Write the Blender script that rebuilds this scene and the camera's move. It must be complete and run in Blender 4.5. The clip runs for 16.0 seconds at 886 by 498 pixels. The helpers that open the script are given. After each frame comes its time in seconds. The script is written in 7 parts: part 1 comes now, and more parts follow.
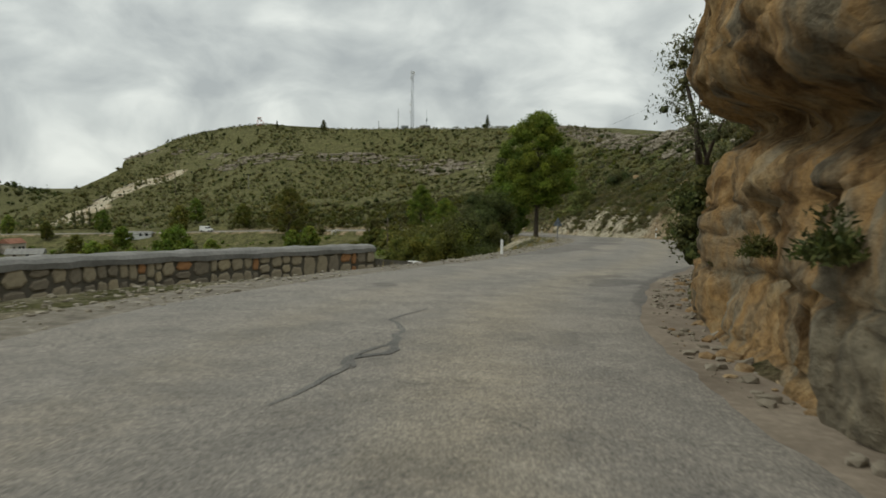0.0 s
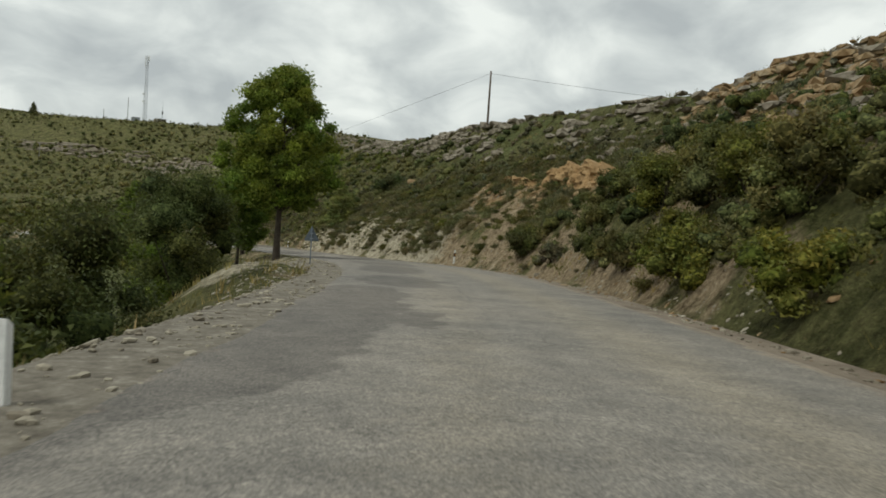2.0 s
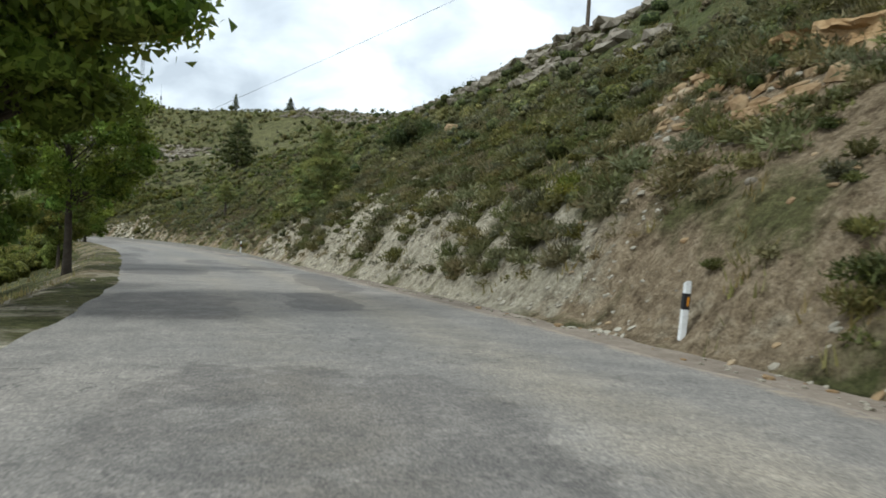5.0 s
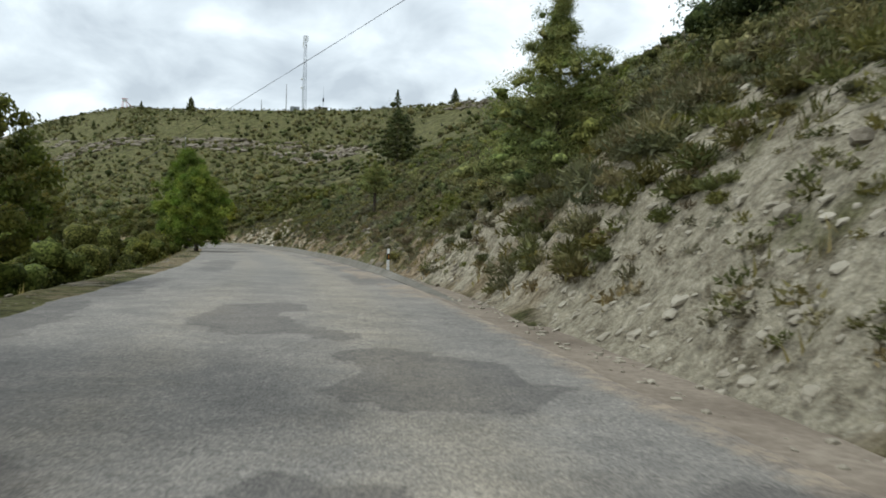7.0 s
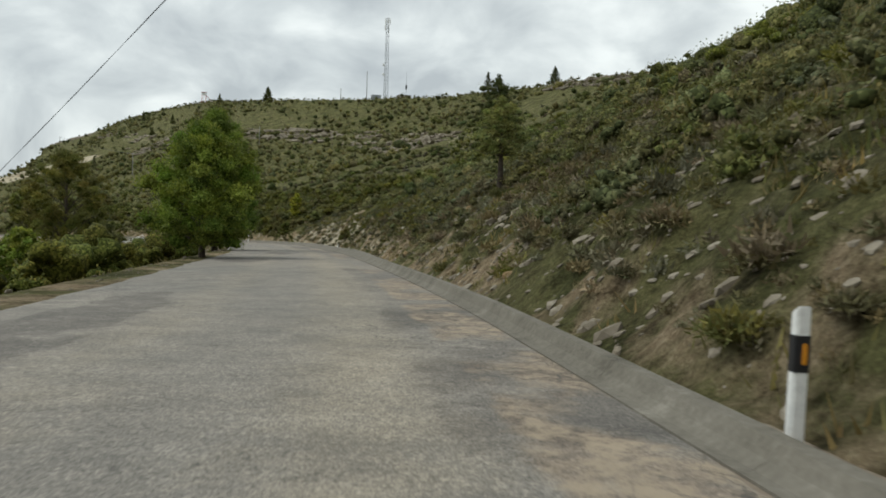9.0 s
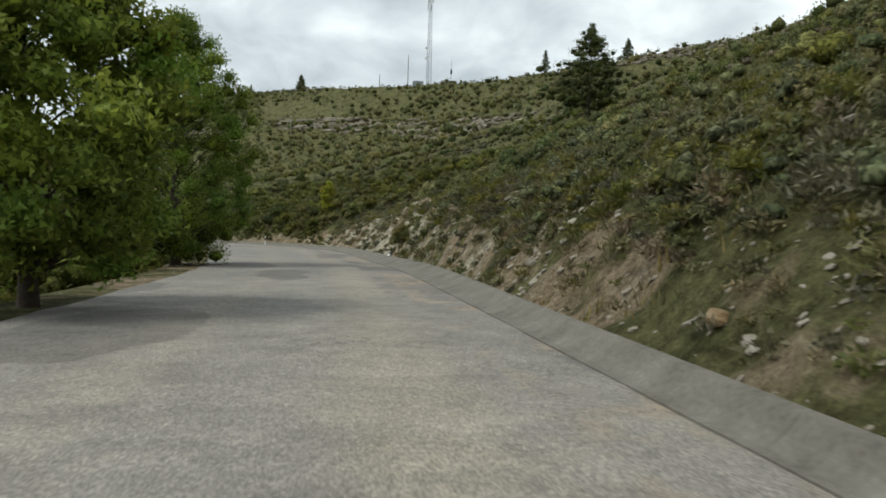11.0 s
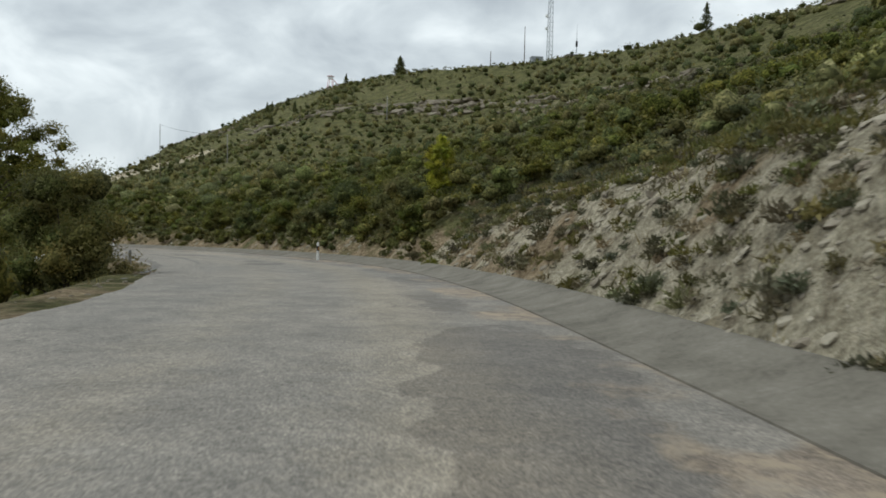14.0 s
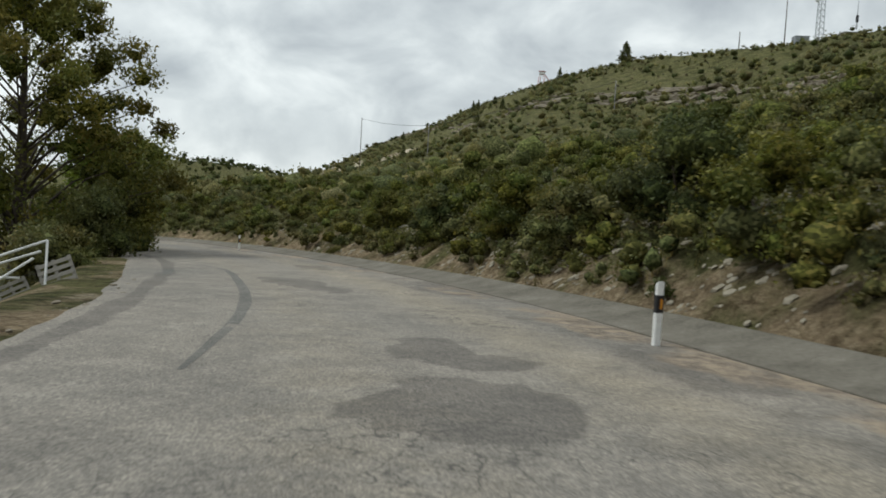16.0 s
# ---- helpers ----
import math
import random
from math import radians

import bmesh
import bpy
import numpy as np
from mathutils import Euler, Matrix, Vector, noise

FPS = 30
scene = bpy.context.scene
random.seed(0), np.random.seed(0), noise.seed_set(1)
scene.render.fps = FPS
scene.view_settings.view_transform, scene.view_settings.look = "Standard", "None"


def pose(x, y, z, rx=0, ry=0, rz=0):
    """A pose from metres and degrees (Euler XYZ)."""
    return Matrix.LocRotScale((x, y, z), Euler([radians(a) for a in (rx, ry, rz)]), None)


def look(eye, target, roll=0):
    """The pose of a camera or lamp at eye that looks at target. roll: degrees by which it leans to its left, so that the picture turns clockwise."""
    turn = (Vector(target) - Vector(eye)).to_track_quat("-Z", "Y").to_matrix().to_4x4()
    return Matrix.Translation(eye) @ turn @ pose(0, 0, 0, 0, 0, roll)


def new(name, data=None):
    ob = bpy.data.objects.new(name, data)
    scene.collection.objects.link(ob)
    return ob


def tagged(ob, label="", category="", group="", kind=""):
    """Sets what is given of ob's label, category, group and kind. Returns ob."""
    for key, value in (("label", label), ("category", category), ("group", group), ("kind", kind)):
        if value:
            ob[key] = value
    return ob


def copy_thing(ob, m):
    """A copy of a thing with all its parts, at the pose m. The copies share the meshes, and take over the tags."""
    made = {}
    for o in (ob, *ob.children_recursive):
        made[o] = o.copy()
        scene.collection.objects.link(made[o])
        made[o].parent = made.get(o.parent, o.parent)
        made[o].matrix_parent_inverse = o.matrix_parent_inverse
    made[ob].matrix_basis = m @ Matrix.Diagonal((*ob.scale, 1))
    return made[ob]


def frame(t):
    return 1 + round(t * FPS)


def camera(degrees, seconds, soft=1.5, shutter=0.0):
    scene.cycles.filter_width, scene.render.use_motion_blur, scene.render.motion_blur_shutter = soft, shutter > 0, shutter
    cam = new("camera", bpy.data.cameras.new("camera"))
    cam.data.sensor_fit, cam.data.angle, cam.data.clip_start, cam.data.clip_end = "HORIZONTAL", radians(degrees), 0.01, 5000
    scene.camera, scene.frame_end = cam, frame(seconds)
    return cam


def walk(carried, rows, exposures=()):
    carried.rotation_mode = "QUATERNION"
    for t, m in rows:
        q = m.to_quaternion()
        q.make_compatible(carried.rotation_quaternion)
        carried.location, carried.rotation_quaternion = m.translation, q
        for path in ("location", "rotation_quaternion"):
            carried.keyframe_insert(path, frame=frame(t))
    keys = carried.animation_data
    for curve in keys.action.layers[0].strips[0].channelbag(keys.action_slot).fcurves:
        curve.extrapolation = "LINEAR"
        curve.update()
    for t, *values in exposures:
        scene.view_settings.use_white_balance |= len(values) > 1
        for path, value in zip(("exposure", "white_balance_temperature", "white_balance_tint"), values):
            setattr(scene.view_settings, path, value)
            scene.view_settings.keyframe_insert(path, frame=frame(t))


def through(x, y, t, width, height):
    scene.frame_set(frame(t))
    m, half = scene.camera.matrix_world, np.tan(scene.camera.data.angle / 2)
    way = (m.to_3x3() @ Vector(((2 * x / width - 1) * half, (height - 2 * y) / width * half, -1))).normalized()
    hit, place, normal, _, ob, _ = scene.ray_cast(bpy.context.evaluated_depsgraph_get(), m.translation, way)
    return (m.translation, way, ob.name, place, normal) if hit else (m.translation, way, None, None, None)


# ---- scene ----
cam = camera(58.5, 16.0, soft=1.7, shutter=0.11)
PATH = [
    (0, (0.000, -0.000, 1.370), (0.113, 9.972, 0.627), 0.64),
    (0.5, (0.124, 6.921, 1.055), (1.528, 16.804, 0.456), 1.38),
    (1, (1.060, 13.771, 0.770), (3.497, 23.459, 0.319), 2.22),
    (1.5, (2.543, 20.860, 0.502), (5.621, 30.364, 0.048), 3.30),
    (2, (4.035, 27.402, 0.251), (7.239, 36.864, -0.198), 3.82),
    (2.5, (5.832, 33.975, 0.012), (9.345, 43.325, -0.492), 4.18),
    (3, (7.808, 40.387, -0.245), (11.649, 49.606, -0.759), 3.86),
    (5.5, (15.531, 73.368, -1.566), (17.932, 83.063, -2.065), 3.17),
    (6, (16.116, 80.083, -1.900), (17.958, 89.899, -2.400), 2.97),
    (6.5, (16.493, 87.088, -2.249), (17.868, 96.979, -2.767), 2.70),
    (7, (16.551, 94.227, -2.613), (17.454, 104.171, -3.168), 2.03),
    (7.5, (16.471, 101.077, -2.942), (17.084, 111.042, -3.514), 1.81),
    (8, (16.032, 107.901, -3.227), (16.359, 117.875, -3.865), 2.65),
    (8.5, (15.581, 114.453, -3.505), (15.691, 124.435, -4.097), 3.09),
    (9, (14.875, 120.954, -3.832), (14.755, 130.935, -4.442), 1.98),
    (9.5, (14.170, 127.356, -4.100), (13.847, 137.331, -4.730), 1.60),
    (12, (7.329, 161.088, -5.720), (6.530, 171.035, -6.362), 1.23),
    (12.5, (6.102, 167.940, -6.077), (5.075, 177.866, -6.725), 0.78),
    (13, (4.428, 174.883, -6.446), (3.152, 184.781, -7.071), 1.01),
    (13.5, (2.941, 181.569, -6.822), (1.499, 191.444, -7.459), 1.68),
    (14, (1.074, 188.377, -7.116), (-0.756, 198.188, -7.734), 1.17),
    (14.5, (-1.083, 195.221, -7.387), (-3.410, 204.924, -8.040), 0.66),
    (15, (-3.707, 202.090, -7.709), (-6.658, 211.624, -8.331), 0.07),
    (15.5, (-6.863, 208.866, -8.075), (-10.412, 218.196, -8.673), 1.17),
    (16, (-10.754, 215.440, -8.428), (-14.934, 224.504, -9.036), 3.16),
]
walk(cam, [(t, look(eye, target, roll)) for t, eye, target, roll in PATH],
     exposures=[(0.0, -0.36, 6600, 1), (3.0, -0.10, 6450, 1), (5.5, 0.33, 5800, 3), (8.0, 0.0, 6150, 3), (9.5, -0.13, 6350, 2), (12.0, 0.12, 6050, 2), (14.0, -0.13, 6100, 3), (16.0, -0.18, 6250, 3)])

# ---- light: a bright broken overcast with a weak, wide sun from the west ----
world = bpy.data.worlds.new("overcast_sky")
scene.world = world
world.use_nodes = True
wn, wl = world.node_tree.nodes, world.node_tree.links
wn.clear()
w_out = wn.new("ShaderNodeOutputWorld")
w_bg = wn.new("ShaderNodeBackground")
w_sky = wn.new("ShaderNodeTexSky")
w_sky.sky_type, w_sky.sun_disc = "NISHITA", False
w_sky.sun_elevation, w_sky.sun_rotation = radians(52), radians(-75)
w_co = wn.new("ShaderNodeTexCoord")
w_sep = wn.new("ShaderNodeSeparateXYZ")
w_add = wn.new("ShaderNodeMath"); w_add.operation = "ADD"; w_add.inputs[1].default_value = 0.55
w_max = wn.new("ShaderNodeMath"); w_max.operation = "MAXIMUM"; w_max.inputs[1].default_value = 0.1
w_div = wn.new("ShaderNodeVectorMath"); w_div.operation = "DIVIDE"
w_com = wn.new("ShaderNodeCombineXYZ")
w_big = wn.new("ShaderNodeTexNoise"); w_big.inputs["Scale"].default_value = 5.2; w_big.inputs["Detail"].default_value = 8.0
w_big.inputs["Roughness"].default_value = 0.5; w_big.inputs["Distortion"].default_value = 0.35
w_ramp = wn.new("ShaderNodeValToRGB")
w_ramp.color_ramp.elements[0].position, w_ramp.color_ramp.elements[0].color = 0.33, (0.56, 0.58, 0.615, 1)
w_ramp.color_ramp.elements[1].position, w_ramp.color_ramp.elements[1].color = 0.66, (1.08, 1.08, 1.08, 1)
el = w_ramp.color_ramp.elements.new(0.5); el.color = (0.79, 0.805, 0.825, 1)
w_scale = wn.new("ShaderNodeVectorMath"); w_scale.operation = "SCALE"; w_scale.inputs["Scale"].default_value = 0.06
w_mix = wn.new("ShaderNodeMix"); w_mix.data_type = "RGBA"; w_mix.inputs["Factor"].default_value = 0.93
wl.new(w_co.outputs["Generated"], w_sep.inputs[0])
wl.new(w_sep.outputs["Z"], w_max.inputs[0]); wl.new(w_max.outputs[0], w_add.inputs[0])
for k in range(3):
    wl.new(w_add.outputs[0], w_com.inputs[k])
wl.new(w_co.outputs["Generated"], w_div.inputs[0]); wl.new(w_com.outputs[0], w_div.inputs[1])
wl.new(w_div.outputs[0], w_big.inputs["Vector"]); wl.new(w_big.outputs["Fac"], w_ramp.inputs["Fac"])
wl.new(w_sky.outputs["Color"], w_scale.inputs[0])
wl.new(w_scale.outputs[0], w_mix.inputs["A"]); wl.new(w_ramp.outputs["Color"], w_mix.inputs["B"])
wl.new(w_mix.outputs["Result"], w_bg.inputs["Color"]); w_bg.inputs["Strength"].default_value = 1.04
wl.new(w_bg.outputs[0], w_out.inputs["Surface"])
sun_data = bpy.data.lights.new("sun", "SUN")
sun_data.energy, sun_data.angle, sun_data.color = 1.85, radians(12), (1.0, 0.97, 0.92)
sun = new("sun", sun_data)
sun.matrix_world = look((-60, 10, 90), (0, 30, 0))


# ---- materials ----
def material(name, rough=0.9, spec=0.2):
    m = bpy.data.materials.new(name)
    m.use_nodes = True
    b = m.node_tree.nodes["Principled BSDF"]
    b.inputs["Roughness"].default_value = rough
    b.inputs["Specular IOR Level"].default_value = spec
    return m, m.node_tree.nodes, m.node_tree.links, b


def ramp(nodes, stops):
    r = nodes.new("ShaderNodeValToRGB").color_ramp
    while len(r.elements) < len(stops):
        r.elements.new(0.5)
    for e, (p, c) in zip(r.elements, stops):
        e.position, e.color = p, (*c, 1)
    return r.id_data.nodes[-1]


def ramp_of(nodes, links, value, stops):
    r = ramp(nodes, stops)
    links.new(value, r.inputs["Fac"])
    return r.outputs["Color"]


def tex_noise(nodes, links, co, scale, detail=4.0, rough=0.6):
    n = nodes.new("ShaderNodeTexNoise")
    n.inputs["Scale"].default_value, n.inputs["Detail"].default_value, n.inputs["Roughness"].default_value = scale, detail, rough
    links.new(co, n.inputs["Vector"])
    return n.outputs["Fac"]


def mix_col(nodes, links, fac, a, b, mode="MIX"):
    m = nodes.new("ShaderNodeMix")
    m.data_type, m.blend_type = "RGBA", mode
    for key, v in (("Factor", fac), ("A", a), ("B", b)):
        if isinstance(v, (int, float)):
            m.inputs[key].default_value = v
        elif isinstance(v, tuple):
            m.inputs[key].default_value = (*v, 1)
        else:
            links.new(v, m.inputs[key])
    return m.outputs["Result"]


def bump(nodes, links, bsdf, height, strength, distance):
    b = nodes.new("ShaderNodeBump")
    b.inputs["Strength"].default_value, b.inputs["Distance"].default_value = strength, distance
    links.new(height, b.inputs["Height"])
    links.new(b.outputs["Normal"], bsdf.inputs["Normal"])


def span(nodes, links, value, lo, hi):
    r = nodes.new("ShaderNodeMapRange")
    r.inputs["From Min"].default_value, r.inputs["From Max"].default_value = lo, hi
    links.new(value, r.inputs["Value"])
    return r.outputs["Result"]


def grainy(name, stops, coarse, fine, rough=0.9, depth=0.02, spec=0.2, space="Object"):
    """A matt surface whose colour runs through stops, with coarse blotches and fine grain."""
    m, n, l, b = material(name, rough, spec)
    co = n.new("ShaderNodeTexCoord").outputs[space]
    big, small = tex_noise(n, l, co, coarse, 5), tex_noise(n, l, co, fine, 6, 0.7)
    r = ramp(n, stops)
    f = n.new("ShaderNodeMath"); f.operation = "MULTIPLY_ADD"
    l.new(small, f.inputs[0]); f.inputs[1].default_value = 0.45
    h = n.new("ShaderNodeMath"); h.operation = "MULTIPLY"; h.inputs[1].default_value = 0.55
    l.new(big, h.inputs[0]); l.new(h.outputs[0], f.inputs[2])
    l.new(f.outputs[0], r.inputs["Fac"])
    l.new(r.outputs["Color"], b.inputs["Base Color"])
    bump(n, l, b, small, 0.6, depth)
    return m


def leafy(name, dark, light, pale, through=0.25):
    """Foliage: every leaf takes its own tone; some light passes through."""
    m, n, l, b = material(name, 0.6, 0.25)
    geo = n.new("ShaderNodeNewGeometry")
    blend = lambda c, k: tuple((1 - k) * a + k * b for a, b in zip(c, light))
    r = ramp(n, [(0.0, blend(dark, 0.3)), (0.6, light), (1.0, blend(pale, 0.35))])
    l.new(geo.outputs["Random Per Island"], r.inputs["Fac"])
    info = n.new("ShaderNodeObjectInfo")
    tint = ramp(n, [(0.0, (0.8, 0.85, 0.75)), (1.0, (1.2, 1.12, 1.0))])
    l.new(info.outputs["Random"], tint.inputs["Fac"])
    c = mix_col(n, l, 1.0, r.outputs["Color"], tint.outputs["Color"], "MULTIPLY")
    own = n.new("ShaderNodeVertexColor"); own.layer_name = "tone"
    c = mix_col(n, l, 1.0, c, own.outputs["Color"], "MULTIPLY")
    l.new(c, b.inputs["Base Color"])
    t = n.new("ShaderNodeBsdfTranslucent")
    l.new(c, t.inputs["Color"])
    s = n.new("ShaderNodeMixShader")
    s.inputs[0].default_value = through
    l.new(b.outputs[0], s.inputs[1]); l.new(t.outputs[0], s.inputs[2])
    l.new(s.outputs[0], n["Material Output"].inputs["Surface"])
    return m


MASS = {}


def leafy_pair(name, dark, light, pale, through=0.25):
    """A leaf material, and the inner foliage that goes with it: leaf-sized dabs of the same colours, some darkened to
    paint the shade between leaves.
    """
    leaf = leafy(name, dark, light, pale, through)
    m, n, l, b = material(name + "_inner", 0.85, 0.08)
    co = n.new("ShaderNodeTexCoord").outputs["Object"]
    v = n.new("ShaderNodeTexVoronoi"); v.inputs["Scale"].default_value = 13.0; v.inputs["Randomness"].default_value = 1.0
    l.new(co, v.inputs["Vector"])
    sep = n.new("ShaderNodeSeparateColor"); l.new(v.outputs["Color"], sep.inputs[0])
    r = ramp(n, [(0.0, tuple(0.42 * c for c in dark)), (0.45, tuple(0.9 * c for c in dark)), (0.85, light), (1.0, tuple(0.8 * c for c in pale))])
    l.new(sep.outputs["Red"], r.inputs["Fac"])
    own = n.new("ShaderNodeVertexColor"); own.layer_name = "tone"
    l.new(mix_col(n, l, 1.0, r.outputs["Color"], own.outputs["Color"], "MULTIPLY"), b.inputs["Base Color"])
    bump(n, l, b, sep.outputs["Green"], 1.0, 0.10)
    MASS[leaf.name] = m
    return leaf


def plain(name, colour, rough=0.6, metal=0.0, spec=0.4):
    m, n, l, b = material(name, rough, spec)
    b.inputs["Metallic"].default_value = metal
    co = n.new("ShaderNodeTexCoord").outputs["Object"]
    dirt = span(n, l, tex_noise(n, l, co, 9.0, 6, 0.7), 0.45, 0.75)
    l.new(mix_col(n, l, dirt, colour, tuple(0.72 * c for c in colour)), b.inputs["Base Color"])
    return m


def ground_material():
    """Dry scrubland: soil and thin grass, with bare marl, ochre earth and meadow where the mask says so."""
    m, n, l, b = material("scrub_ground", 0.95, 0.1)
    co = n.new("ShaderNodeTexCoord").outputs["Object"]
    big, mid, fine = tex_noise(n, l, co, 0.05, 5), tex_noise(n, l, co, 0.55, 6, 0.65), tex_noise(n, l, co, 5.0, 6, 0.75)
    soil = ramp(n, [(0.3, (0.085, 0.066, 0.040)), (0.5, (0.17, 0.137, 0.086)), (0.68, (0.30, 0.255, 0.18))]); l.new(fine, soil.inputs["Fac"])
    herb = ramp(n, [(0.3, (0.070, 0.069, 0.030)), (0.55, (0.138, 0.133, 0.060)), (0.75, (0.21, 0.196, 0.100))]); l.new(fine, herb.inputs["Fac"])
    base = mix_col(n, l, span(n, l, mid, 0.52, 0.74), herb.outputs["Color"], soil.outputs["Color"])
    base = mix_col(n, l, span(n, l, big, 0.40, 0.62), base, herb.outputs["Color"])
    low = ramp_of(n, l, tex_noise(n, l, co, 0.42, 7, 0.72), [(0.40, (1.12, 1.10, 1.06)), (0.5, (0.9, 0.92, 0.86)), (0.58, (0.52, 0.56, 0.46))])
    base = mix_col(n, l, 1.0, base, low, "MULTIPLY")
    marl = ramp(n, [(0.32, (0.25, 0.225, 0.172)), (0.5, (0.435, 0.388, 0.288)), (0.7, (0.61, 0.56, 0.445))]); l.new(fine, marl.inputs["Fac"])
    ochre = ramp(n, [(0.3, (0.15, 0.110, 0.068)), (0.5, (0.295, 0.229, 0.147)), (0.7, (0.44, 0.357, 0.247))]); l.new(fine, ochre.inputs["Fac"])
    green = ramp(n, [(0.3, (0.06, 0.07, 0.026)), (0.6, (0.13, 0.143, 0.058)), (0.8, (0.21, 0.21, 0.10))]); l.new(fine, green.inputs["Fac"])
    mask = n.new("ShaderNodeVertexColor"); mask.layer_name = "cover"
    sep = n.new("ShaderNodeSeparateColor"); l.new(mask.outputs["Color"], sep.inputs[0])
    for ch, layer in (("Blue", green), ("Green", ochre), ("Red", marl)):
        edge = n.new("ShaderNodeMath"); edge.operation = "ADD"
        l.new(sep.outputs[ch], edge.inputs[0]); l.new(mid, edge.inputs[1])
        base = mix_col(n, l, span(n, l, edge.outputs[0], 0.92, 1.12), base, layer.outputs["Color"])
    # low clods darken along with the bump: crevice shade painted into the colour
    clod = tex_noise(n, l, co, 2.1, 8, 0.78)
    base = mix_col(n, l, 1.0, base, ramp_of(n, l, clod, [(0.37, (0.44, 0.41, 0.37)), (0.47, (0.95, 0.94, 0.92)), (0.64, (1.27, 1.27, 1.26))]), "MULTIPLY")
    l.new(base, b.inputs["Base Color"])
    crumb = tex_noise(n, l, co, 17.0, 4, 0.8)
    base = mix_col(n, l, 1.0, base, ramp_of(n, l, crumb, [(0.36, (0.70, 0.68, 0.66)), (0.5, (1, 1, 1)), (0.64, (1.25, 1.25, 1.23))]), "MULTIPLY")
    l.new(base, b.inputs["Base Color"])
    hsum = n.new("ShaderNodeMath"); hsum.operation = "ADD"; l.new(clod, hsum.inputs[0]); l.new(fine, hsum.inputs[1])
    bump(n, l, b, hsum.outputs[0], 1.0, 0.22)
    return m


def asphalt_material(name, tone, worn=False):
    m, n, l, b = material(name, 0.85, 0.3)
    co = n.new("ShaderNodeTexCoord").outputs["Object"]
    big, mid, grit = tex_noise(n, l, co, 0.12, 4), tex_noise(n, l, co, 1.3, 6, 0.7), tex_noise(n, l, co, 42.0, 3, 0.7)
    c = ramp(n, [(0.36, tuple(0.56 * v for v in tone)), (0.5, tone), (0.64, tuple(1.5 * v for v in tone))]); l.new(grit, c.inputs["Fac"])
    wear = ramp(n, [(0.32, (0.76, 0.755, 0.75)), (0.66, (1.17, 1.155, 1.13))]); l.new(mid, wear.inputs["Fac"])
    speck = ramp_of(n, l, tex_noise(n, l, co, 15.0, 3, 0.75), [(0.36, (0.80, 0.80, 0.805)), (0.5, (1.0, 1.0, 1.0)), (0.64, (1.20, 1.19, 1.165))])
    area = ramp(n, [(0.35, (0.86, 0.87, 0.88)), (0.65, (1.10, 1.08, 1.05))]); l.new(big, area.inputs["Fac"])
    col = mix_col(n, l, 1.0, mix_col(n, l, 1.0, c.outputs["Color"], wear.outputs["Color"], "MULTIPLY"), area.outputs["Color"], "MULTIPLY")
    col = mix_col(n, l, 1.0, col, speck, "MULTIPLY")
    if worn:
        # repairs, painted tree shade, a dark edge band, washed-on earth and bleached wheel tracks, with ragged edges
        wear_shade_mask = n.new("ShaderNodeVertexColor"); wear_shade_mask.layer_name = "wear"
        sp = n.new("ShaderNodeSeparateColor"); l.new(wear_shade_mask.outputs["Color"], sp.inputs[0])
        rag = tex_noise(n, l, co, 1.5, 8, 0.78)
        for ch, shade, lo, hi, mode in (("Blue", (1.26, 1.20, 1.06), 0.62, 1.15, "MULTIPLY"), ("Red", (0.62, 0.615, 0.625), 0.88, 1.02, "MULTIPLY"), ("Green", (0.335, 0.268, 0.19), 0.88, 1.14, "MIX")):
            e = n.new("ShaderNodeMath"); e.operation = "ADD"; l.new(sp.outputs[ch], e.inputs[0]); l.new(rag, e.inputs[1])
            fac = n.new("ShaderNodeMath"); fac.operation = "MULTIPLY"; fac.inputs[1].default_value = 0.85
            l.new(span(n, l, e.outputs[0], lo, hi), fac.inputs[0])
            other = shade
            if mode == "MIX":
                # the wash lies in broken flakes: cream and ochre over a pinkish film
                flake = tex_noise(n, l, co, 3.4, 7, 0.75)
                film = mix_col(n, l, 1.0, col, (1.02, 0.90, 0.80), "MULTIPLY")
                other = mix_col(n, l, span(n, l, flake, 0.44, 0.58), film, mix_col(n, l, tex_noise(n, l, co, 0.8, 4), tuple(0.75 * v for v in shade), tuple(1.3 * v for v in shade)))
            col = mix_col(n, l, fac.outputs[0], col, other, mode)
    # fine crazing where the old surface has broken up
    vor = n.new("ShaderNodeTexVoronoi"); vor.feature = "DISTANCE_TO_EDGE"; vor.inputs["Scale"].default_value = 2.1
    wob = n.new("ShaderNodeTexNoise"); wob.inputs["Scale"].default_value = 3.0; l.new(co, wob.inputs["Vector"])
    add = n.new("ShaderNodeVectorMath"); add.operation = "MULTIPLY_ADD"; add.inputs[1].default_value = (0.5, 0.5, 0.5)
    l.new(wob.outputs["Color"], add.inputs[0]); l.new(co, add.inputs[2]); l.new(add.outputs[0], vor.inputs["Vector"])
    line = span(n, l, vor.outputs["Distance"], 0.024, 0.002)
    where = span(n, l, tex_noise(n, l, co, 0.27, 4), 0.53, 0.62)
    both = n.new("ShaderNodeMath"); both.operation = "MULTIPLY"; l.new(line, both.inputs[0]); l.new(where, both.inputs[1])
    col = mix_col(n, l, both.outputs[0], col, tuple(0.35 * v for v in tone))
    l.new(col, b.inputs["Base Color"])
    bump(n, l, b, grit, 0.5, 0.006)
    return m


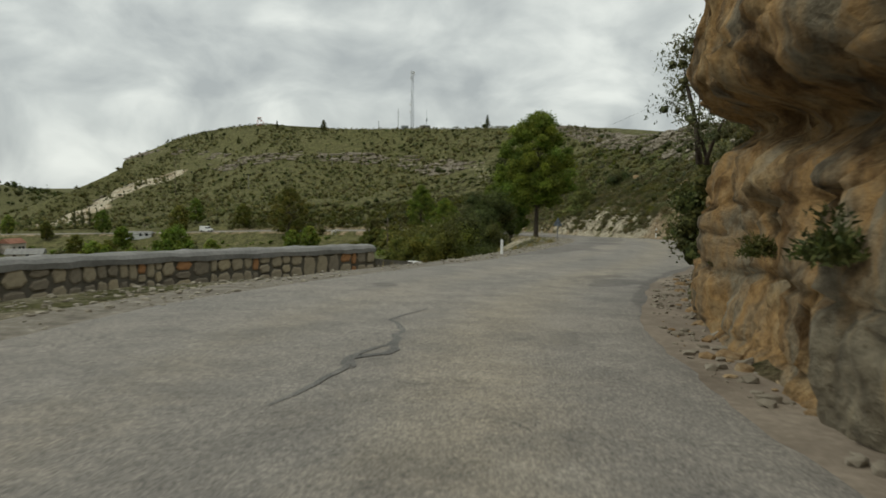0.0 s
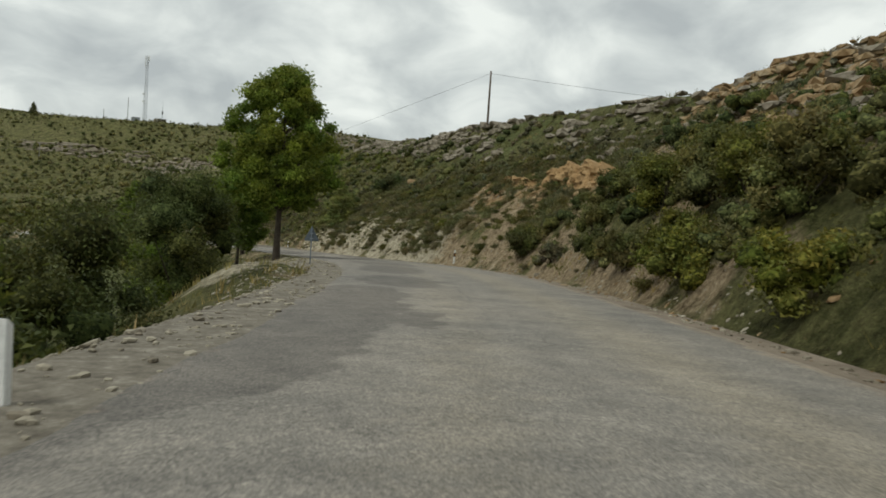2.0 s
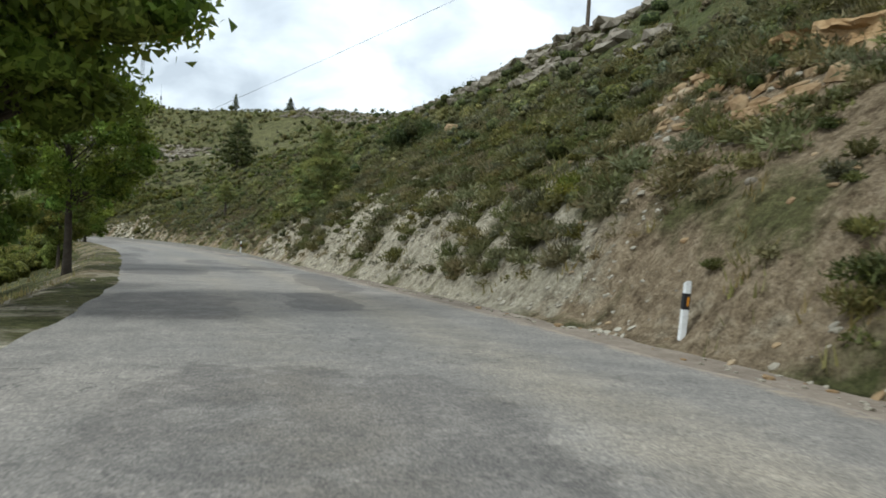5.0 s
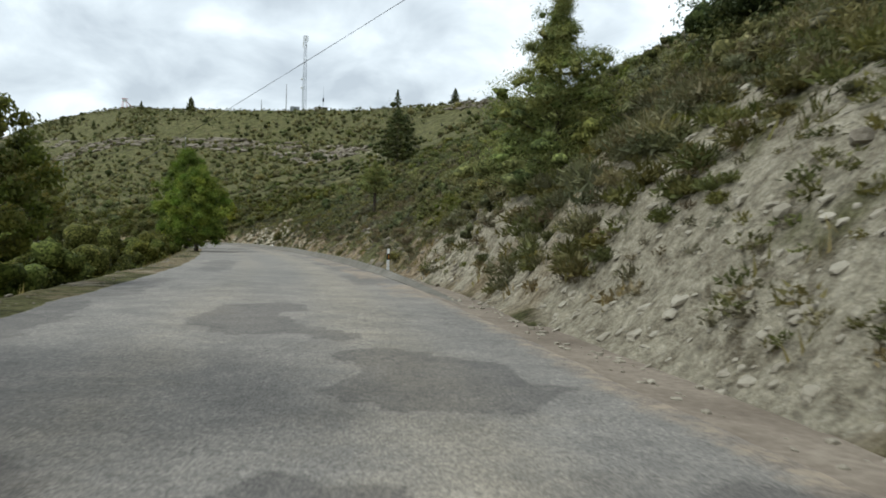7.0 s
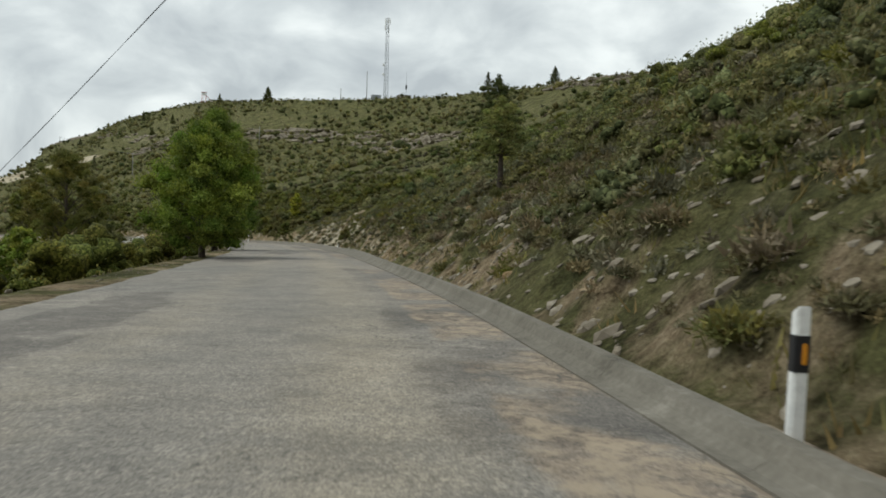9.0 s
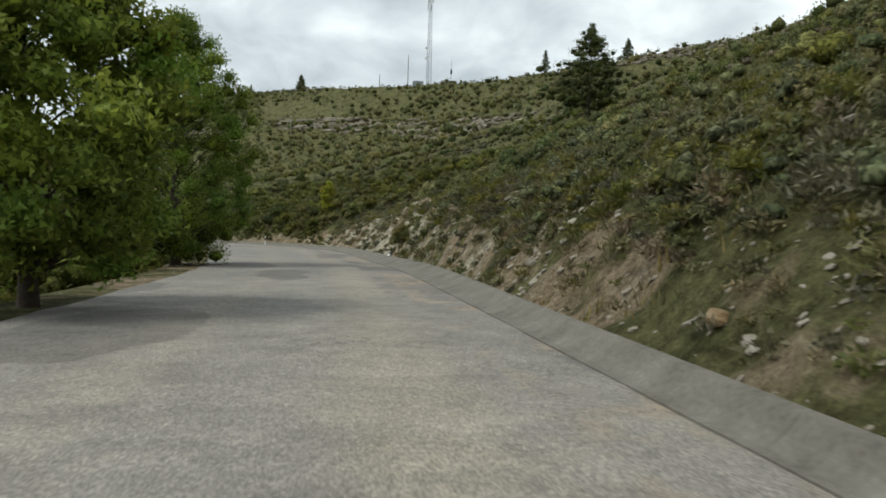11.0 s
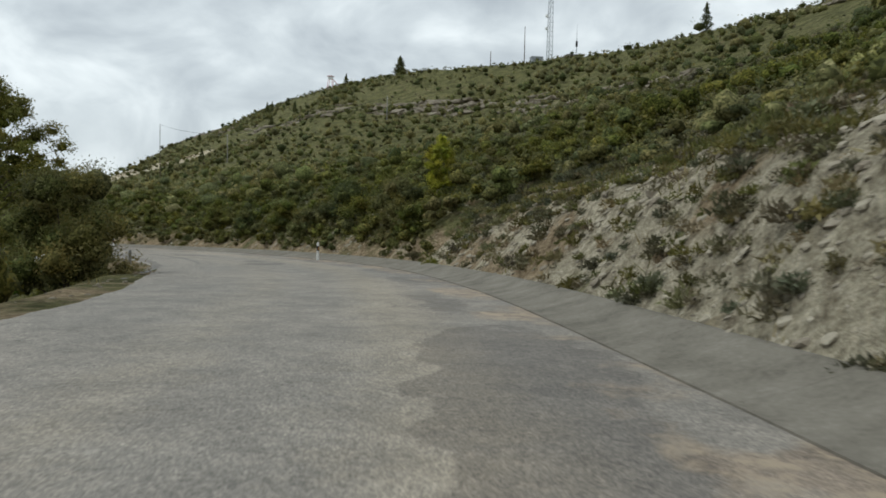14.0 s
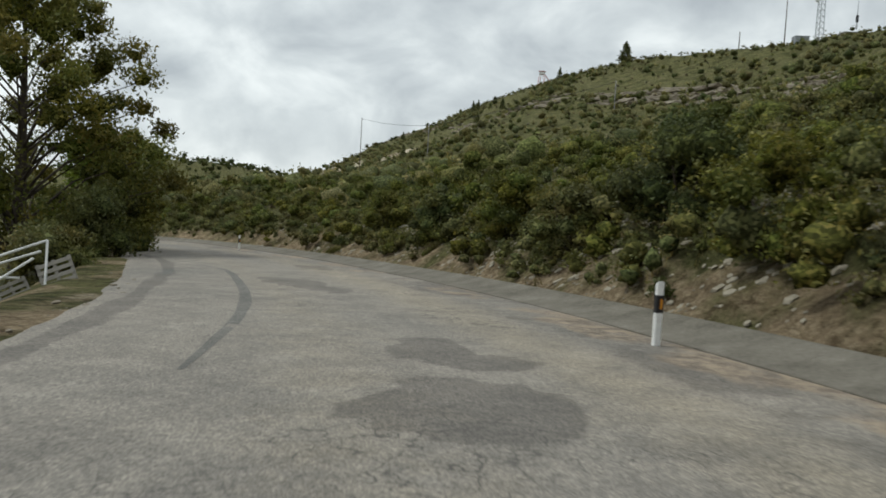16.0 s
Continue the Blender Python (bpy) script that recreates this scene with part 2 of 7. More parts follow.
def cliff_material():
    """Water-streaked limestone: ochre, tan and grey run down the face, with dark seams."""
    m, n, l, b = material("streaked_limestone", 0.95, 0.1)
    co = n.new("ShaderNodeTexCoord").outputs["Object"]
    mp = n.new("ShaderNodeMapping"); mp.inputs["Scale"].default_value = (1.0, 1.0, 0.4)
    l.new(co, mp.inputs["Vector"])
    big, mid, fine = tex_noise(n, l, mp.outputs[0], 0.75, 6, 0.62), tex_noise(n, l, co, 2.3, 7, 0.7), tex_noise(n, l, co, 9.0, 6, 0.75)
    hue = ramp_of(n, l, big, [(0.30, (0.15, 0.135, 0.105)), (0.42, (0.25, 0.215, 0.155)), (0.52, (0.36, 0.225, 0.10)), (0.60, (0.37, 0.27, 0.15)), (0.72, (0.27, 0.245, 0.19))])
    c = mix_col(n, l, 1.0, hue, ramp_of(n, l, mid, [(0.33, (0.50, 0.46, 0.42)), (0.46, (0.95, 0.94, 0.92)), (0.68, (1.25, 1.24, 1.2))]), "MULTIPLY")
    c = mix_col(n, l, 1.0, c, ramp_of(n, l, fine, [(0.34, (0.66, 0.64, 0.62)), (0.5, (1, 1, 1)), (0.66, (1.22, 1.22, 1.2))]), "MULTIPLY")
    sm = n.new("ShaderNodeMapping"); sm.inputs["Scale"].default_value = (1.5, 1.5, 0.16); l.new(co, sm.inputs["Vector"])
    run = span(n, l, tex_noise(n, l, sm.outputs[0], 1.1, 6, 0.6), 0.50, 0.62)
    c = mix_col(n, l, run, c, mix_col(n, l, 1.0, c, (0.40, 0.38, 0.37), "MULTIPLY"))
    l.new(c, b.inputs["Base Color"])
    hs = n.new("ShaderNodeMath"); hs.operation = "ADD"; l.new(mid, hs.inputs[0]); l.new(fine, hs.inputs[1])
    bump(n, l, b, hs.outputs[0], 1.0, 0.10)
    return m


M_GROUND = ground_material()
M_ROAD = asphalt_material("old_asphalt", (0.210, 0.194, 0.173), True)
M_ROAD_DARK = asphalt_material("darker_asphalt", (0.135, 0.131, 0.122))
M_DIRT = grainy("ochre_wash", [(0.3, (0.105, 0.082, 0.060)), (0.5, (0.20, 0.163, 0.125)), (0.68, (0.32, 0.27, 0.21))], 0.7, 9, 0.95, 0.01)
M_CONCRETE = grainy("weathered_concrete", [(0.3, (0.13, 0.125, 0.115)), (0.5, (0.215, 0.21, 0.195)), (0.7, (0.31, 0.30, 0.28))], 1.1, 14, 0.9, 0.01)
M_MORTAR = grainy("wall_mortar", [(0.3, (0.075, 0.066, 0.05)), (0.5, (0.13, 0.116, 0.09)), (0.7, (0.20, 0.182, 0.145))], 3, 25, 0.95, 0.01)
M_WHITE_ROCK = grainy("white_rock", [(0.3, (0.42, 0.41, 0.38)), (0.5, (0.58, 0.57, 0.54)), (0.7, (0.7, 0.69, 0.66))], 1.5, 9, 0.9, 0.02)
M_OCHRE = grainy("ochre_rock", [(0.3, (0.12, 0.072, 0.034)), (0.45, (0.29, 0.183, 0.086)), (0.56, (0.36, 0.24, 0.12)), (0.7, (0.45, 0.34, 0.205))], 1.1, 5.5, 0.95, 0.08)
M_GRAVEL = grainy("grey_gravel", [(0.3, (0.07, 0.06, 0.046)), (0.46, (0.150, 0.132, 0.105)), (0.56, (0.21, 0.188, 0.152)), (0.7, (0.36, 0.335, 0.285))], 3.2, 15, 0.95, 0.04)
M_ROCK = grainy("limestone", [(0.3, (0.10, 0.082, 0.06)), (0.5, (0.22, 0.19, 0.145)), (0.7, (0.37, 0.335, 0.27))], 0.8, 5, 0.95, 0.05)
M_GUTTER = grainy("stained_concrete", [(0.32, (0.073, 0.066, 0.052)), (0.46, (0.143, 0.130, 0.106)), (0.56, (0.176, 0.161, 0.133)), (0.7, (0.265, 0.246, 0.207))], 1.3, 16, 0.9, 0.02)
M_WHITE = plain("white_plastic", (0.78, 0.78, 0.76), 0.5)
M_BLACK = plain("black_plastic", (0.02, 0.02, 0.022), 0.5)
M_AMBER = plain("amber_reflector", (0.62, 0.27, 0.03), 0.25)
M_STEEL = plain("galvanised_steel", (0.34, 0.36, 0.38), 0.5, 0.5)
M_RED = plain("red_paint", (0.42, 0.07, 0.05), 0.6)
M_WOODPOLE = plain("creosoted_timber", (0.10, 0.075, 0.055), 0.9)
M_PALLET = plain("grey_timber", (0.30, 0.28, 0.245), 0.9)
M_BARK = grainy("bark", [(0.3, (0.03, 0.024, 0.018)), (0.5, (0.065, 0.052, 0.04)), (0.7, (0.12, 0.10, 0.08))], 3, 18, 0.95, 0.03)
M_LEAF = leafy_pair("broadleaf", (0.075, 0.110, 0.018), (0.152, 0.210, 0.033), (0.26, 0.31, 0.062), 0.45)
M_BEDROCK = cliff_material()
M_CLIFF = grainy("ochre_limestone", [(0.30, (0.075, 0.05, 0.028)), (0.43, (0.20, 0.125, 0.06)), (0.54, (0.30, 0.215, 0.12)), (0.70, (0.36, 0.31, 0.225))], 0.55, 3.2, 0.95, 0.10)
M_STONE = []
for tone in ((0.43, 0.36, 0.235), (0.37, 0.315, 0.22), (0.41, 0.215, 0.10), (0.25, 0.215, 0.16)):
    M_STONE.append(grainy("wall_stone", [(0.3, tuple(0.5 * c for c in tone)), (0.5, tone), (0.7, tuple(1.3 * c for c in tone))], 3, 16, 0.95, 0.012))
M_LEAF_B = leafy_pair("yellowish_leaf", (0.070, 0.080, 0.016), (0.130, 0.142, 0.028), (0.23, 0.22, 0.055), 0.38)
M_YELLOW = leafy_pair("autumn_yellow_leaf", (0.17, 0.185, 0.02), (0.31, 0.32, 0.035), (0.45, 0.43, 0.08), 0.45)
M_OLIVE = leafy_pair("olive_scrub", (0.066, 0.070, 0.024), (0.128, 0.128, 0.044), (0.215, 0.20, 0.078), 0.3)
M_THICKET = leafy_pair("thicket_leaf", (0.056, 0.064, 0.013), (0.114, 0.122, 0.025), (0.208, 0.192, 0.048), 0.3)
M_DARK = leafy_pair("dark_juniper", (0.042, 0.052, 0.018), (0.080, 0.093, 0.029), (0.14, 0.15, 0.05), 0.25)
M_HILL = leafy_pair("hill_scrub_leaf", (0.098, 0.102, 0.039), (0.178, 0.178, 0.071), (0.265, 0.25, 0.113), 0.3)
M_FEATHER = leafy_pair("feathery_twigs", (0.074, 0.077, 0.038), (0.134, 0.136, 0.067), (0.21, 0.20, 0.118), 0.35)
M_HEATH = leafy_pair("grey_heath", (0.076, 0.071, 0.043), (0.145, 0.134, 0.083), (0.24, 0.22, 0.145), 0.25)
M_PINE = leafy_pair("pine_needles", (0.108, 0.127, 0.044), (0.21, 0.235, 0.078), (0.30, 0.325, 0.12), 0.38)
M_GRASS = leafy_pair("dry_grass", (0.12, 0.11, 0.04), (0.22, 0.195, 0.08), (0.36, 0.30, 0.15), 0.35)
M_ROOF = grainy("clay_roof", [(0.3, (0.13, 0.06, 0.04)), (0.5, (0.24, 0.115, 0.075)), (0.7, (0.33, 0.18, 0.12))], 0.5, 6)
M_RENDER = grainy("house_wall", [(0.3, (0.30, 0.27, 0.22)), (0.5, (0.42, 0.38, 0.32)), (0.7, (0.52, 0.49, 0.43))], 0.3, 4)
M_GLASS = plain("dark_pane", (0.02, 0.022, 0.025), 0.15)


# ---- mesh helpers ----
def from_arrays(name, verts, faces, mat, smooth=False):
    me = bpy.data.meshes.new(name)
    verts, faces = np.asarray(verts, np.float32), np.asarray(faces, np.int32)
    k = faces.shape[1]
    me.vertices.add(len(verts)); me.vertices.foreach_set("co", verts.ravel())
    me.loops.add(faces.size); me.loops.foreach_set("vertex_index", faces.ravel())
    me.polygons.add(len(faces)); me.polygons.foreach_set("loop_start", np.arange(0, faces.size, k, dtype=np.int32))
    me.polygons.foreach_set("use_smooth", np.full(len(faces), smooth))
    me.update(calc_edges=True)
    me.materials.append(mat)
    return me


def leaf_mesh(name, verts, faces, mat, tone=None):
    """Leaves, with a tone for each face's clump."""
    me = from_arrays(name, verts, faces, mat)
    k = np.asarray(faces).shape[1]
    col = np.ones((len(verts), 4), np.float32)
    if tone is not None:
        col[:, :3] = np.repeat(tone, k, axis=0)
    me.color_attributes.new("tone", "FLOAT_COLOR", "POINT").data.foreach_set("color", col.ravel())
    return me


def tones(rng, n, lo, hi):
    g = rng.uniform(lo, hi, n)
    return np.stack([g * rng.uniform(0.88, 1.16, n), g, g * rng.uniform(0.8, 1.15, n)], 1)


def bm_mesh(name, bm, mat, smooth=False):
    me = bpy.data.meshes.new(name)
    bmesh.ops.recalc_face_normals(bm, faces=bm.faces)
    for f in bm.faces:
        f.smooth = smooth
    bm.to_mesh(me); bm.free()
    me.materials.append(mat)
    return me


def part(name, me, parent, label="", m=None):
    """A mesh linked as one part under its thing."""
    ob = new(name, me)
    ob.parent = parent
    if m is not None:
        ob.matrix_basis = m
    if label:
        tagged(ob, label)
    return ob


def empty(name, x, y, z, turn=0.0):
    ob = new(name)
    ob.empty_display_size = 0.2
    ob.matrix_basis = pose(x, y, z, 0, 0, turn)
    return ob


def box_bm(sx, sy, sz, at=(0, 0, 0), bevel=0.0):
    bm = bmesh.new()
    bmesh.ops.create_cube(bm, size=1.0, matrix=Matrix.Translation(at) @ Matrix.Diagonal((sx, sy, sz, 1)))
    if bevel:
        bmesh.ops.bevel(bm, geom=bm.edges[:], offset=bevel, segments=2, affect="EDGES")
    return bm


def tube(path, radii, sides=8):
    """Vertices and quads of a tapered tube along a list of points."""
    path, v, f = [Vector([float(c) for c in p]) for p in path], [], []
    for i, p in enumerate(path):
        t = (path[min(i + 1, len(path) - 1)] - path[max(i - 1, 0)]).normalized()
        a = t.orthogonal().normalized(); b = t.cross(a)
        for k in range(sides):
            w = 2 * math.pi * k / sides
            v.append(p + float(radii[i]) * (math.cos(w) * a + math.sin(w) * b))
    for i in range(len(path) - 1):
        for k in range(sides):
            q = (k + 1) % sides
            f.append((i * sides + k, i * sides + q, (i + 1) * sides + q, (i + 1) * sides + k))
    n = len(v); v.append(path[-1])
    for k in range(sides):
        f.append(((len(path) - 1) * sides + k, (len(path) - 1) * sides + (k + 1) % sides, n, n))
    return [tuple(p) for p in v], f


def tubes(name, runs, mat, sides=6, smooth=True):
    bm = bmesh.new()
    for path, radii in runs:
        v, f = tube(path, radii, sides)
        vs = [bm.verts.new(p) for p in v]
        for q in f:
            bm.faces.new([vs[i] for i in dict.fromkeys(q)])
    return bm_mesh(name, bm, mat, smooth)


def leaf_quads(rng, centres, size, droop=0.0, slim=0.34):
    """Diamond leaves at the given places: vertices and quads."""
    n = len(centres)
    a = rng.normal(size=(n, 3)); a[:, 2] -= droop; a /= np.linalg.norm(a, axis=1, keepdims=True)
    b = np.cross(a, rng.normal(size=(n, 3))); b /= np.linalg.norm(b, axis=1, keepdims=True) + 1e-9
    s = (size * rng.uniform(0.6, 1.35, (n, 1))) if np.isscalar(size) else (size[:, None] * rng.uniform(0.6, 1.35, (n, 1)))
    c = np.cross(a, b)
    v = np.stack([centres - a * s * 0.6, centres + b * s * slim + c * s * 0.1, centres + a * s * 0.6, centres - b * s * slim + c * s * 0.1], 1).reshape(-1, 3)
    return v, np.arange(4 * n).reshape(n, 4)


ICO_V = np.array([(0, 0, 1)] + [(0.894 * math.cos(a), 0.894 * math.sin(a), 0.447) for a in np.arange(5) * 1.2566] + [(0.894 * math.cos(a), 0.894 * math.sin(a), -0.447) for a in np.arange(5) * 1.2566 + 0.628] + [(0, 0, -1)])
ICO_F = np.array([(0, 1 + k, 1 + (k + 1) % 5) for k in range(5)] + [(1 + k, 6 + k, 1 + (k + 1) % 5) for k in range(5)] + [(1 + (k + 1) % 5, 6 + k, 6 + (k + 1) % 5) for k in range(5)] + [(6 + k, 11, 6 + (k + 1) % 5) for k in range(5)])


ICO2_V = ICO_V.copy()
ICO2_F = []
for fa in ICO_F:
    mids = [(ICO_V[fa[q]] + ICO_V[fa[(q + 1) % 3]]) for q in range(3)]
    ids = []
    for md in mids:
        md = md / np.linalg.norm(md)
        gap = np.linalg.norm(ICO2_V - md, axis=1)
        if gap.min() < 1e-3:
            ids.append(int(gap.argmin()))
        else:
            ICO2_V = np.vstack([ICO2_V, md]); ids.append(len(ICO2_V) - 1)
    ICO2_F += [(fa[0], ids[0], ids[2]), (fa[1], ids[1], ids[0]), (fa[2], ids[2], ids[1]), tuple(ids)]
ICO2_F = np.array(ICO2_F)


def foliage(name, rng, centres, radii, per, size, mat, tone, slim=0.34, droop=0.0, core=0.76, squash=0.85, sprigs=0.34, fine=False, lean_leaf=False):
    """Dense leaf clumps: a ragged inner mass in each, wrapped in leaves, with sprigs that stand out."""
    IV, IF = (ICO2_V, ICO2_F) if fine else (ICO_V, ICO_F)
    nv = len(IV)
    centres, radii = np.asarray(centres, float), np.asarray(radii, float)
    k = len(centres)
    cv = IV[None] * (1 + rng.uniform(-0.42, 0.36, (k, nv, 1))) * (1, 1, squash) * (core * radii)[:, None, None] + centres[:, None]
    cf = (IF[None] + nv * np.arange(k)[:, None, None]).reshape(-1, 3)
    which = np.repeat(np.arange(k), per)
    n = len(which)
    p = rng.normal(size=(n, 3)); p[:, 2] = np.where(p[:, 2] < -0.8, -p[:, 2], p[:, 2]); p /= np.linalg.norm(p, axis=1, keepdims=True)
    reach = rng.uniform(0.42, 1.10, n) + (rng.uniform(size=n) < sprigs) * rng.uniform(0, 0.42, n)
    p = centres[which] + p * (1, 1, squash) * (reach * radii[which])[:, None]
    lv, lf = leaf_quads(rng, p, size if np.isscalar(size) else size[which], droop, slim * (1.7 if lean_leaf else 1.0))
    tri = (lf[:, [0, 1, 2]] if lean_leaf else np.concatenate([lf[:, [0, 1, 2]], lf[:, [0, 2, 3]]], 1).reshape(-1, 3)) + nv * k
    me = from_arrays(name, np.concatenate([cv.reshape(-1, 3), lv]), np.concatenate([cf, tri]), mat)
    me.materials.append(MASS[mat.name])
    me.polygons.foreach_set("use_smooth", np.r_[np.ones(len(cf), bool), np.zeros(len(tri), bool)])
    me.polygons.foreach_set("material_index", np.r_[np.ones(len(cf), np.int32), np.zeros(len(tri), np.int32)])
    col = np.ones((nv * k + len(lv), 4), np.float32)
    col[:nv * k, :3] = np.repeat(tone, nv, axis=0)
    col[nv * k:, :3] = np.repeat(tone[which], 4, axis=0)
    me.color_attributes.new("tone", "FLOAT_COLOR", "POINT").data.foreach_set("color", col.ravel())
    return me


def smooth01(x):
    x = np.clip(x, 0, 1)
    return x * x * (3 - 2 * x)


def value_noise(x, y, scale, seed=0, octaves=4):
    """Fractal noise in about -1..1 on arrays."""
    x, y = np.asarray(x, float) / scale, np.asarray(y, float) / scale
    total, amp = np.zeros_like(x), 1.0
    for o in range(octaves):
        xi, yi = np.floor(x).astype(np.int64), np.floor(y).astype(np.int64)
        u, v = smooth01(x - xi), smooth01(y - yi)

        def corner(i, j):
            h = (i * 374761393 + j * 668265263 + (seed * 31 + o) * 1442695041) & 0x7FFFFFFF
            h = ((h ^ (h >> 13)) * 1274126177) & 0x7FFFFFFF
            return ((h ^ (h >> 16)) & 0xFFFF) / 32767.5 - 1

        total += amp * ((corner(xi, yi) * (1 - u) + corner(xi + 1, yi) * u) * (1 - v) + (corner(xi, yi + 1) * (1 - u) + corner(xi + 1, yi + 1) * u) * v)
        x, y, amp = x * 2.03 + 17.1, y * 2.03 + 9.7, amp * 0.5
    return total / 1.6


# ---- the road's line: x, y, height, half width ----
ROAD_KNOTS = [
    (-3.4, -45, 2.2, 4.0), (-2.3, -22, 1.1, 4.0), (-1.8, -5, 0.25, 4.0), (-1.5, 5, -0.23, 3.9), (-0.9, 11, -0.5, 3.9), (0.4, 16, -0.7, 3.85),
    (2.4, 21.5, -0.92, 3.6), (5.0, 27, -1.13, 3.6), (8.0, 35, -1.43, 4.0), (11.1, 45, -1.82, 4.1), (14.4, 57, -2.3, 4.35),
    (16.1, 67, -2.7, 4.4), (16.5, 78, -3.2, 4.2), (16.05, 92, -3.9, 3.95), (15.2, 102, -4.35, 3.95), (14.0, 115, -4.9, 4.0),
    (12.55, 127, -5.47, 3.95), (10.85, 138, -6.0, 4.0), (8.25, 152, -6.65, 3.95), (3.35, 176, -7.85, 4.0), (0.5, 186, -8.37, 4.2),
    (-2.0, 195, -8.77, 4.2), (-5.5, 206, -9.3, 4.25), (-10.2, 217, -9.9, 4.25), (-17.1, 226.8, -10.45, 4.2), (-25.2, 235.4, -10.95, 4.0),
    (-37.2, 246, -11.65, 3.9), (-52, 254.5, -12.3, 3.9), (-72, 261, -13.1, 3.9), (-100, 266, -14.1, 3.9), (-140, 275, -15.4, 3.9), (-180, 300, -17.5, 3.9),
]


def catmull(knots, step):
    p = np.array(knots, float)
    p = np.vstack([2 * p[0] - p[1], p, 2 * p[-1] - p[-2]])
    out = []
    for i in range(1, len(p) - 2):
        n = max(2, int(np.linalg.norm(p[i + 1, :2] - p[i, :2]) / step))
        for u in np.arange(n) / n:
            out.append(0.5 * (2 * p[i] + (p[i + 1] - p[i - 1]) * u + (2 * p[i - 1] - 5 * p[i] + 4 * p[i + 1] - p[i + 2]) * u * u + (3 * p[i] - p[i - 1] - 3 * p[i + 1] + p[i + 2]) * u ** 3))
    return np.array(out + [p[-2]])


ROAD = catmull(ROAD_KNOTS, 1.0)
R_TAN = np.gradient(ROAD[:, :2], axis=0)
R_TAN /= np.linalg.norm(R_TAN, axis=1, keepdims=True)
R_RIGHT = np.stack([R_TAN[:, 1], -R_TAN[:, 0]], 1)
R_SLOPE = np.gradient(ROAD[:, 2]) / np.linalg.norm(np.gradient(ROAD[:, :2], axis=0), axis=1)
R_LEN = np.r_[0, np.cumsum(np.linalg.norm(np.diff(ROAD[:, :2], axis=0), axis=1))]

# the hill's rim: x, y, height, fall of the land behind it
RIM = catmull([
    (8.5, -40, 9.5, 0.05), (9.0, -10, 8.5, 0.05), (10.0, 5, 7.5, 0.05), (13.0, 15, 5.8, 0.05), (19, 27, 6.5, 0.05), (25.5, 42, 7.7, 0.05), (30.5, 55, 8.55, 0.04), (34, 70, 8.7, 0.04),
    (35.5, 92, 9.6, 0.03), (37.6, 113, 10.6, 0.02), (44, 165, 13.2, 0.0), (50, 222, 16.8, 0.0), (53, 285, 23.2, 0.0),
    (47, 315, 27.4, 0.0), (34, 345, 28.7, 0.0), (15, 385, 31.2, 0.0), (-12, 418, 33.4, 0.0), (-40, 434, 34.0, 0.0), (-62, 446, 34.4, 0.0),
    (-95, 500, 39.8, 0.0), (-119, 544, 44.2, 0.0), (-165, 600, 44.4, 0.0), (-215, 650, 38.5, 0.05), (-245, 662, 26, 0.2), (-270, 645, 8, 0.35), (-286, 598, -8, 0.35),
    (-282, 535, -23, 0.2), (-300, 450, -30, 0.1), (-340, 380, -33, 0.1)], 2.0)
RIM_TAN = np.gradient(RIM[:, :2], axis=0)
RIM_TAN /= np.linalg.norm(RIM_TAN, axis=1, keepdims=True)


def nearest(line, x, y):
    idx = np.empty(len(x), np.int64)
    for a in range(0, len(x), 20000):
        d = (x[a:a + 20000, None] - line[None, :, 0]) ** 2 + (y[a:a + 20000, None] - line[None, :, 1]) ** 2
        idx[a:a + 20000] = d.argmin(1)
    return idx


def beside_road(x, y):
    """Signed distance from the road's middle (right is positive), the road's height there, and its sample."""
    i = nearest(ROAD, x, y)
    ox, oy = x - ROAD[i, 0], y - ROAD[i, 1]
    along, across = ox * R_TAN[i, 0] + oy * R_TAN[i, 1], ox * R_RIGHT[i, 0] + oy * R_RIGHT[i, 1]
    d = np.sign(across) * np.hypot(ox, oy)
    d = np.where(np.abs(along) < 1.5, across, d)
    return d, ROAD[i, 2] + R_SLOPE[i] * np.clip(along, -1.5, 1.5), i


# how steeply the cut bank starts beside the road, by the road's y
BANK_Y = [-50, 0, 20, 40, 60, 80, 95, 115, 125, 150, 165, 185, 205, 215, 235, 262, 300]
BANK_H = [0.6, 0.6, 0.8, 0.9, 1.2, 1.0, 1.5, 1.2, 0.7, 0.8, 1.3, 2.2, 1.6, 1.0, 0.8, 0.8, 0.8]


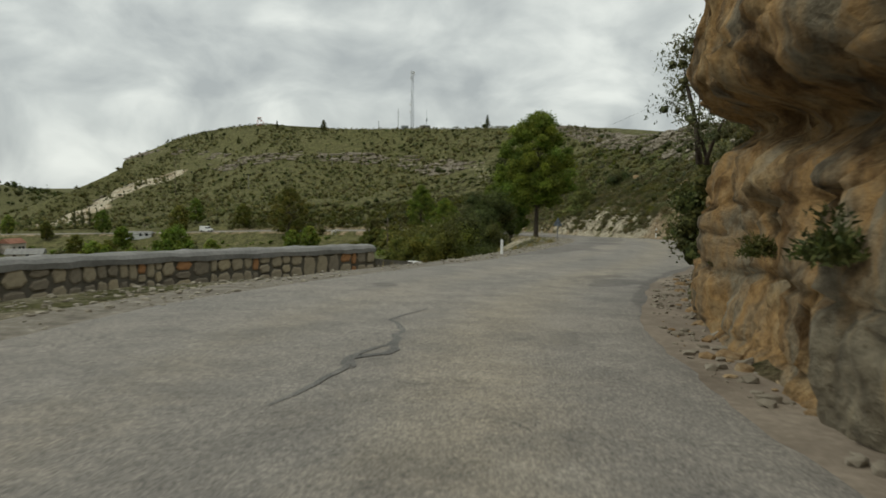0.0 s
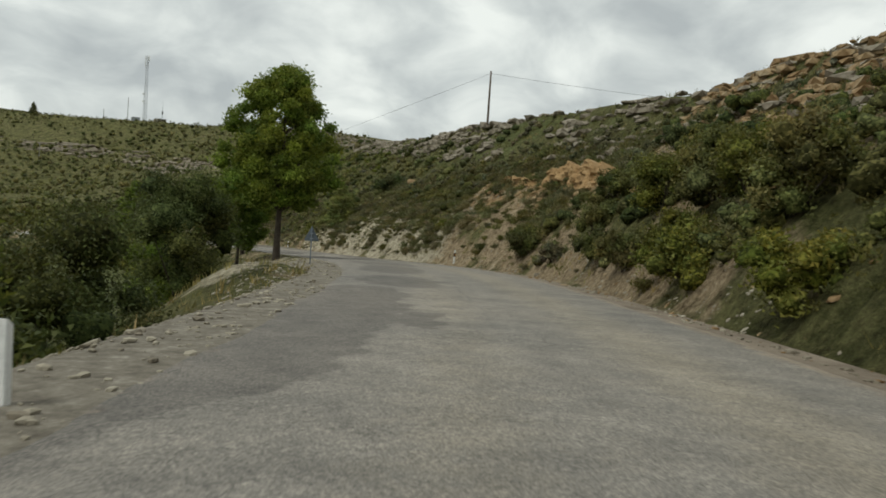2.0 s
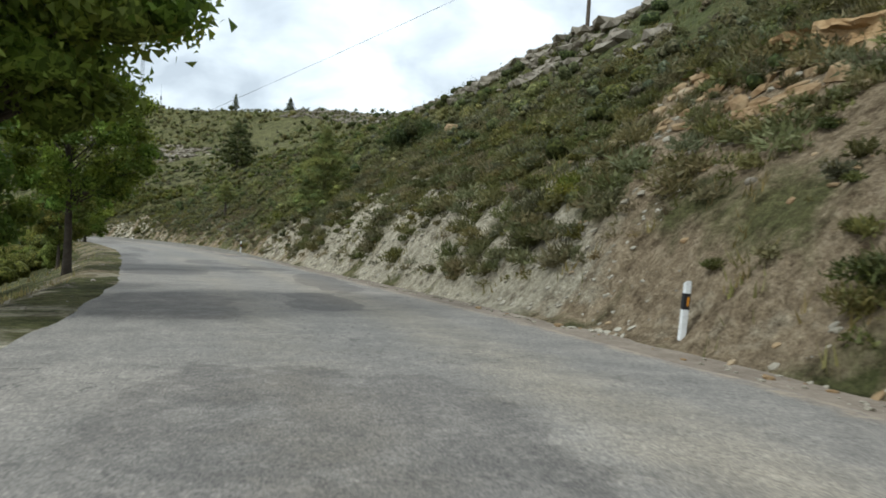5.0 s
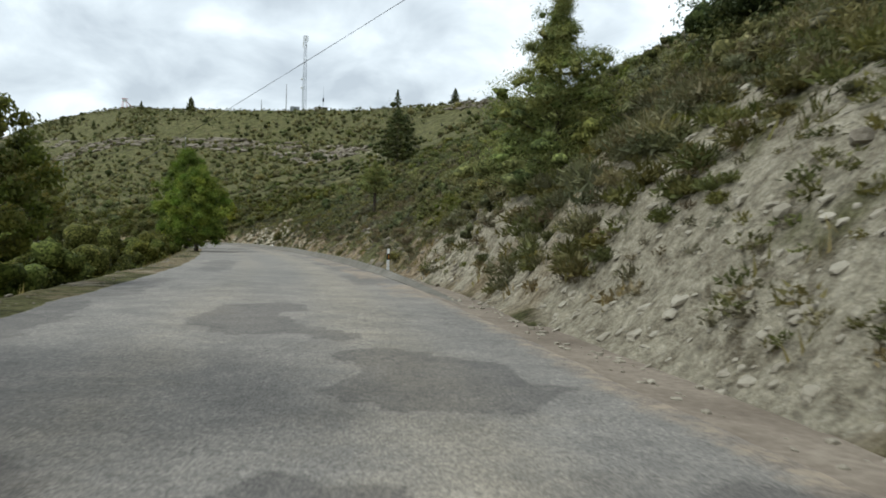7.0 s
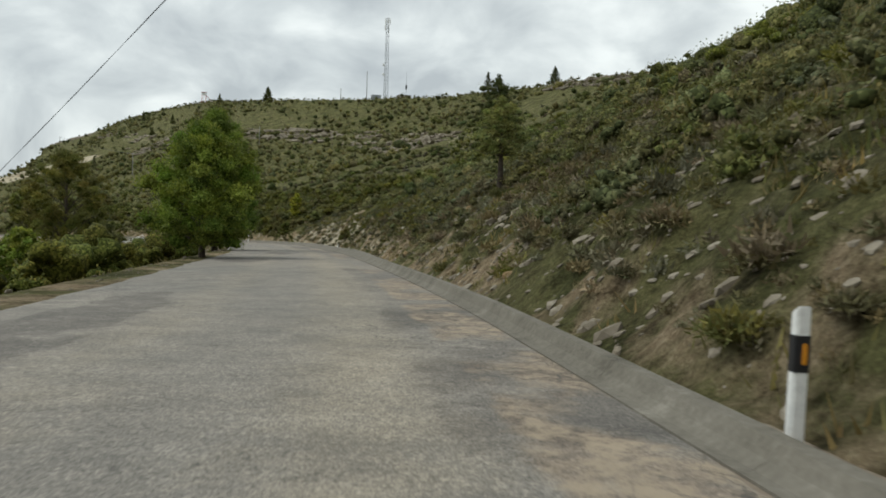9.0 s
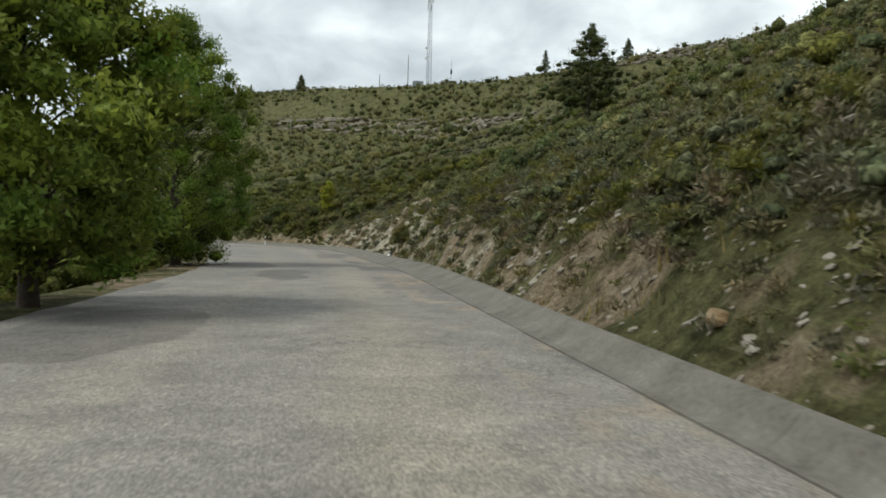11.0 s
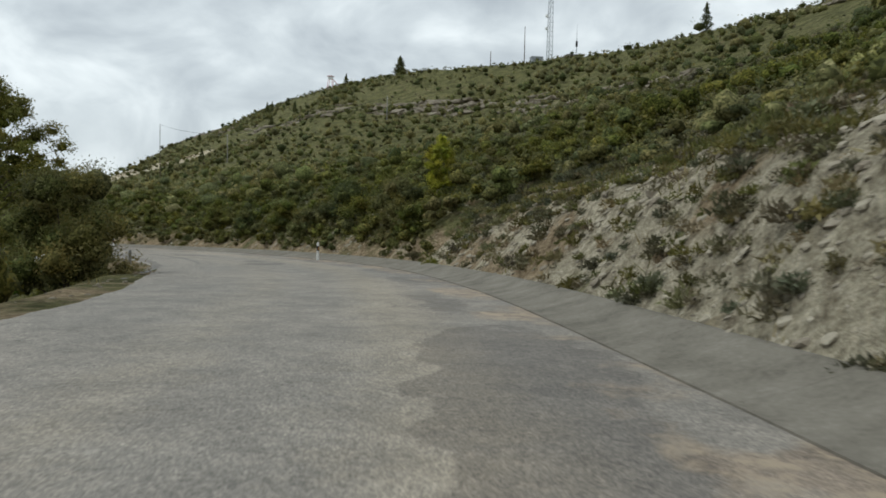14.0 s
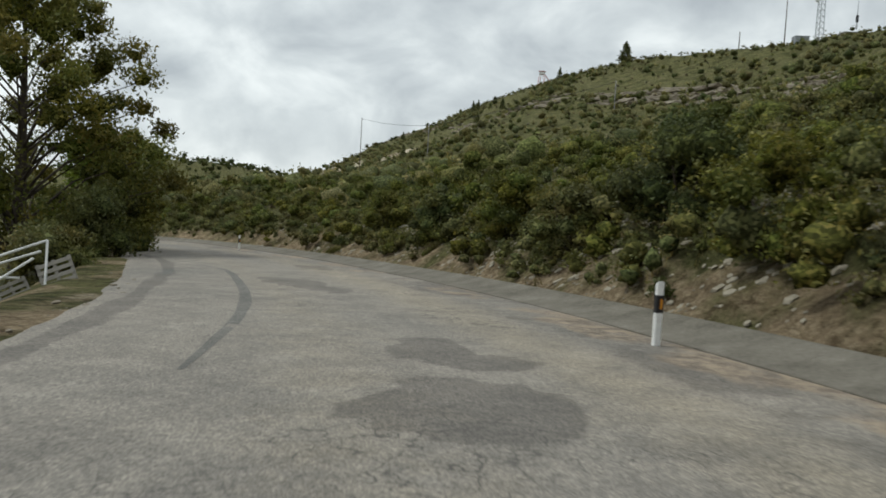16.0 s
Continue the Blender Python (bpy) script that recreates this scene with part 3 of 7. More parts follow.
def height(x, y, fine=True):
    x, y = np.asarray(x, float).ravel(), np.asarray(y, float).ravel()
    d, zr, i = beside_road(x, y)
    e = np.abs(d) - ROAD[i, 3]
    j = nearest(RIM, x, y)
    rx, ry = x - RIM[j, 0], y - RIM[j, 1]
    beyond = rx * RIM_TAN[j, 1] - ry * RIM_TAN[j, 0] > 0
    dr = np.hypot(rx, ry)
    ez = np.maximum(e - 0.9, 0)
    u = np.where(beyond, 1.0, ez / (ez + dr + 1e-6))
    bank = np.interp(ROAD[i, 1], BANK_Y, BANK_H)
    lump = value_noise(x, y, 9.0, 3, 4)
    power = 1 + 0.8 * smooth01((y - 250) / 100) + 1.1 * smooth01((-70 - x) / 60)
    up = (RIM[j, 2] - zr) * u ** power + bank * smooth01(ez / 2.4) * (1 - u) ** 2
    # hard beds step out of the upper slope
    bed = smooth01((u - 0.62) / 0.2) * (~beyond)
    up += bed * 0.55 * (np.abs(((up + 0.4 * lump) / 2.6) % 1 - 0.5) * 2 - 0.5)
    hill = zr + up + np.where(beyond, -RIM[j, 3] * dr - 0.012 * dr, 0)
    # the valley side
    shelf = 3.0 * smooth01((29.5 - y) / 2.5) * (y > -60)
    near_fall = 0.12 + 0.09 * np.clip(e - 1.1, 0, shelf) + 0.40 * np.clip(e - 1.1 - shelf, 0, 9.5) + 0.13 * np.clip(e - 10.6, 0, 70) + 0.10 * np.clip(e - 80, 0, 160)
    low = zr - near_fall
    floor = -33.0 + 1.5 * value_noise(x, y, 160.0, 8, 3)
    low = np.maximum(low, floor)
    hill = np.maximum(hill, floor - 2)
    z = np.where(d > 0, hill, low)
    rough = smooth01((e - 0.8) / 3.0)
    if fine:
        z = z + rough * (0.30 * lump + 0.55 * value_noise(x, y, 26.0, 5, 3) * smooth01(e / 14))
    # rills and knobs of the cut bank, and a heap of spoil on the valley side
    cut = (d > 0) * smooth01((e - 0.7) / 0.8) * smooth01((9 - e) / 5)
    if fine:
        s = R_LEN[i] + (x - ROAD[i, 0]) * R_TAN[i, 0] + (y - ROAD[i, 1]) * R_TAN[i, 1]
        deep = np.interp(ROAD[i, 1], [20, 80, 95, 120, 150, 170, 210, 225], [0.5, 0.6, 1.0, 0.8, 0.7, 1.2, 1.2, 0.6])
        z = z + cut * (deep * (0.62 * np.abs(value_noise(s + 0.6 * e, 0.22 * e, 1.6, 41, 3)) - 0.12) + 0.26 * np.abs(value_noise(x, y, 1.1, 42, 3)) + 0.10 * value_noise(x, y, 0.5, 43, 2) - 0.06)
    z = z + (d < 0) * smooth01((e - 0.6) / 1.5) * 1.3 * np.exp(-(((x - 5.9) / 2.6) ** 2 + ((y - 58.5) / 5.5) ** 2))
    # far country: low ranges on the horizon
    r = np.hypot(x + 10, y - 150)
    far = smooth01((r - 500) / 700)
    z = z * (1 - far) + far * (-30 + 26 * np.clip(value_noise(x, y, 520.0, 11, 4) + 0.35, 0, 2) * smooth01((r - 700) / 1500) + 10 * np.clip((r - 1500) / 1500, 0, 1.6))
    z += 52 * np.exp(-(((x + 640) / 190) ** 2 + ((y - 900) / 230) ** 2))
    # under the road the sheet stays below the paving
    z = np.where(e < 0.85, np.minimum(z, zr - 0.12), z)
    return z


def ground_z(x, y):
    return float(height([x], [y])[0])


def surface(x, y):
    """Height of what lies uppermost: the verges beside the asphalt, or the ground."""
    d, zr, i = beside_road(np.asarray(x, float), np.asarray(y, float))
    e = np.abs(d) - ROAD[i, 3]
    verge = np.where(d < 0, np.where(e < 2.2, zr - 0.012 - 0.39 * np.clip(e - 1.1, 0, 9), -99), np.where(e < 1.4, zr - 0.02 - 0.03 * np.clip(e, 0, 9), -99))
    return np.maximum(height(x, y), verge)


def axis(lo, hi, fine, reach, growth=1.1, even=(0, 0), top=4.0):
    mid = list(np.arange(lo, hi + fine, fine))
    out, step = [], fine
    left, right = [lo], [mid[-1]]
    while left[-1] > -reach:
        step = step * growth if step < top or left[-1] < even[0] else step; left.append(left[-1] - step)
    step = fine
    while right[-1] < reach:
        step = step * growth if step < top or right[-1] > even[1] else step; right.append(right[-1] + step)
    return np.array(left[:0:-1] + mid + right[1:])


SCAR = catmull([(-166, 330, 0, 0), (-178, 385, 0, 0), (-186, 425, 0, 0), (-191, 462, 0, 0), (-181, 484, 0, 0), (-163, 490, 0, 0)], 4)[:, :2]


def scar(x, y):
    """The bare face of an old quarry on the far spur."""
    d = np.sqrt(((x[:, None] - SCAR[None, ::3, 0]) ** 2 + (y[:, None] - SCAR[None, ::3, 1]) ** 2).min(1)) if len(x) < 60000 else np.concatenate([np.sqrt(((x[a:a + 50000, None] - SCAR[None, ::3, 0]) ** 2 + (y[a:a + 50000, None] - SCAR[None, ::3, 1]) ** 2).min(1)) for a in range(0, len(x), 50000)])
    return smooth01((17 + 9 * value_noise(x, y, 18, 91, 3) - d) / 8)


# bare earth in the cut: x, y, reach across and along the road, and what it is
BARE = [(24.6, 74.5, 1.6, 2.6, 0), (26.7, 67.3, 1.1, 3.4, 0), (25.4, 62.2, 1.0, 2.0, 0), (27.7, 78.5, 0.9, 2.0, 0), (23.0, 72.5, 1.1, 1.8, 0), (25.8, 81.0, 1.3, 3.0, 0),
        (4.9, 193.0, 1.3, 2.4, 1), (6.8, 188.3, 1.2, 1.6, 1), (8.7, 177.6, 0.7, 1.4, 0), (8.2, 181.2, 0.6, 1.0, 0), (3.4, 197.7, 1.3, 2.8, 1), (-0.1, 212.5, 1.3, 2.6, 1), (1.6, 205.5, 1.2, 2.4, 1),
        (21.9, 97.2, 1.0, 1.6, 1), (21.1, 96.6, 1.0, 2.4, 1), (20.4, 103.5, 1.2, 3.6, 1), (20.7, 107.0, 1.5, 3.6, 1), (20.0, 116.5, 0.9, 1.6, 1), (22.6, 90.6, 0.8, 1.3, 1)]


def bare(x, y, which):
    out = np.zeros(len(x))
    wob = 0.45 * value_noise(x, y, 1.4, 95, 3)
    for px, py, a, b, kind in BARE:
        if kind in which:
            out = np.maximum(out, smooth01(1.6 - np.hypot((x - px) / a, (y - py) / b) + wob))
    return out


def cover(me, x, y):
    """Where marl, ochre earth and meadow lie bare."""
    d, zr, i = beside_road(x, y)
    e = np.abs(d) - ROAD[i, 3]
    ry = ROAD[i, 1]
    right = d > 0
    n1 = value_noise(x, y, 5.0, 21, 4); n2 = value_noise(x, y, 1.6, 22, 4)

    def band(v, a, b, soft):
        return smooth01((v - a) / soft + 0.5) * smooth01((b - v) / soft + 0.5)

    marl = right * (band(ry, 83, 121, 8) * band(e, 0.3, 5.8 + 2.5 * n1, 3) * (0.72 - 0.08 * np.clip(e - 2, 0, 6) + 0.44 * n2) + band(ry, 120, 215, 10) * band(e, 0.3, 3.6 + 3 * n1, 3) * (0.22 + 0.2 * n2) + band(ry, 164, 223, 8) * band(e, 0.3, 7.0 + 2 * n1, 3) * (0.42 + 0.45 * n2) * np.interp(ry, [182, 190], [0.45, 1.0]))
    ochre = right * (band(ry, -60, 30, 6) * band(e, 0.2, 9, 3) * 0.6 + band(ry, 44, 86, 8) * band(e, 3.6, 8.6 + 2 * n1, 2.0) * (0.72 + 0.3 * n1) + band(ry, 118, 172, 10) * band(e, 0.3, 2.4 + 1.5 * n1, 2) * (0.14 + 0.28 * n2) + band(ry, 40, 165, 8) * band(e, 0.2, 2.4, 1.6) * (0.32 + 0.25 * n2) * np.interp(ry, [116, 124], [1, 0.7]) + band(ry, 205, 262, 8) * band(e, 0.3, 2.6, 1.2) * 0.58)
    ochre = ochre + right * band(ry, 40, 218, 8) * band(e, 0.2, np.interp(ry, [110, 120, 168, 178], [8.5, 2.8, 2.8, 8.5]), 3) * (0.34 + 0.30 * n1 + 0.22 * (ry > 160)) * np.interp(ry, [116, 124, 162, 170], [1, 0.5, 0.5, 1])
    ochre = ochre + ~right * band(e, -1, 2.6, 1.0) * 0.45
    ochre = np.maximum(ochre, 0.9 * bare(x, y, (0,))); marl = np.maximum(marl * (1 - bare(x, y, (0,))), 0.72 * bare(x, y, (1,)))
    quarry = 1.25 * scar(x, y)
    ochre = ochre + quarry * (0.55 + 0.4 * n1); marl = marl + quarry * (0.55 - 0.5 * n1)
    j = nearest(RIM, x, y)
    dr = np.hypot(x - RIM[j, 0], y - RIM[j, 1])
    marl = marl + right * (y > 250) * (band(np.abs(dr - 34 - 9 * value_noise(x, y, 50, 65, 2)), -1, 4, 3)) * 0.42
    marl = marl + right * band(ry, 68, 86, 6) * band(e, 0.2, 2.4 + n1, 1.5) * (0.32 + 0.2 * n2)
    gravel = ~right * (ry < 30) * band(e, 0, 4.4, 1.0)
    marl = marl + 0.42 * gravel
    marl = marl + 0.62 * np.exp(-(((x - 5.9) / 2.8) ** 2 + ((y - 58.5) / 6) ** 2)) * (1 + 0.4 * n2)
    meadow = ~right * band(e, 9, 75, 8) * 0.62 + right * band(ry, 56, 128, 10) * band(e, 4.5, 17, 4) * (0.46 + 0.25 * n2) + (value_noise(x, y, 60, 9, 3) - 0.2) * 0.4
    col = np.clip(np.stack([marl, ochre, meadow, np.ones_like(marl)], 1), 0, 1).astype(np.float32)
    at = me.color_attributes.new("cover", "FLOAT_COLOR", "POINT")
    at.data.foreach_set("color", col.ravel())


def build_ground():
    gx, gy = axis(-38, 42, 1.0, 3600, 1.12, (-300, 75)), axis(-4, 254, 1.0, 3600, 1.12, (-30, 680))
    X, Y = np.meshgrid(gx, gy)
    Z = height(X, Y).reshape(X.shape)
    nx, ny = len(gx), len(gy)
    d, zr, i = beside_road(X.ravel(), Y.ravel())
    e = np.abs(d) - ROAD[i, 3]
    Z = Z - 0.45 * ((d > 0) * smooth01((e - 0.6) / 0.6) * smooth01((8.6 - e) / 1.2)).reshape(X.shape)
    idx = np.arange(nx * ny).reshape(ny, nx)
    f = np.stack([idx[:-1, :-1], idx[:-1, 1:], idx[1:, 1:], idx[1:, :-1]], -1).reshape(-1, 4)
    me = from_arrays("ground", np.stack([X, Y, Z], -1).reshape(-1, 3), f, M_GROUND, True)
    cover(me, X.ravel(), Y.ravel())
    return tagged(new("ground", me), "dry scrub-covered hillside and valley with bare marl and ochre earth", "ground", kind="structure")


def ribbon(name, a, b, lanes, mat, lift, wobble=0.0, seed=0, crown=0.0, smooth=True, sink=0.0):
    """A strip along the road. a, b: functions of the sample giving the distances from the middle of its two edges; lift: of (u, distance)."""
    rng_ = np.arange(len(ROAD))
    rows = []
    for k in range(lanes + 1):
        u = k / lanes
        da, db = a(rng_), b(rng_)
        off = da + (db - da) * u
        w = np.zeros(len(ROAD))
        if k in (0, lanes) and wobble:
            w = wobble * value_noise(R_LEN, np.full(len(R_LEN), 7.3 * k), 1.7, seed, 3)
        off = off + w
        p = ROAD[:, :2] + R_RIGHT * off[:, None]
        rows.append(np.c_[p, ROAD[:, 2] + lift(u, off) + sink * value_noise(p[:, 0], p[:, 1], 0.9, 33, 3) * min(1.0, 4 * u * (1 - u))])
    v = np.stack(rows, 1).reshape(-1, 3)
    m = lanes + 1
    idx = np.arange(len(ROAD) * m).reshape(-1, m)
    f = np.stack([idx[:-1, :-1], idx[:-1, 1:], idx[1:, 1:], idx[1:, :-1]], -1).reshape(-1, 4)
    return from_arrays(name, v, f, mat, smooth)


build_ground()


def build_cut_bank():
    """The cut beside the road, fine enough for its rills."""
    line = catmull(ROAD_KNOTS, 0.32)
    line = line[(line[:, 1] > 14) & (line[:, 0] > -75)]
    t = np.gradient(line[:, :2], axis=0); t /= np.linalg.norm(t, axis=1, keepdims=True)
    r = np.stack([t[:, 1], -t[:, 0]], 1)
    off = np.linspace(0.45, 8.9, 34)
    xy = line[:, None, :2] + r[:, None] * (line[:, None, 3:4] + off[None, :, None])
    z = height(xy[..., 0], xy[..., 1]).reshape(xy.shape[:2])
    z[:, -1] -= 0.35; z[:, 0] -= 0.1
    v = np.concatenate([xy, z[..., None]], -1).reshape(-1, 3)
    idx = np.arange(len(v)).reshape(-1, len(off))
    f = np.stack([idx[:-1, :-1], idx[:-1, 1:], idx[1:, 1:], idx[1:, :-1]], -1).reshape(-1, 4)
    me = from_arrays("cut_bank", v, f, M_GROUND, True)
    cover(me, v[:, 0], v[:, 1])
    return tagged(new("cut_bank", me), "eroded bank of pale marl and ochre earth cut beside the road", "bank", kind="structure")


build_cut_bank()
hw = lambda i: ROAD[i, 3]


# places on the asphalt: x, y, length, width, turn, strength; repairs, and tree shade painted dark
REPAIRS_AND_SHADE = [
    (4.5, 21.3, 2.4, 0.7, 0, 0.9), (-0.9, 17.3, 1.0, 0.6, 0, 0.7), (4.6, 19.4, 2.8, 0.9, 8, 0.9), (5.9, 29.6, 1.3, 0.5, 0, 0.9),
    (1.4, 30.0, 12, 1.8, 2, 0.44), (5.2, 38.5, 14, 3.0, 6, 0.62), (8.2, 46.0, 8, 2.6, 0, 0.60), (8.0, 40.3, 2.6, 1.0, 0, 0.85), (11.2, 53.0, 7, 3.0, -6, 0.5), (13.6, 63, 10, 3.0, 5, 0.5), (9.7, 53.9, 1.0, 0.6, 0, 0.9), (15.5, 72, 7, 3.5, 0, 0.45),
    # (13.3, 97.3) is tree shade painted as a dark patch
    (14.0, 83.0, 7, 3.0, 0, 0.44), (17.2, 84.3, 5.6, 1.5, 6, 0.8), (18.5, 93.0, 11.0, 1.6, 4, 0.8), (13.3, 97.3, 4.5, 3.2, 10, 0.55), (16.3, 98.1, 1.7, 1.1, 10, 0.7),
    (17.2, 102.0, 3.4, 2.0, 0, 0.75), (16.0, 105.3, 1.9, 0.8, -5, 0.75), (14.7, 107.4, 4.8, 1.6, 0, 0.65), (11.0, 106, 9, 2.0, 2, 0.5), (10.6, 114, 9, 1.6, 2, 0.45), (9.7, 130, 16, 1.5, 0, 0.45),
    # (-0.4, 180.2) is a tree's shadow painted onto the asphalt
    (3.5, 173.2, 7.4, 1.4, 0, 0.72), (-0.4, 180.2, 7.0, 3.2, 0, 0.55), (0.5, 195.4, 9.0, 2.0, 8, 0.65), (3.6, 186.5, 4.5, 0.9, 3, 0.55), (1.0, 166, 6, 2.6, 0, 0.5),
    (-14.4, 224.0, 2.8, 1.3, -20, 0.75), (-13.1, 221.4, 2.3, 1.8, -20, 0.75), (-22.5, 232.2, 5.5, 1.6, -10, 0.7), (-1.8, 203.5, 4.0, 1.2, 0, 0.5), (-27, 239.5, 4, 1.2, 0, 0.6), (5.0, 158, 6, 2.5, 0, 0.5),
]
TYRE = [(-29.5, 236.6), (-27.0, 234.8), (-23.3, 230.9), (-20.8, 228.0), (-18.7, 225.2), (-17.4, 223.2), (-16.2, 221.3)]
EDGE = [(-46, 247.0), (-34.6, 239.5), (-28.7, 234.1), (-25.7, 230.6), (-21.1, 225.0), (-17.6, 220.0), (-14.7, 214.5), (-12.2, 209.0)]
CRACK = [(-1.25, 6.0), (-1.0, 6.9), (-0.75, 7.9), (-0.62, 8.6), (-0.6, 9.9), (-0.45, 10.9), (-0.05, 12.6)]
RIGHT_EDGE = [(2.9, 2.0), (2.95, 8.0), (3.2, 10.8), (4.0, 14.9), (5.3, 19.2), (7.1, 23.6), (9.2, 27.5)]


def near_line(x, y, pts, width):
    line = catmull([(*p, 0, 0) for p in pts], 0.3)[:, :2]
    out = np.zeros(len(x))
    box = (x > line[:, 0].min() - 1) & (x < line[:, 0].max() + 1) & (y > line[:, 1].min() - 1) & (y < line[:, 1].max() + 1)
    q = np.where(box)[0]
    dist = np.sqrt(((x[q, None] - line[None, :, 0]) ** 2 + (y[q, None] - line[None, :, 1]) ** 2).min(1))
    out[q] = smooth01(1.5 - dist / width)
    return out


def left_extra(line):
    return 0.8 * smooth01((line[:, 1] - 203) / 12) * smooth01((line[:, 0] + 48) / 14)


def build_road():
    fine = catmull(ROAD_KNOTS, 0.36)
    t = np.gradient(fine[:, :2], axis=0); t /= np.linalg.norm(t, axis=1, keepdims=True)
    r = np.stack([t[:, 1], -t[:, 0]], 1)
    s = np.r_[0, np.cumsum(np.linalg.norm(np.diff(fine[:, :2], axis=0), axis=1))]
    m = 35
    u = np.linspace(-1, 1, m)
    wob = np.stack([0.30 * value_noise(s, 0 * s, 1.9, 2, 5), 0.14 * value_noise(s, 0 * s + 50, 1.3, 4, 4)], 1)
    off = u[None] * (fine[:, 3:4] + (u[None] < 0) * left_extra(fine)[:, None]) + np.where(u[None] < -0.97, wob[:, :1], 0) + np.where(u[None] > 0.97, wob[:, 1:], 0)
    xy = fine[:, None, :2] + r[:, None] * off[..., None]
    z = fine[:, 2:3] + 0.03 * (1 - u[None] ** 2) + 0.006 * value_noise(xy[..., 0], xy[..., 1], 2.5, 12, 2) - 0.03 * (np.abs(u[None]) > 0.99)
    v = np.concatenate([xy, z[..., None]], -1).reshape(-1, 3)
    idx = np.arange(len(v)).reshape(-1, m)
    f = np.stack([idx[:-1, :-1], idx[:-1, 1:], idx[1:, 1:], idx[1:, :-1]], -1).reshape(-1, 4)
    me = from_arrays("road", v, f, M_ROAD, True)
    x, y = v[:, 0], v[:, 1]
    dark = np.zeros(len(v))
    keep_x, keep_y = x, y
    x, y = x + 0.45 * value_noise(x, y, 1.1, 71, 4), y + 0.7 * value_noise(x, y, 1.1, 72, 4)
    for px, py, ln, wd, tn, st in REPAIRS_AND_SHADE:
        i = int(np.argmin((ROAD[:, 0] - px) ** 2 + (ROAD[:, 1] - py) ** 2))
        c, q = math.cos(radians(tn)), math.sin(radians(tn))
        al, ac = R_TAN[i] * c + R_RIGHT[i] * q, R_RIGHT[i] * c - R_TAN[i] * q
        a = ((x - px) * al[0] + (y - py) * al[1]) / (ln / 2)
        b = ((x - px) * ac[0] + (y - py) * ac[1]) / (wd / 2)
        k = (np.abs(a) ** 2.6 + np.abs(b) ** 2.6) ** (1 / 2.6)
        dark = np.maximum(dark, (st + 0.08) * smooth01((1.15 - k) / 0.28))
    x, y = keep_x, keep_y
    dark = np.maximum(dark, 1.0 * near_line(x, y, EDGE, 0.22))
    dark = np.maximum(dark, 0.75 * near_line(x, y, RIGHT_EDGE, 0.22))
    across = np.tile(u, len(fine)) * np.repeat(fine[:, 3], m)
    edge = np.repeat(fine[:, 3], m) - across
    yy = np.repeat(fine[:, 1], m)
    lower = smooth01((yy - 106) / 10)
    dirt = smooth01((1.0 - edge) / 0.9) * 0.62 * (1 - lower) * smooth01((yy - 26) / 12) + lower * smooth01((1.6 - edge) / 0.5) * (0.46 + np.clip(0.55 * value_noise(x, y, 2.4, 55, 4), -0.5, 0.2) + 0.42 * value_noise(x, y, 0.7, 57, 3))
    dark = np.maximum(dark, lower * smooth01((2.3 - edge) / 0.7) * (0.42 - 0.3 * value_noise(x, y, 3.2, 56, 3)))
    dirt = np.maximum(dirt, smooth01((0.7 - (2 * np.repeat(fine[:, 3], m) - edge)) / 0.7) * 0.45)
    pale = 0.5 * np.exp(-((across - 1.7) / 0.9) ** 2) + 0.3 * np.exp(-((across + 1.0) / 0.8) ** 2)
    col = np.clip(np.stack([dark, dirt, pale, np.ones_like(dark)], 1), 0, 1).astype(np.float32)
    at = me.color_attributes.new("wear", "FLOAT_COLOR", "POINT")
    at.data.foreach_set("color", col.ravel())
    return tagged(new("road", me), "worn patched pale grey asphalt road without markings", "road", kind="structure")


build_road()
vl = ribbon("verge_left", lambda i: -hw(i) - 2.4 - left_extra(ROAD)[i], lambda i: -hw(i) + 0.3 - left_extra(ROAD)[i], 11, M_GROUND, lambda u, o: -0.012 - 0.39 * np.clip((1 - u) * 2.7 - 1.4, 0, 9) - (0.9 if u == 0 else 0), 0.25, 5, sink=0.035)
vc = np.empty(len(vl.vertices) * 3, np.float32); vl.vertices.foreach_get("co", vc)
vx, vy = vc[0::3].astype(float), vc[1::3].astype(float)
vn = value_noise(vx, vy, 1.8, 23, 3)
grit = np.interp(vy, [0, 20, 70, 90, 200], [0.45, 0.80, 0.72, 0.34, 0.2]) + 0.25 * vn
earth = np.interp(vy, [0, 70, 200], [0.35, 0.4, 0.5]) + 0.25 * value_noise(vx, vy, 2.6, 24, 3)
vcol = np.clip(np.stack([grit, earth, 0 * grit, np.ones_like(grit)], 1), 0, 1).astype(np.float32)
vl.color_attributes.new("cover", "FLOAT_COLOR", "POINT").data.foreach_set("color", vcol.ravel())
vl.materials.append(M_GRAVEL)
fy = np.empty(len(vl.polygons) * 3, np.float32); vl.polygons.foreach_get("center", fy)
vl.polygons.foreach_set("material_index", (fy[1::3] + 5 * value_noise(fy[0::3].astype(float), fy[1::3].astype(float), 2.0, 27, 2) < 72).astype(np.int32))
tagged(new("verge_left", vl), "stony verge of gravel, earth and thin grass along the asphalt", "verge", kind="structure")
tagged(new("verge_right", ribbon("verge_right", lambda i: hw(i) - 0.3, lambda i: hw(i) + 1.5 + 0 * i, 4, M_DIRT, lambda u, o: -0.012 - 0.05 * u, 0.2, 6)),
       "ochre earth washed over the road's edge", "verge", kind="structure")


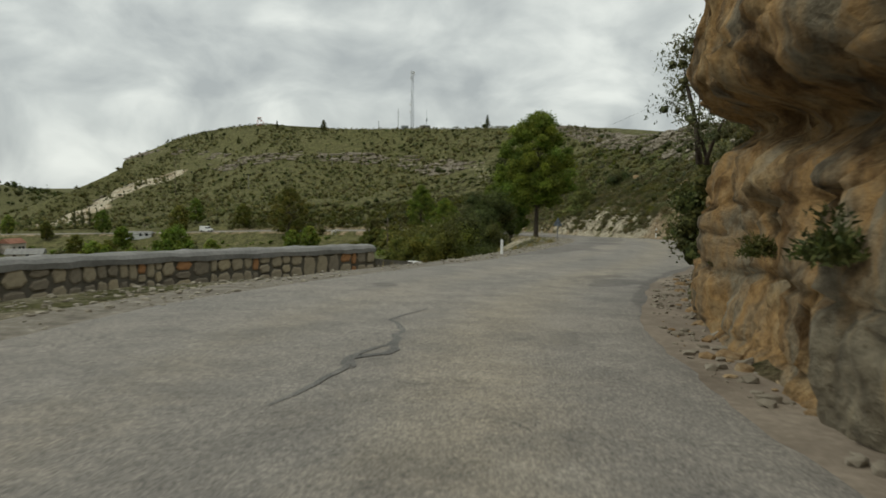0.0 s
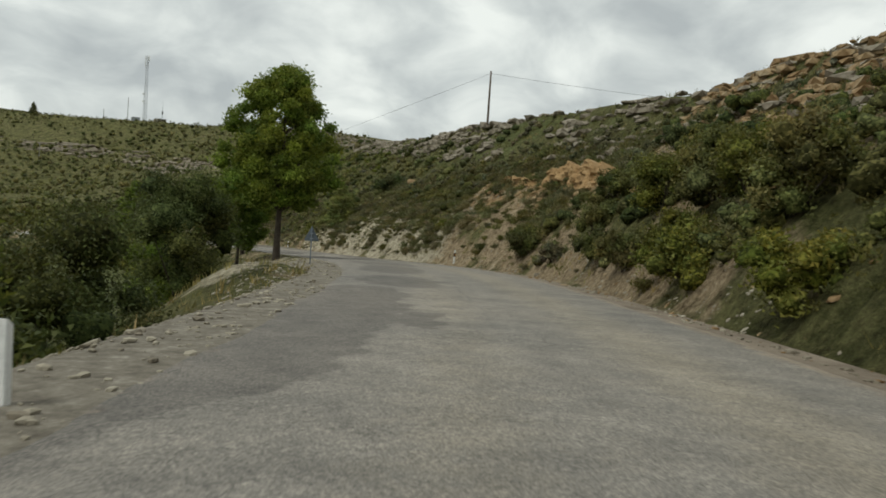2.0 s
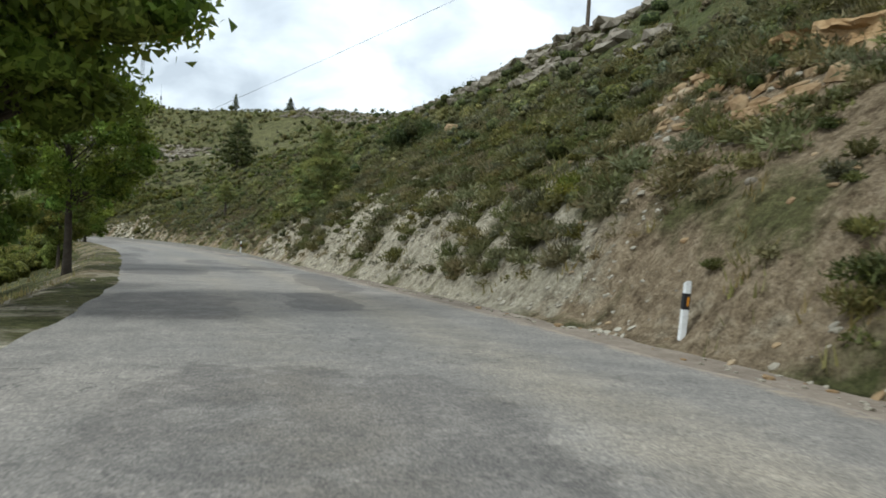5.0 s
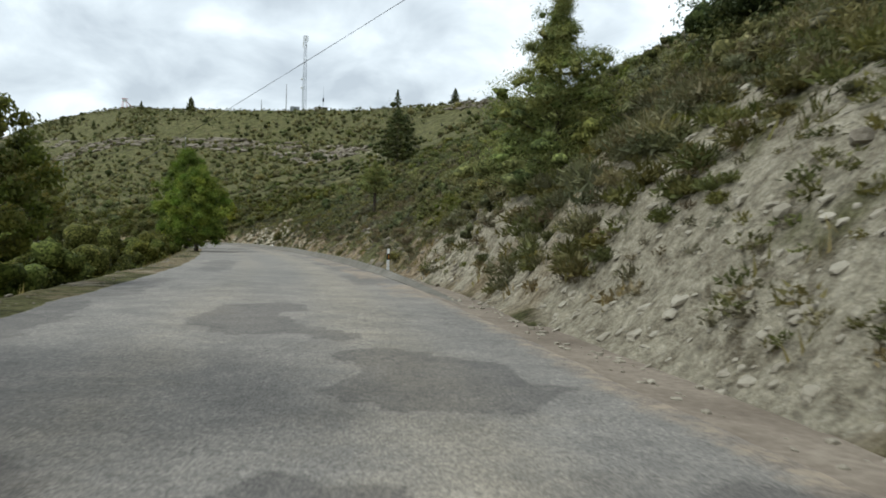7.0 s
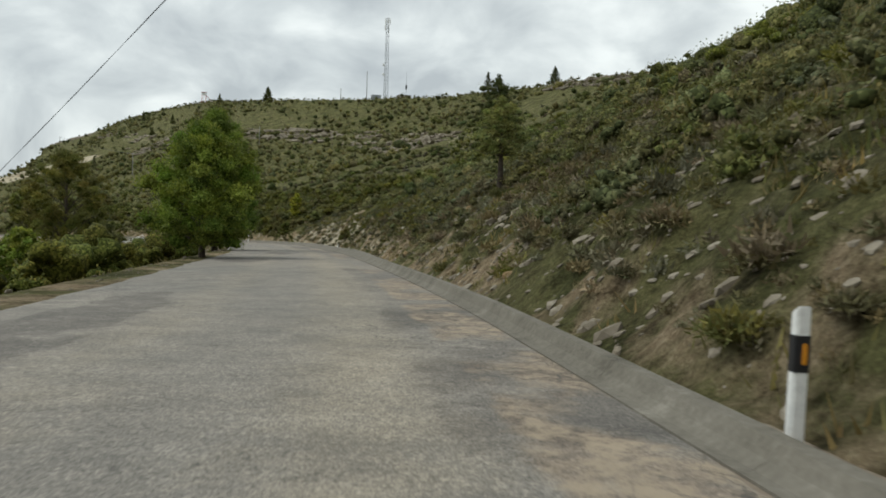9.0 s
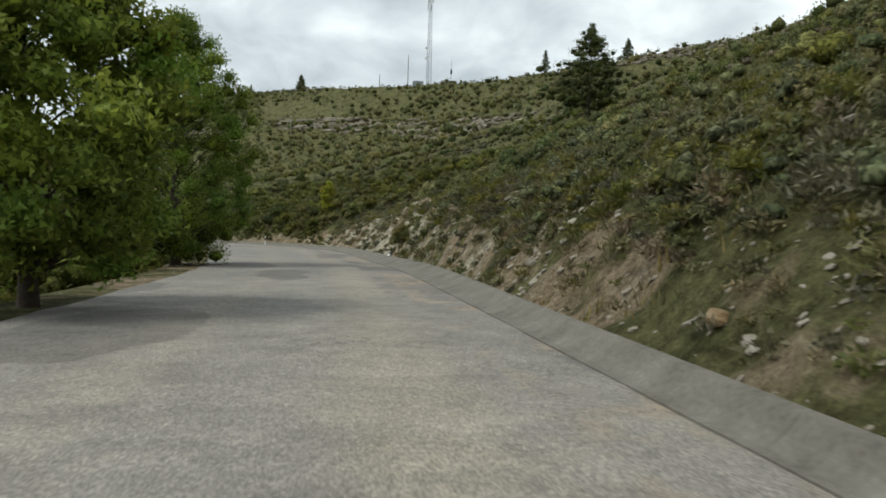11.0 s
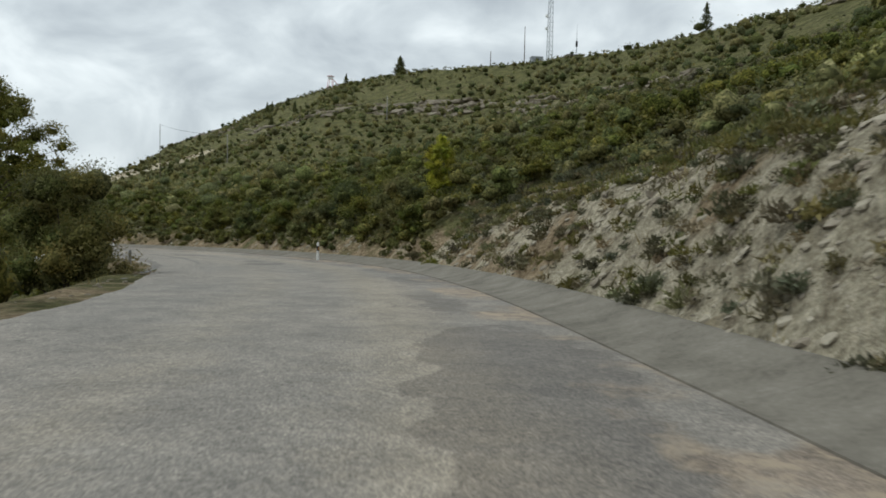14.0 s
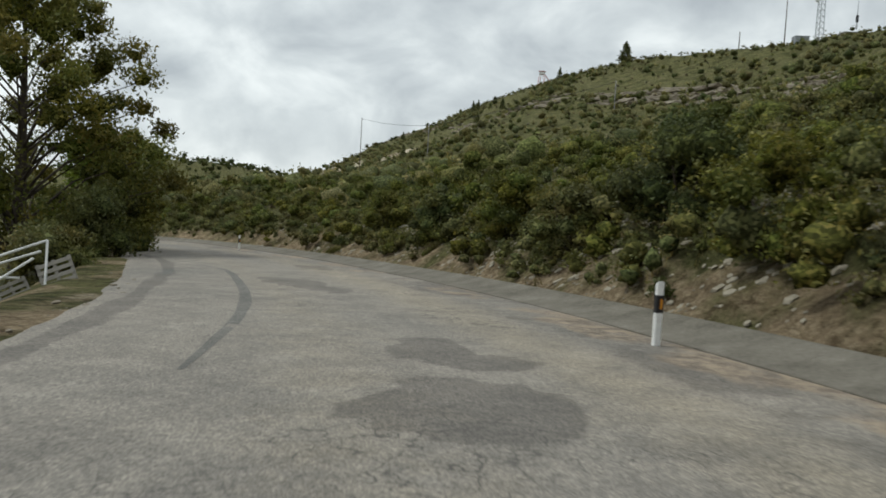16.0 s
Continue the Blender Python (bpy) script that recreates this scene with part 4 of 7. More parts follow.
# ---- plants ----
def shrub_mesh(name, seed, leaves, size, mat, spread=(1.0, 1.0, 0.8), clumps=14, droop=0.0, slim=0.34):
    """A shrub one metre in radius: leaf clumps crowded together."""
    rng = np.random.default_rng(seed)
    c = rng.normal(size=(clumps, 3)); c /= np.linalg.norm(c, axis=1, keepdims=True)
    c *= rng.uniform(0.1, 0.55, (clumps, 1))
    c[:, 2] = np.abs(c[:, 2]) * 0.8 + 0.05
    c *= spread
    v, w = tuft_blades(rng, c, rng.uniform(0.40, 0.66, clumps), max(8, leaves // clumps), 0.08)
    return leaf_mesh(name, v, np.arange(len(v)).reshape(-1, 3), mat, tones(rng, clumps, 0.7, 1.3)[w])


def scatter_points(rng, n, xr, yr, keep, clear=0.55):
    x, y = rng.uniform(*xr, n), rng.uniform(*yr, n)
    d, zr, i = beside_road(x, y)
    e = np.abs(d) - ROAD[i, 3]
    j = nearest(RIM, x, y)
    beyond = ((x - RIM[j, 0]) * RIM_TAN[j, 1] - (y - RIM[j, 1]) * RIM_TAN[j, 0]) > 0
    dr = np.hypot(x - RIM[j, 0], y - RIM[j, 1])
    ok = keep(x, y, d, e, i, beyond, dr) & (np.hypot(x - 21.7, y - 116.4) > 1.9) & ~((clear > 0) & (bare(x, y, (0,)) > 0.4) & (value_noise(x * 7.1, y * 7.1, 1.0, 98, 1) < 0.0)) & ~((bare(x, y, (0, 1)) > 0.5) & (value_noise(x * 7.1, y * 7.1, 1.0, 97, 1) < 2.4 * clear - 1.2))
    return x[ok], y[ok]


def scrub_stuff(name, label, mat, seed, n, xr, yr, keep, rad, leaves, size, flat=0.75, lumps=3, slim=0.34, fine=False, core=0.62):
    """Scrub too plentiful to count: bushes of a few leaf clumps each."""
    rng = np.random.default_rng(seed)
    x, y = scatter_points(rng, n, xr, yr, keep)
    k = len(x)
    r = rng.uniform(rad[0], rad[1], k) * rng.choice([0.6, 1.0, 1.2], k)
    c = np.repeat(np.arange(k), lumps)
    o = rng.uniform(-0.62, 0.62, (len(c), 2)) * r[c][:, None]
    rl = r[c] * rng.uniform(0.38, 0.68, len(c))
    px, py = x[c] + o[:, 0], y[c] + o[:, 1]
    pz = height(px, py) + rl * 0.4 + r[c] * flat * rng.uniform(0.0, 0.85, len(c)) * (1 - np.hypot(o[:, 0], o[:, 1]) / (r[c] + 1e-6))
    return tagged(new(name, foliage(name, rng, np.c_[px, py, pz], rl, max(5, int(1.3 * leaves / lumps)), np.full(len(c), 0.70 * size), mat, (tones(rng, k, 0.76, 1.24)[c] * rng.uniform(0.88, 1.12, (len(c), 1))), slim, 0.0, core, fine=fine, lean_leaf=True)), label, "scrub", kind="stuff")


def tuft_blades(rng, at, r, blades, slim=0.07):
    """Fuzzy tufts without a core: thin blades that fill a low dome. Vertices of one triangle a blade."""
    w = np.repeat(np.arange(len(r)), blades)
    n, rr = len(w), np.repeat(r, blades)[:, None]
    out = rng.normal(size=(n, 3)); out[:, 2] = np.abs(out[:, 2]) * 0.9 + 0.15
    out /= np.linalg.norm(out, axis=1, keepdims=True)
    base = at[w] + out * rr * rng.uniform(0.0, 1.0, (n, 1)) ** 0.6 * (0.85, 0.85, 0.62)
    way = out + (0, 0, 0.25) + 0.75 * rng.normal(size=(n, 3)); way /= np.linalg.norm(way, axis=1, keepdims=True)
    side = np.cross(way, rng.normal(size=(n, 3))); side /= np.linalg.norm(side, axis=1, keepdims=True) + 1e-9
    wide = side * np.minimum(rr * 1.4 * slim, 0.03) * rng.uniform(0.6, 1.4, (n, 1))
    tip = base + way * rr * rng.uniform(0.16, 0.42, (n, 1))
    return np.stack([base - wide, base + wide, tip], 1).reshape(-1, 3), w


def tuft_stuff(name, label, mat, seed, n, xr, yr, keep, rad, blades, slim=0.07):
    """Tussocks and low cushions past counting."""
    rng = np.random.default_rng(seed)
    x, y = scatter_points(rng, n, xr, yr, keep, 0.22)
    r = rng.uniform(*rad, len(x)) * rng.choice([0.7, 1.0, 1.25], len(x))
    v, w = tuft_blades(rng, np.c_[x, y, height(x, y) - 0.04], r, blades, slim)
    return tagged(new(name, leaf_mesh(name, v, np.arange(len(v)).reshape(-1, 3), mat, tones(rng, len(x), 0.66, 1.34)[w])), label, "tussock", kind="stuff")


def rocks_stuff(name, label, mat, seed, x, y, size, yaw, sink=0.25):
    """Loose stones past counting: jittered lumps, each of its own proportions."""
    rng = np.random.default_rng(seed)
    k = len(x)
    z = surface(x, y)
    v = np.sign(ICO_V)[None] * np.abs(ICO_V[None]) ** 0.7 * (1 + rng.uniform(-0.28, 0.28, (k, 12, 3)))
    v = v * size[:, None, :]
    t = rng.uniform(-0.25, 0.25, k)
    v = np.stack([v[..., 0], v[..., 1] * np.cos(t)[:, None] - v[..., 2] * np.sin(t)[:, None], v[..., 1] * np.sin(t)[:, None] + v[..., 2] * np.cos(t)[:, None]], -1)
    c, s = np.cos(yaw)[:, None], np.sin(yaw)[:, None]
    v = np.stack([v[..., 0] * c - v[..., 1] * s, v[..., 0] * s + v[..., 1] * c, v[..., 2]], -1)
    if sink < 0.3:
        # loose stones lie along the slope, half bedded where it is steep
        gx, gy = (height(x + 0.2, y) - height(x - 0.2, y)) / 0.4, (height(x, y + 0.2) - height(x, y - 0.2)) / 0.4
        g = np.hypot(gx, gy) + 1e-6
        cut = np.minimum(g, 0.5) / g
        v[..., 2] += v[..., 0] * (gx * cut)[:, None] + v[..., 1] * (gy * cut)[:, None]
        sink = np.interp(g, [0.3, 1.0], [sink, 0.42])
    v += np.stack([x, y, z + size[:, 2] * (1 - 2 * sink)], -1)[:, None]
    f = (ICO_F[None] + 12 * np.arange(k)[:, None, None]).reshape(-1, 3)
    return tagged(new(name, from_arrays(name, v.reshape(-1, 3), f, mat)), label, "stones", kind="stuff")


def tree(name, label, category, x, y, h, crown_w, crown_lo, mat, seed, leaves, size, trunk_r=0.16, lean=0.0, shape=1.0, clumps=70, droop=0.3, gap=0.16, core=0.62):
    """A broadleaf: tapered trunk, limbs, and a crown of leaf clumps hung about the limbs' ends."""
    rng = np.random.default_rng(seed)
    z0 = ground_z(x, y) - 0.12
    root = empty(name, x, y, z0)
    tagged(root, label, category)
    top = Vector((lean, 0.0, h * 0.93))
    pts = [Vector((lean * u * u + 0.05 * math.sin(5 * u + seed), 0.05 * math.cos(4 * u + seed), h * 0.93 * u)) for u in np.linspace(0, 1, 9)]
    part("trunk", tubes("trunk", [(pts, [trunk_r * (1.25 - 1.15 * u) if u > 0.05 else trunk_r * 1.5 for u in np.linspace(0, 1, 9)])], M_BARK, 9), root)
    runs, ends = [], []
    for k in range(clumps):
        u = (k + rng.uniform()) / clumps
        zc = crown_lo + (h - crown_lo) * u
        w = crown_w / 2 * (math.sin(math.pi * min(1, 0.16 + 0.84 * u ** shape)) ** 0.75 + 0.06)
        a = k * 2.399 + rng.uniform(-0.5, 0.5)
        r = w * rng.uniform(0.35, 1.0) ** 0.6
        end = Vector((lean * u + r * math.cos(a), r * math.sin(a), zc))
        s = max(crown_lo * 0.85, zc - 0.55 * r - 0.3)
        q = Vector((lean * (s / h) ** 2, 0, min(s, h * 0.9)))
        mid = q.lerp(end, 0.5) + Vector((0, 0, 0.12 * r))
        rr = trunk_r * 0.32 * (1.1 - 0.7 * u)
        runs.append(([q, mid, end], [rr, rr * 0.6, rr * 0.15]))
        ends.append((end, w)); ends.append((mid.lerp(end, 0.4) + Vector((rng.normal(size=3) * 0.25).tolist()), w))
    tagged(part("branchwork", tubes("branchwork", runs, M_BARK, 5), root), kind="stuff")
    E = np.array([tuple(p) for p, _ in ends])
    lobe = crown_w * gap * rng.uniform(0.55, 1.05, len(E)) * np.where(np.arange(len(E)) % 2, 0.9, 0.72)
    part("crown", foliage("crown", rng, E, lobe, int(2.1 * leaves / len(E)), 0.70 * size, mat, tones(rng, len(E), 0.66, 1.34), 0.34, droop, core, 0.85, 0.5, False, True), root)
    return root


def conifer(name, label, x, y, h, w, mat, seed, leaves, size, lo=0.12, trunk_r=0.12, whorls=12, z0=None, blunt=0.25, slim=0.16, core=0.5):
    """A pine: straight trunk, whorls of boughs and needle tufts along them."""
    rng = np.random.default_rng(seed)
    root = empty(name, x, y, (ground_z(x, y) if z0 is None else z0) - 0.12)
    tagged(root, label, "pine")
    part("trunk", tubes("trunk", [([(0, 0, h * u) for u in np.linspace(0, 0.98, 7)], [trunk_r * (1.2 - 1.1 * u) for u in np.linspace(0, 1, 7)])], M_BARK, 8), root)
    runs, tufts = [], []
    for k in range(whorls):
        u = k / (whorls - 1)
        zc = h * (lo + (0.97 - lo) * u)
        reach = w / 2 * ((1 - u) ** 0.8 * (1 - blunt) + blunt * (1 - u ** 3)) * rng.uniform(0.75, 1.1)
        for b in range(rng.integers(5, 8)):
            a = b * 1.05 + k * 0.7 + rng.uniform(-0.3, 0.3)
            r = reach * rng.uniform(0.65, 1.1)
            end = np.array([r * math.cos(a), r * math.sin(a), zc + 0.18 * r])
            st = np.array([0, 0, zc - 0.05 * r])
            runs.append(([tuple(st), tuple(0.5 * (st + end) - (0, 0, 0.06 * r)), tuple(end)], [trunk_r * 0.25, trunk_r * 0.15, trunk_r * 0.04]))
            for s in (0.4, 0.62, 0.8, 1.0):
                tufts.append((st + (end - st) * s + rng.normal(size=3) * (0.05, 0.05, 0.45 * h / whorls), 0.085 * w * max(0.5, 1.2 - 0.8 * u)))
    tagged(part("boughwork", tubes("boughwork", runs, M_BARK, 4), root), kind="stuff")
    T = np.array([t for t, _ in tufts]); S = np.array([s for _, s in tufts])
    me = foliage("needles", rng, T, S * rng.uniform(0.8, 1.3, len(T)), max(6, leaves // len(T)), size, mat, tones(rng, len(T), 0.7, 1.35), slim, -0.6, core, 0.7, 0.5, False, True)
    part("needles", me, root)
    return root



# ---- hill cover, past counting ----
hill_side = lambda x, y, d, e, i, b, dr: (d > 0) & ~b & (e > 5)
far_from = lambda i, e: (ROAD[i, 1] > 246) | (e > 42)
dense = lambda x, y, s, cut: value_noise(x, y, 26, s, 3) > cut
meadow_plot = lambda x, y: (x > 1 - 0.31 * (y - 14)) & (x < 3 - 0.10 * (y - 14)) & (y > 40) & (y < 215) & (value_noise(x, y, 9, 48, 2) < 0.42)
H = lambda f: (lambda x, y, d, e, i, b, dr: hill_side(x, y, d, e, i, b, dr) & f(x, y, e, i, dr))
scrub_stuff("hill_scrub", "dense olive-green scrub over the hillside", M_HILL, 1, 26000, (-300, 70), (110, 660), H(lambda x, y, e, i, dr: far_from(i, e) & dense(x, y, 31, -0.1) & (dr > 3)), (0.9, 2.6), 8, 0.6, 0.7, 1)
scrub_stuff("hill_scrub_dark", "dark juniper scrub dotted over the hillside", M_DARK, 2, 2600, (-300, 70), (110, 660), H(lambda x, y, e, i, dr: far_from(i, e)), (0.9, 2.7), 20, 0.45, 0.85, 1)
scrub_stuff("hill_scrub_light", "yellow-green bushes on the lower hillside", M_LEAF_B, 3, 4600, (-220, 60), (190, 480), H(lambda x, y, e, i, dr: far_from(i, e) & dense(x, y, 33, -0.05) & (e < dr * 1.5)), (0.6, 1.4), 20, 0.42, 0.7, 1)
scrub_stuff("hill_heath", "grey-brown heath between the bushes of the hillside", M_HEATH, 6, 4200, (-260, 70), (110, 600), H(lambda x, y, e, i, dr: far_from(i, e)), (0.4, 1.0), 12, 0.4, 0.5, 1)
scrub_stuff("crest_scrub", "rough scrub along the hill's skyline", M_OLIVE, 28, 36000, (-230, 70), (240, 660), lambda x, y, d, e, i, b, dr: (d > 0) & (dr < 4.5), (0.4, 1.2), 16, 0.4, 0.9, 1)
scrub_stuff("valley_woods", "dark woods and hedges on the far plain", M_OLIVE, 30, 2600, (-520, -55), (190, 700), lambda x, y, d, e, i, b, dr: (((d < 0) & (e > 14)) | (x < -240)) & dense(x, y, 41, -0.15), (1.6, 3.6), 20, 0.9, 0.9, 2)
scrub_stuff("far_woods", "dark woods on the distant hills", M_DARK, 32, 3200, (-980, -430), (560, 1250), lambda x, y, d, e, i, b, dr: dense(x, y, 42, -0.3), (4.0, 8.0), 5, 3.0, 0.9, 1)
scrub_stuff("slope_scrub", "olive and grey scrub on the slope above the cut", M_HILL, 7, 3000, (-45, 60), (100, 290), H(lambda x, y, e, i, dr: ~far_from(i, e) & (e > 6) & (dr > 5) & dense(x, y, 37, -0.35)), (0.5, 1.15), 54, 0.18, 0.75)
scrub_stuff("slope_scrub_dark", "dark evergreen bushes on the slope above the cut", M_DARK, 20, 1300, (-45, 60), (40, 290), H(lambda x, y, e, i, dr: ~far_from(i, e) & (e > 5) & (dr > 2)), (0.5, 1.3), 84, 0.15, 0.85)
scrub_stuff("slope_heath", "grey heath on the slope above the cut", M_HEATH, 8, 3600, (-45, 60), (44, 290), H(lambda x, y, e, i, dr: ~far_from(i, e) & (e > 6)), (0.3, 0.75), 42, 0.15, 0.55)
scrub_stuff("slope_scrub_light", "yellow-green bushes on the slope above the cut", M_LEAF_B, 9, 2200, (-45, 60), (128, 290), H(lambda x, y, e, i, dr: ~far_from(i, e) & (e > 8) & (dr > 6) & dense(x, y, 38, 0.05)), (0.5, 1.1), 78, 0.15, 0.75)
scrub_stuff("thicket", "dense green thicket on the bank past the bend", M_THICKET, 10, 1500, (-70, 12), (205, 285), lambda x, y, d, e, i, b, dr: (d > 0) & (e > 1.9) & (e < 22) & (ROAD[i, 1] + 0.6 * e > 221), (0.8, 1.5), 150, 0.14, 1.2, 3, 0.3, fine=True, core=0.46)
scrub_stuff("thicket_dark", "dark brambles within the thicket past the bend", M_OLIVE, 14, 1300, (-70, 14), (203, 285), lambda x, y, d, e, i, b, dr: (d > 0) & (e > 1.5) & (e < 22) & (ROAD[i, 1] + 0.6 * e > 219), (0.75, 1.4), 130, 0.14, 1.2, 3, 0.3, fine=True, core=0.46)
scrub_stuff("thicket_light", "yellowing shrubs within the thicket past the bend", M_LEAF_B, 24, 700, (-70, 14), (203, 285), lambda x, y, d, e, i, b, dr: (d > 0) & (e > 3.0) & (e < 22) & (ROAD[i, 1] + 0.6 * e > 221) & dense(x, y, 39, 0.0), (0.6, 1.1), 200, 0.11, 1.2, 3, 0.26, fine=True, core=0.42)
scrub_stuff("thicket_foot", "low dark brambles at the thicket's foot", M_OLIVE, 29, 9000, (-70, 6), (212, 285), lambda x, y, d, e, i, b, dr: (d > 0) & (e > 1.65) & (e < 4.2) & (ROAD[i, 1] > 219), (0.35, 0.8), 110, 0.10, 1.0, 3, 0.3, core=0.46)
scrub_stuff("bank_bushes_dry", "brownish feathery bushes scattered up the cut bank", M_FEATHER, 31, 7000, (-10, 40), (60, 225), lambda x, y, d, e, i, b, dr: (d > 0) & (e > 2.2) & (e < 11) & ~(((ROAD[i, 1] < 118) | (ROAD[i, 1] > 188)) & (e < 6)) & (value_noise(x, y, 5, 84, 2) > -0.05), (0.35, 0.95), 100, 0.14, 1.1, 4, 0.2, core=0.42)
tuft_stuff("bank_heath", "rounded grey-brown heath on the grassy bank", M_HEATH, 33, 5600, (-2, 34), (112, 178), lambda x, y, d, e, i, b, dr: (d > 0) & (e > 1.8) & (e < 11) & (value_noise(x, y, 4, 85, 2) > -0.2), (0.22, 0.50), 170, 0.06)
tuft_stuff("bank_scrub", "low olive and grey scrub over the brown bank", M_THICKET, 34, 2700, (2, 24), (160, 197), lambda x, y, d, e, i, b, dr: (d > 0) & (e > 2.3) & (e < 10) & (value_noise(x, y, 2.6, 86, 2) > 0.3 - 0.1 * e), (0.22, 0.50), 150, 0.06)
thin = lambda y: np.interp(y, [92, 98, 150, 160], [0.0, 0.15, 0.15, 0.0])
tuss = lambda a, b, lo, cut, sd: (lambda x, y, d, e, i, bb, dr: (d > 0) & (e > lo + np.interp(ROAD[i, 1], [66, 82, 90], [0.9, 0.7, 0.0])) & (e < 9.5) & (ROAD[i, 1] > a) & (ROAD[i, 1] < b) & (value_noise(x, y, 2.2, sd, 3) > cut + thin(ROAD[i, 1]) - 0.07 * e))
tuft_stuff("bank_tussocks", "olive-brown tussocks rooted in the white bank", M_FEATHER, 35, 4600, (16, 32), (64, 128), tuss(66, 126, 1.1, 0.10, 87), (0.26, 0.66), 230, 0.06)
tuft_stuff("bank_tussocks_green", "grey-green tussocks rooted in the white bank", M_OLIVE, 36, 3400, (16, 32), (64, 128), tuss(66, 126, 1.4, 0.2, 88), (0.26, 0.62), 230, 0.06)
tuft_stuff("cream_bank_tussocks", "grey-brown tussocks dotted over the cream bank", M_HEATH, 37, 5200, (-14, 20), (162, 226), tuss(164, 222, 1.0, -0.08, 89), (0.18, 0.42), 150, 0.06)
tuft_stuff("cream_bank_shrubs", "small olive shrubs dotted over the cream bank", M_OLIVE, 38, 3000, (-14, 20), (162, 226), tuss(164, 222, 1.3, 0.0, 90), (0.18, 0.42), 150, 0.06)
scrub_stuff("bank_bushes", "olive bushes scattered up the cut bank", M_OLIVE, 27, 5000, (-10, 40), (60, 225), lambda x, y, d, e, i, b, dr: (d > 0) & (e > 2.6) & (e < 10) & ~(((ROAD[i, 1] < 118) | (ROAD[i, 1] > 188)) & (e < 6)) & (value_noise(x, y, 5, 83, 2) > 0.0), (0.35, 0.95), 120, 0.13, 1.0, 4, core=0.42)
tuft_stuff("bank_tufts", "small grey and olive tufts rooted in the bare bank", M_HEATH, 25, 20000, (-20, 32), (80, 225), lambda x, y, d, e, i, b, dr: (d > 0) & (e > 1.2) & (e < 9) & (value_noise(x, y, 3.2, 81, 3) > -0.35), (0.15, 0.34), 64, 0.06)
tuft_stuff("bank_tufts_green", "small olive tufts rooted in the bare bank", M_OLIVE, 26, 26000, (-20, 32), (30, 225), lambda x, y, d, e, i, b, dr: (d > 0) & (e > 1.2) & (e < 9) & (value_noise(x, y, 3.2, 82, 3) > -0.05), (0.15, 0.36), 64, 0.06)
scrub_stuff("valley_scrub", "green thickets in the hollow below the road", M_LEAF, 4, 1200, (-200, 14), (25, 300), lambda x, y, d, e, i, b, dr: (d < 0) & (e > 6) & dense(x, y, 35, 0.05) & ~meadow_plot(x, y), (0.7, 1.7), 50, 0.26, 0.8)
scrub_stuff("valley_scrub_dark", "dark bushes in the hollow and on the far plain", M_OLIVE, 5, 1800, (-420, 14), (25, 560), lambda x, y, d, e, i, b, dr: (d < 0) & (e > 9) & dense(x, y, 36, -0.1) & ~meadow_plot(x, y), (0.8, 2.0), 44, 0.3, 0.8, 2)
scrub_stuff("verge_bushes", "olive bushes crowding the valley side of the road", M_THICKET, 15, 700, (-20, 14), (118, 205), lambda x, y, d, e, i, b, dr: (d < 0) & (e > 3.0) & (e < 10), (1.1, 1.9), 220, 0.15, 1.6, 6, fine=True, core=0.66)
scrub_stuff("verge_bushes_light", "yellowish bushes crowding the valley side of the road", M_LEAF_B, 16, 420, (-24, 14), (40, 205), lambda x, y, d, e, i, b, dr: (d < 0) & (e > 3.0) & (e < 12) & (y > 94), (0.8, 1.5), 240, 0.12, 1.5, 4, fine=True)
scrub_stuff("nose_undergrowth", "olive undergrowth on the cut behind the rock", M_OLIVE, 17, 900, (6, 36), (15, 66), lambda x, y, d, e, i, b, dr: (d > 0) & (e > 1.6) & (e < 7) & ~b, (0.35, 0.9), 120, 0.12, 0.9, 3, fine=True)
scrub_stuff("nose_undergrowth_dark", "dark evergreen undergrowth on the cut behind the rock", M_DARK, 18, 340, (6, 36), (15, 66), lambda x, y, d, e, i, b, dr: (d > 0) & (e > 1.8) & (e < 9) & ~b, (0.5, 1.0), 180, 0.10, 1.0, 3, fine=True)


def grass_stuff(name, label, seed, n, xr, yr, keep, tall, mat):
    rng = np.random.default_rng(seed)
    x, y = scatter_points(rng, n, xr, yr, keep)
    k = 7
    x, y = (np.repeat(x, k) + rng.normal(size=len(x) * k) * 0.10), (np.repeat(y, k) + rng.normal(size=len(y) * k) * 0.10)
    z = height(x, y) - 0.03
    h = tall * rng.uniform(0.5, 1.3, len(x))
    a = rng.uniform(0, 6.283, len(x)); w = 0.012 + 0.02 * rng.uniform(size=len(x))
    lean = rng.normal(size=(len(x), 2)) * 0.35
    b0 = np.c_[x - w * np.cos(a), y - w * np.sin(a), z]; b1 = np.c_[x + w * np.cos(a), y + w * np.sin(a), z]
    tip = np.c_[x + lean[:, 0] * h, y + lean[:, 1] * h, z + h]
    v = np.stack([b0, b1, tip], 1).reshape(-1, 3)
    return tagged(new(name, leaf_mesh(name, v, np.arange(len(v)).reshape(-1, 3), mat, np.repeat(tones(rng, len(x) // 7, 0.7, 1.3), 7, axis=0))), label, "grass", kind="stuff")


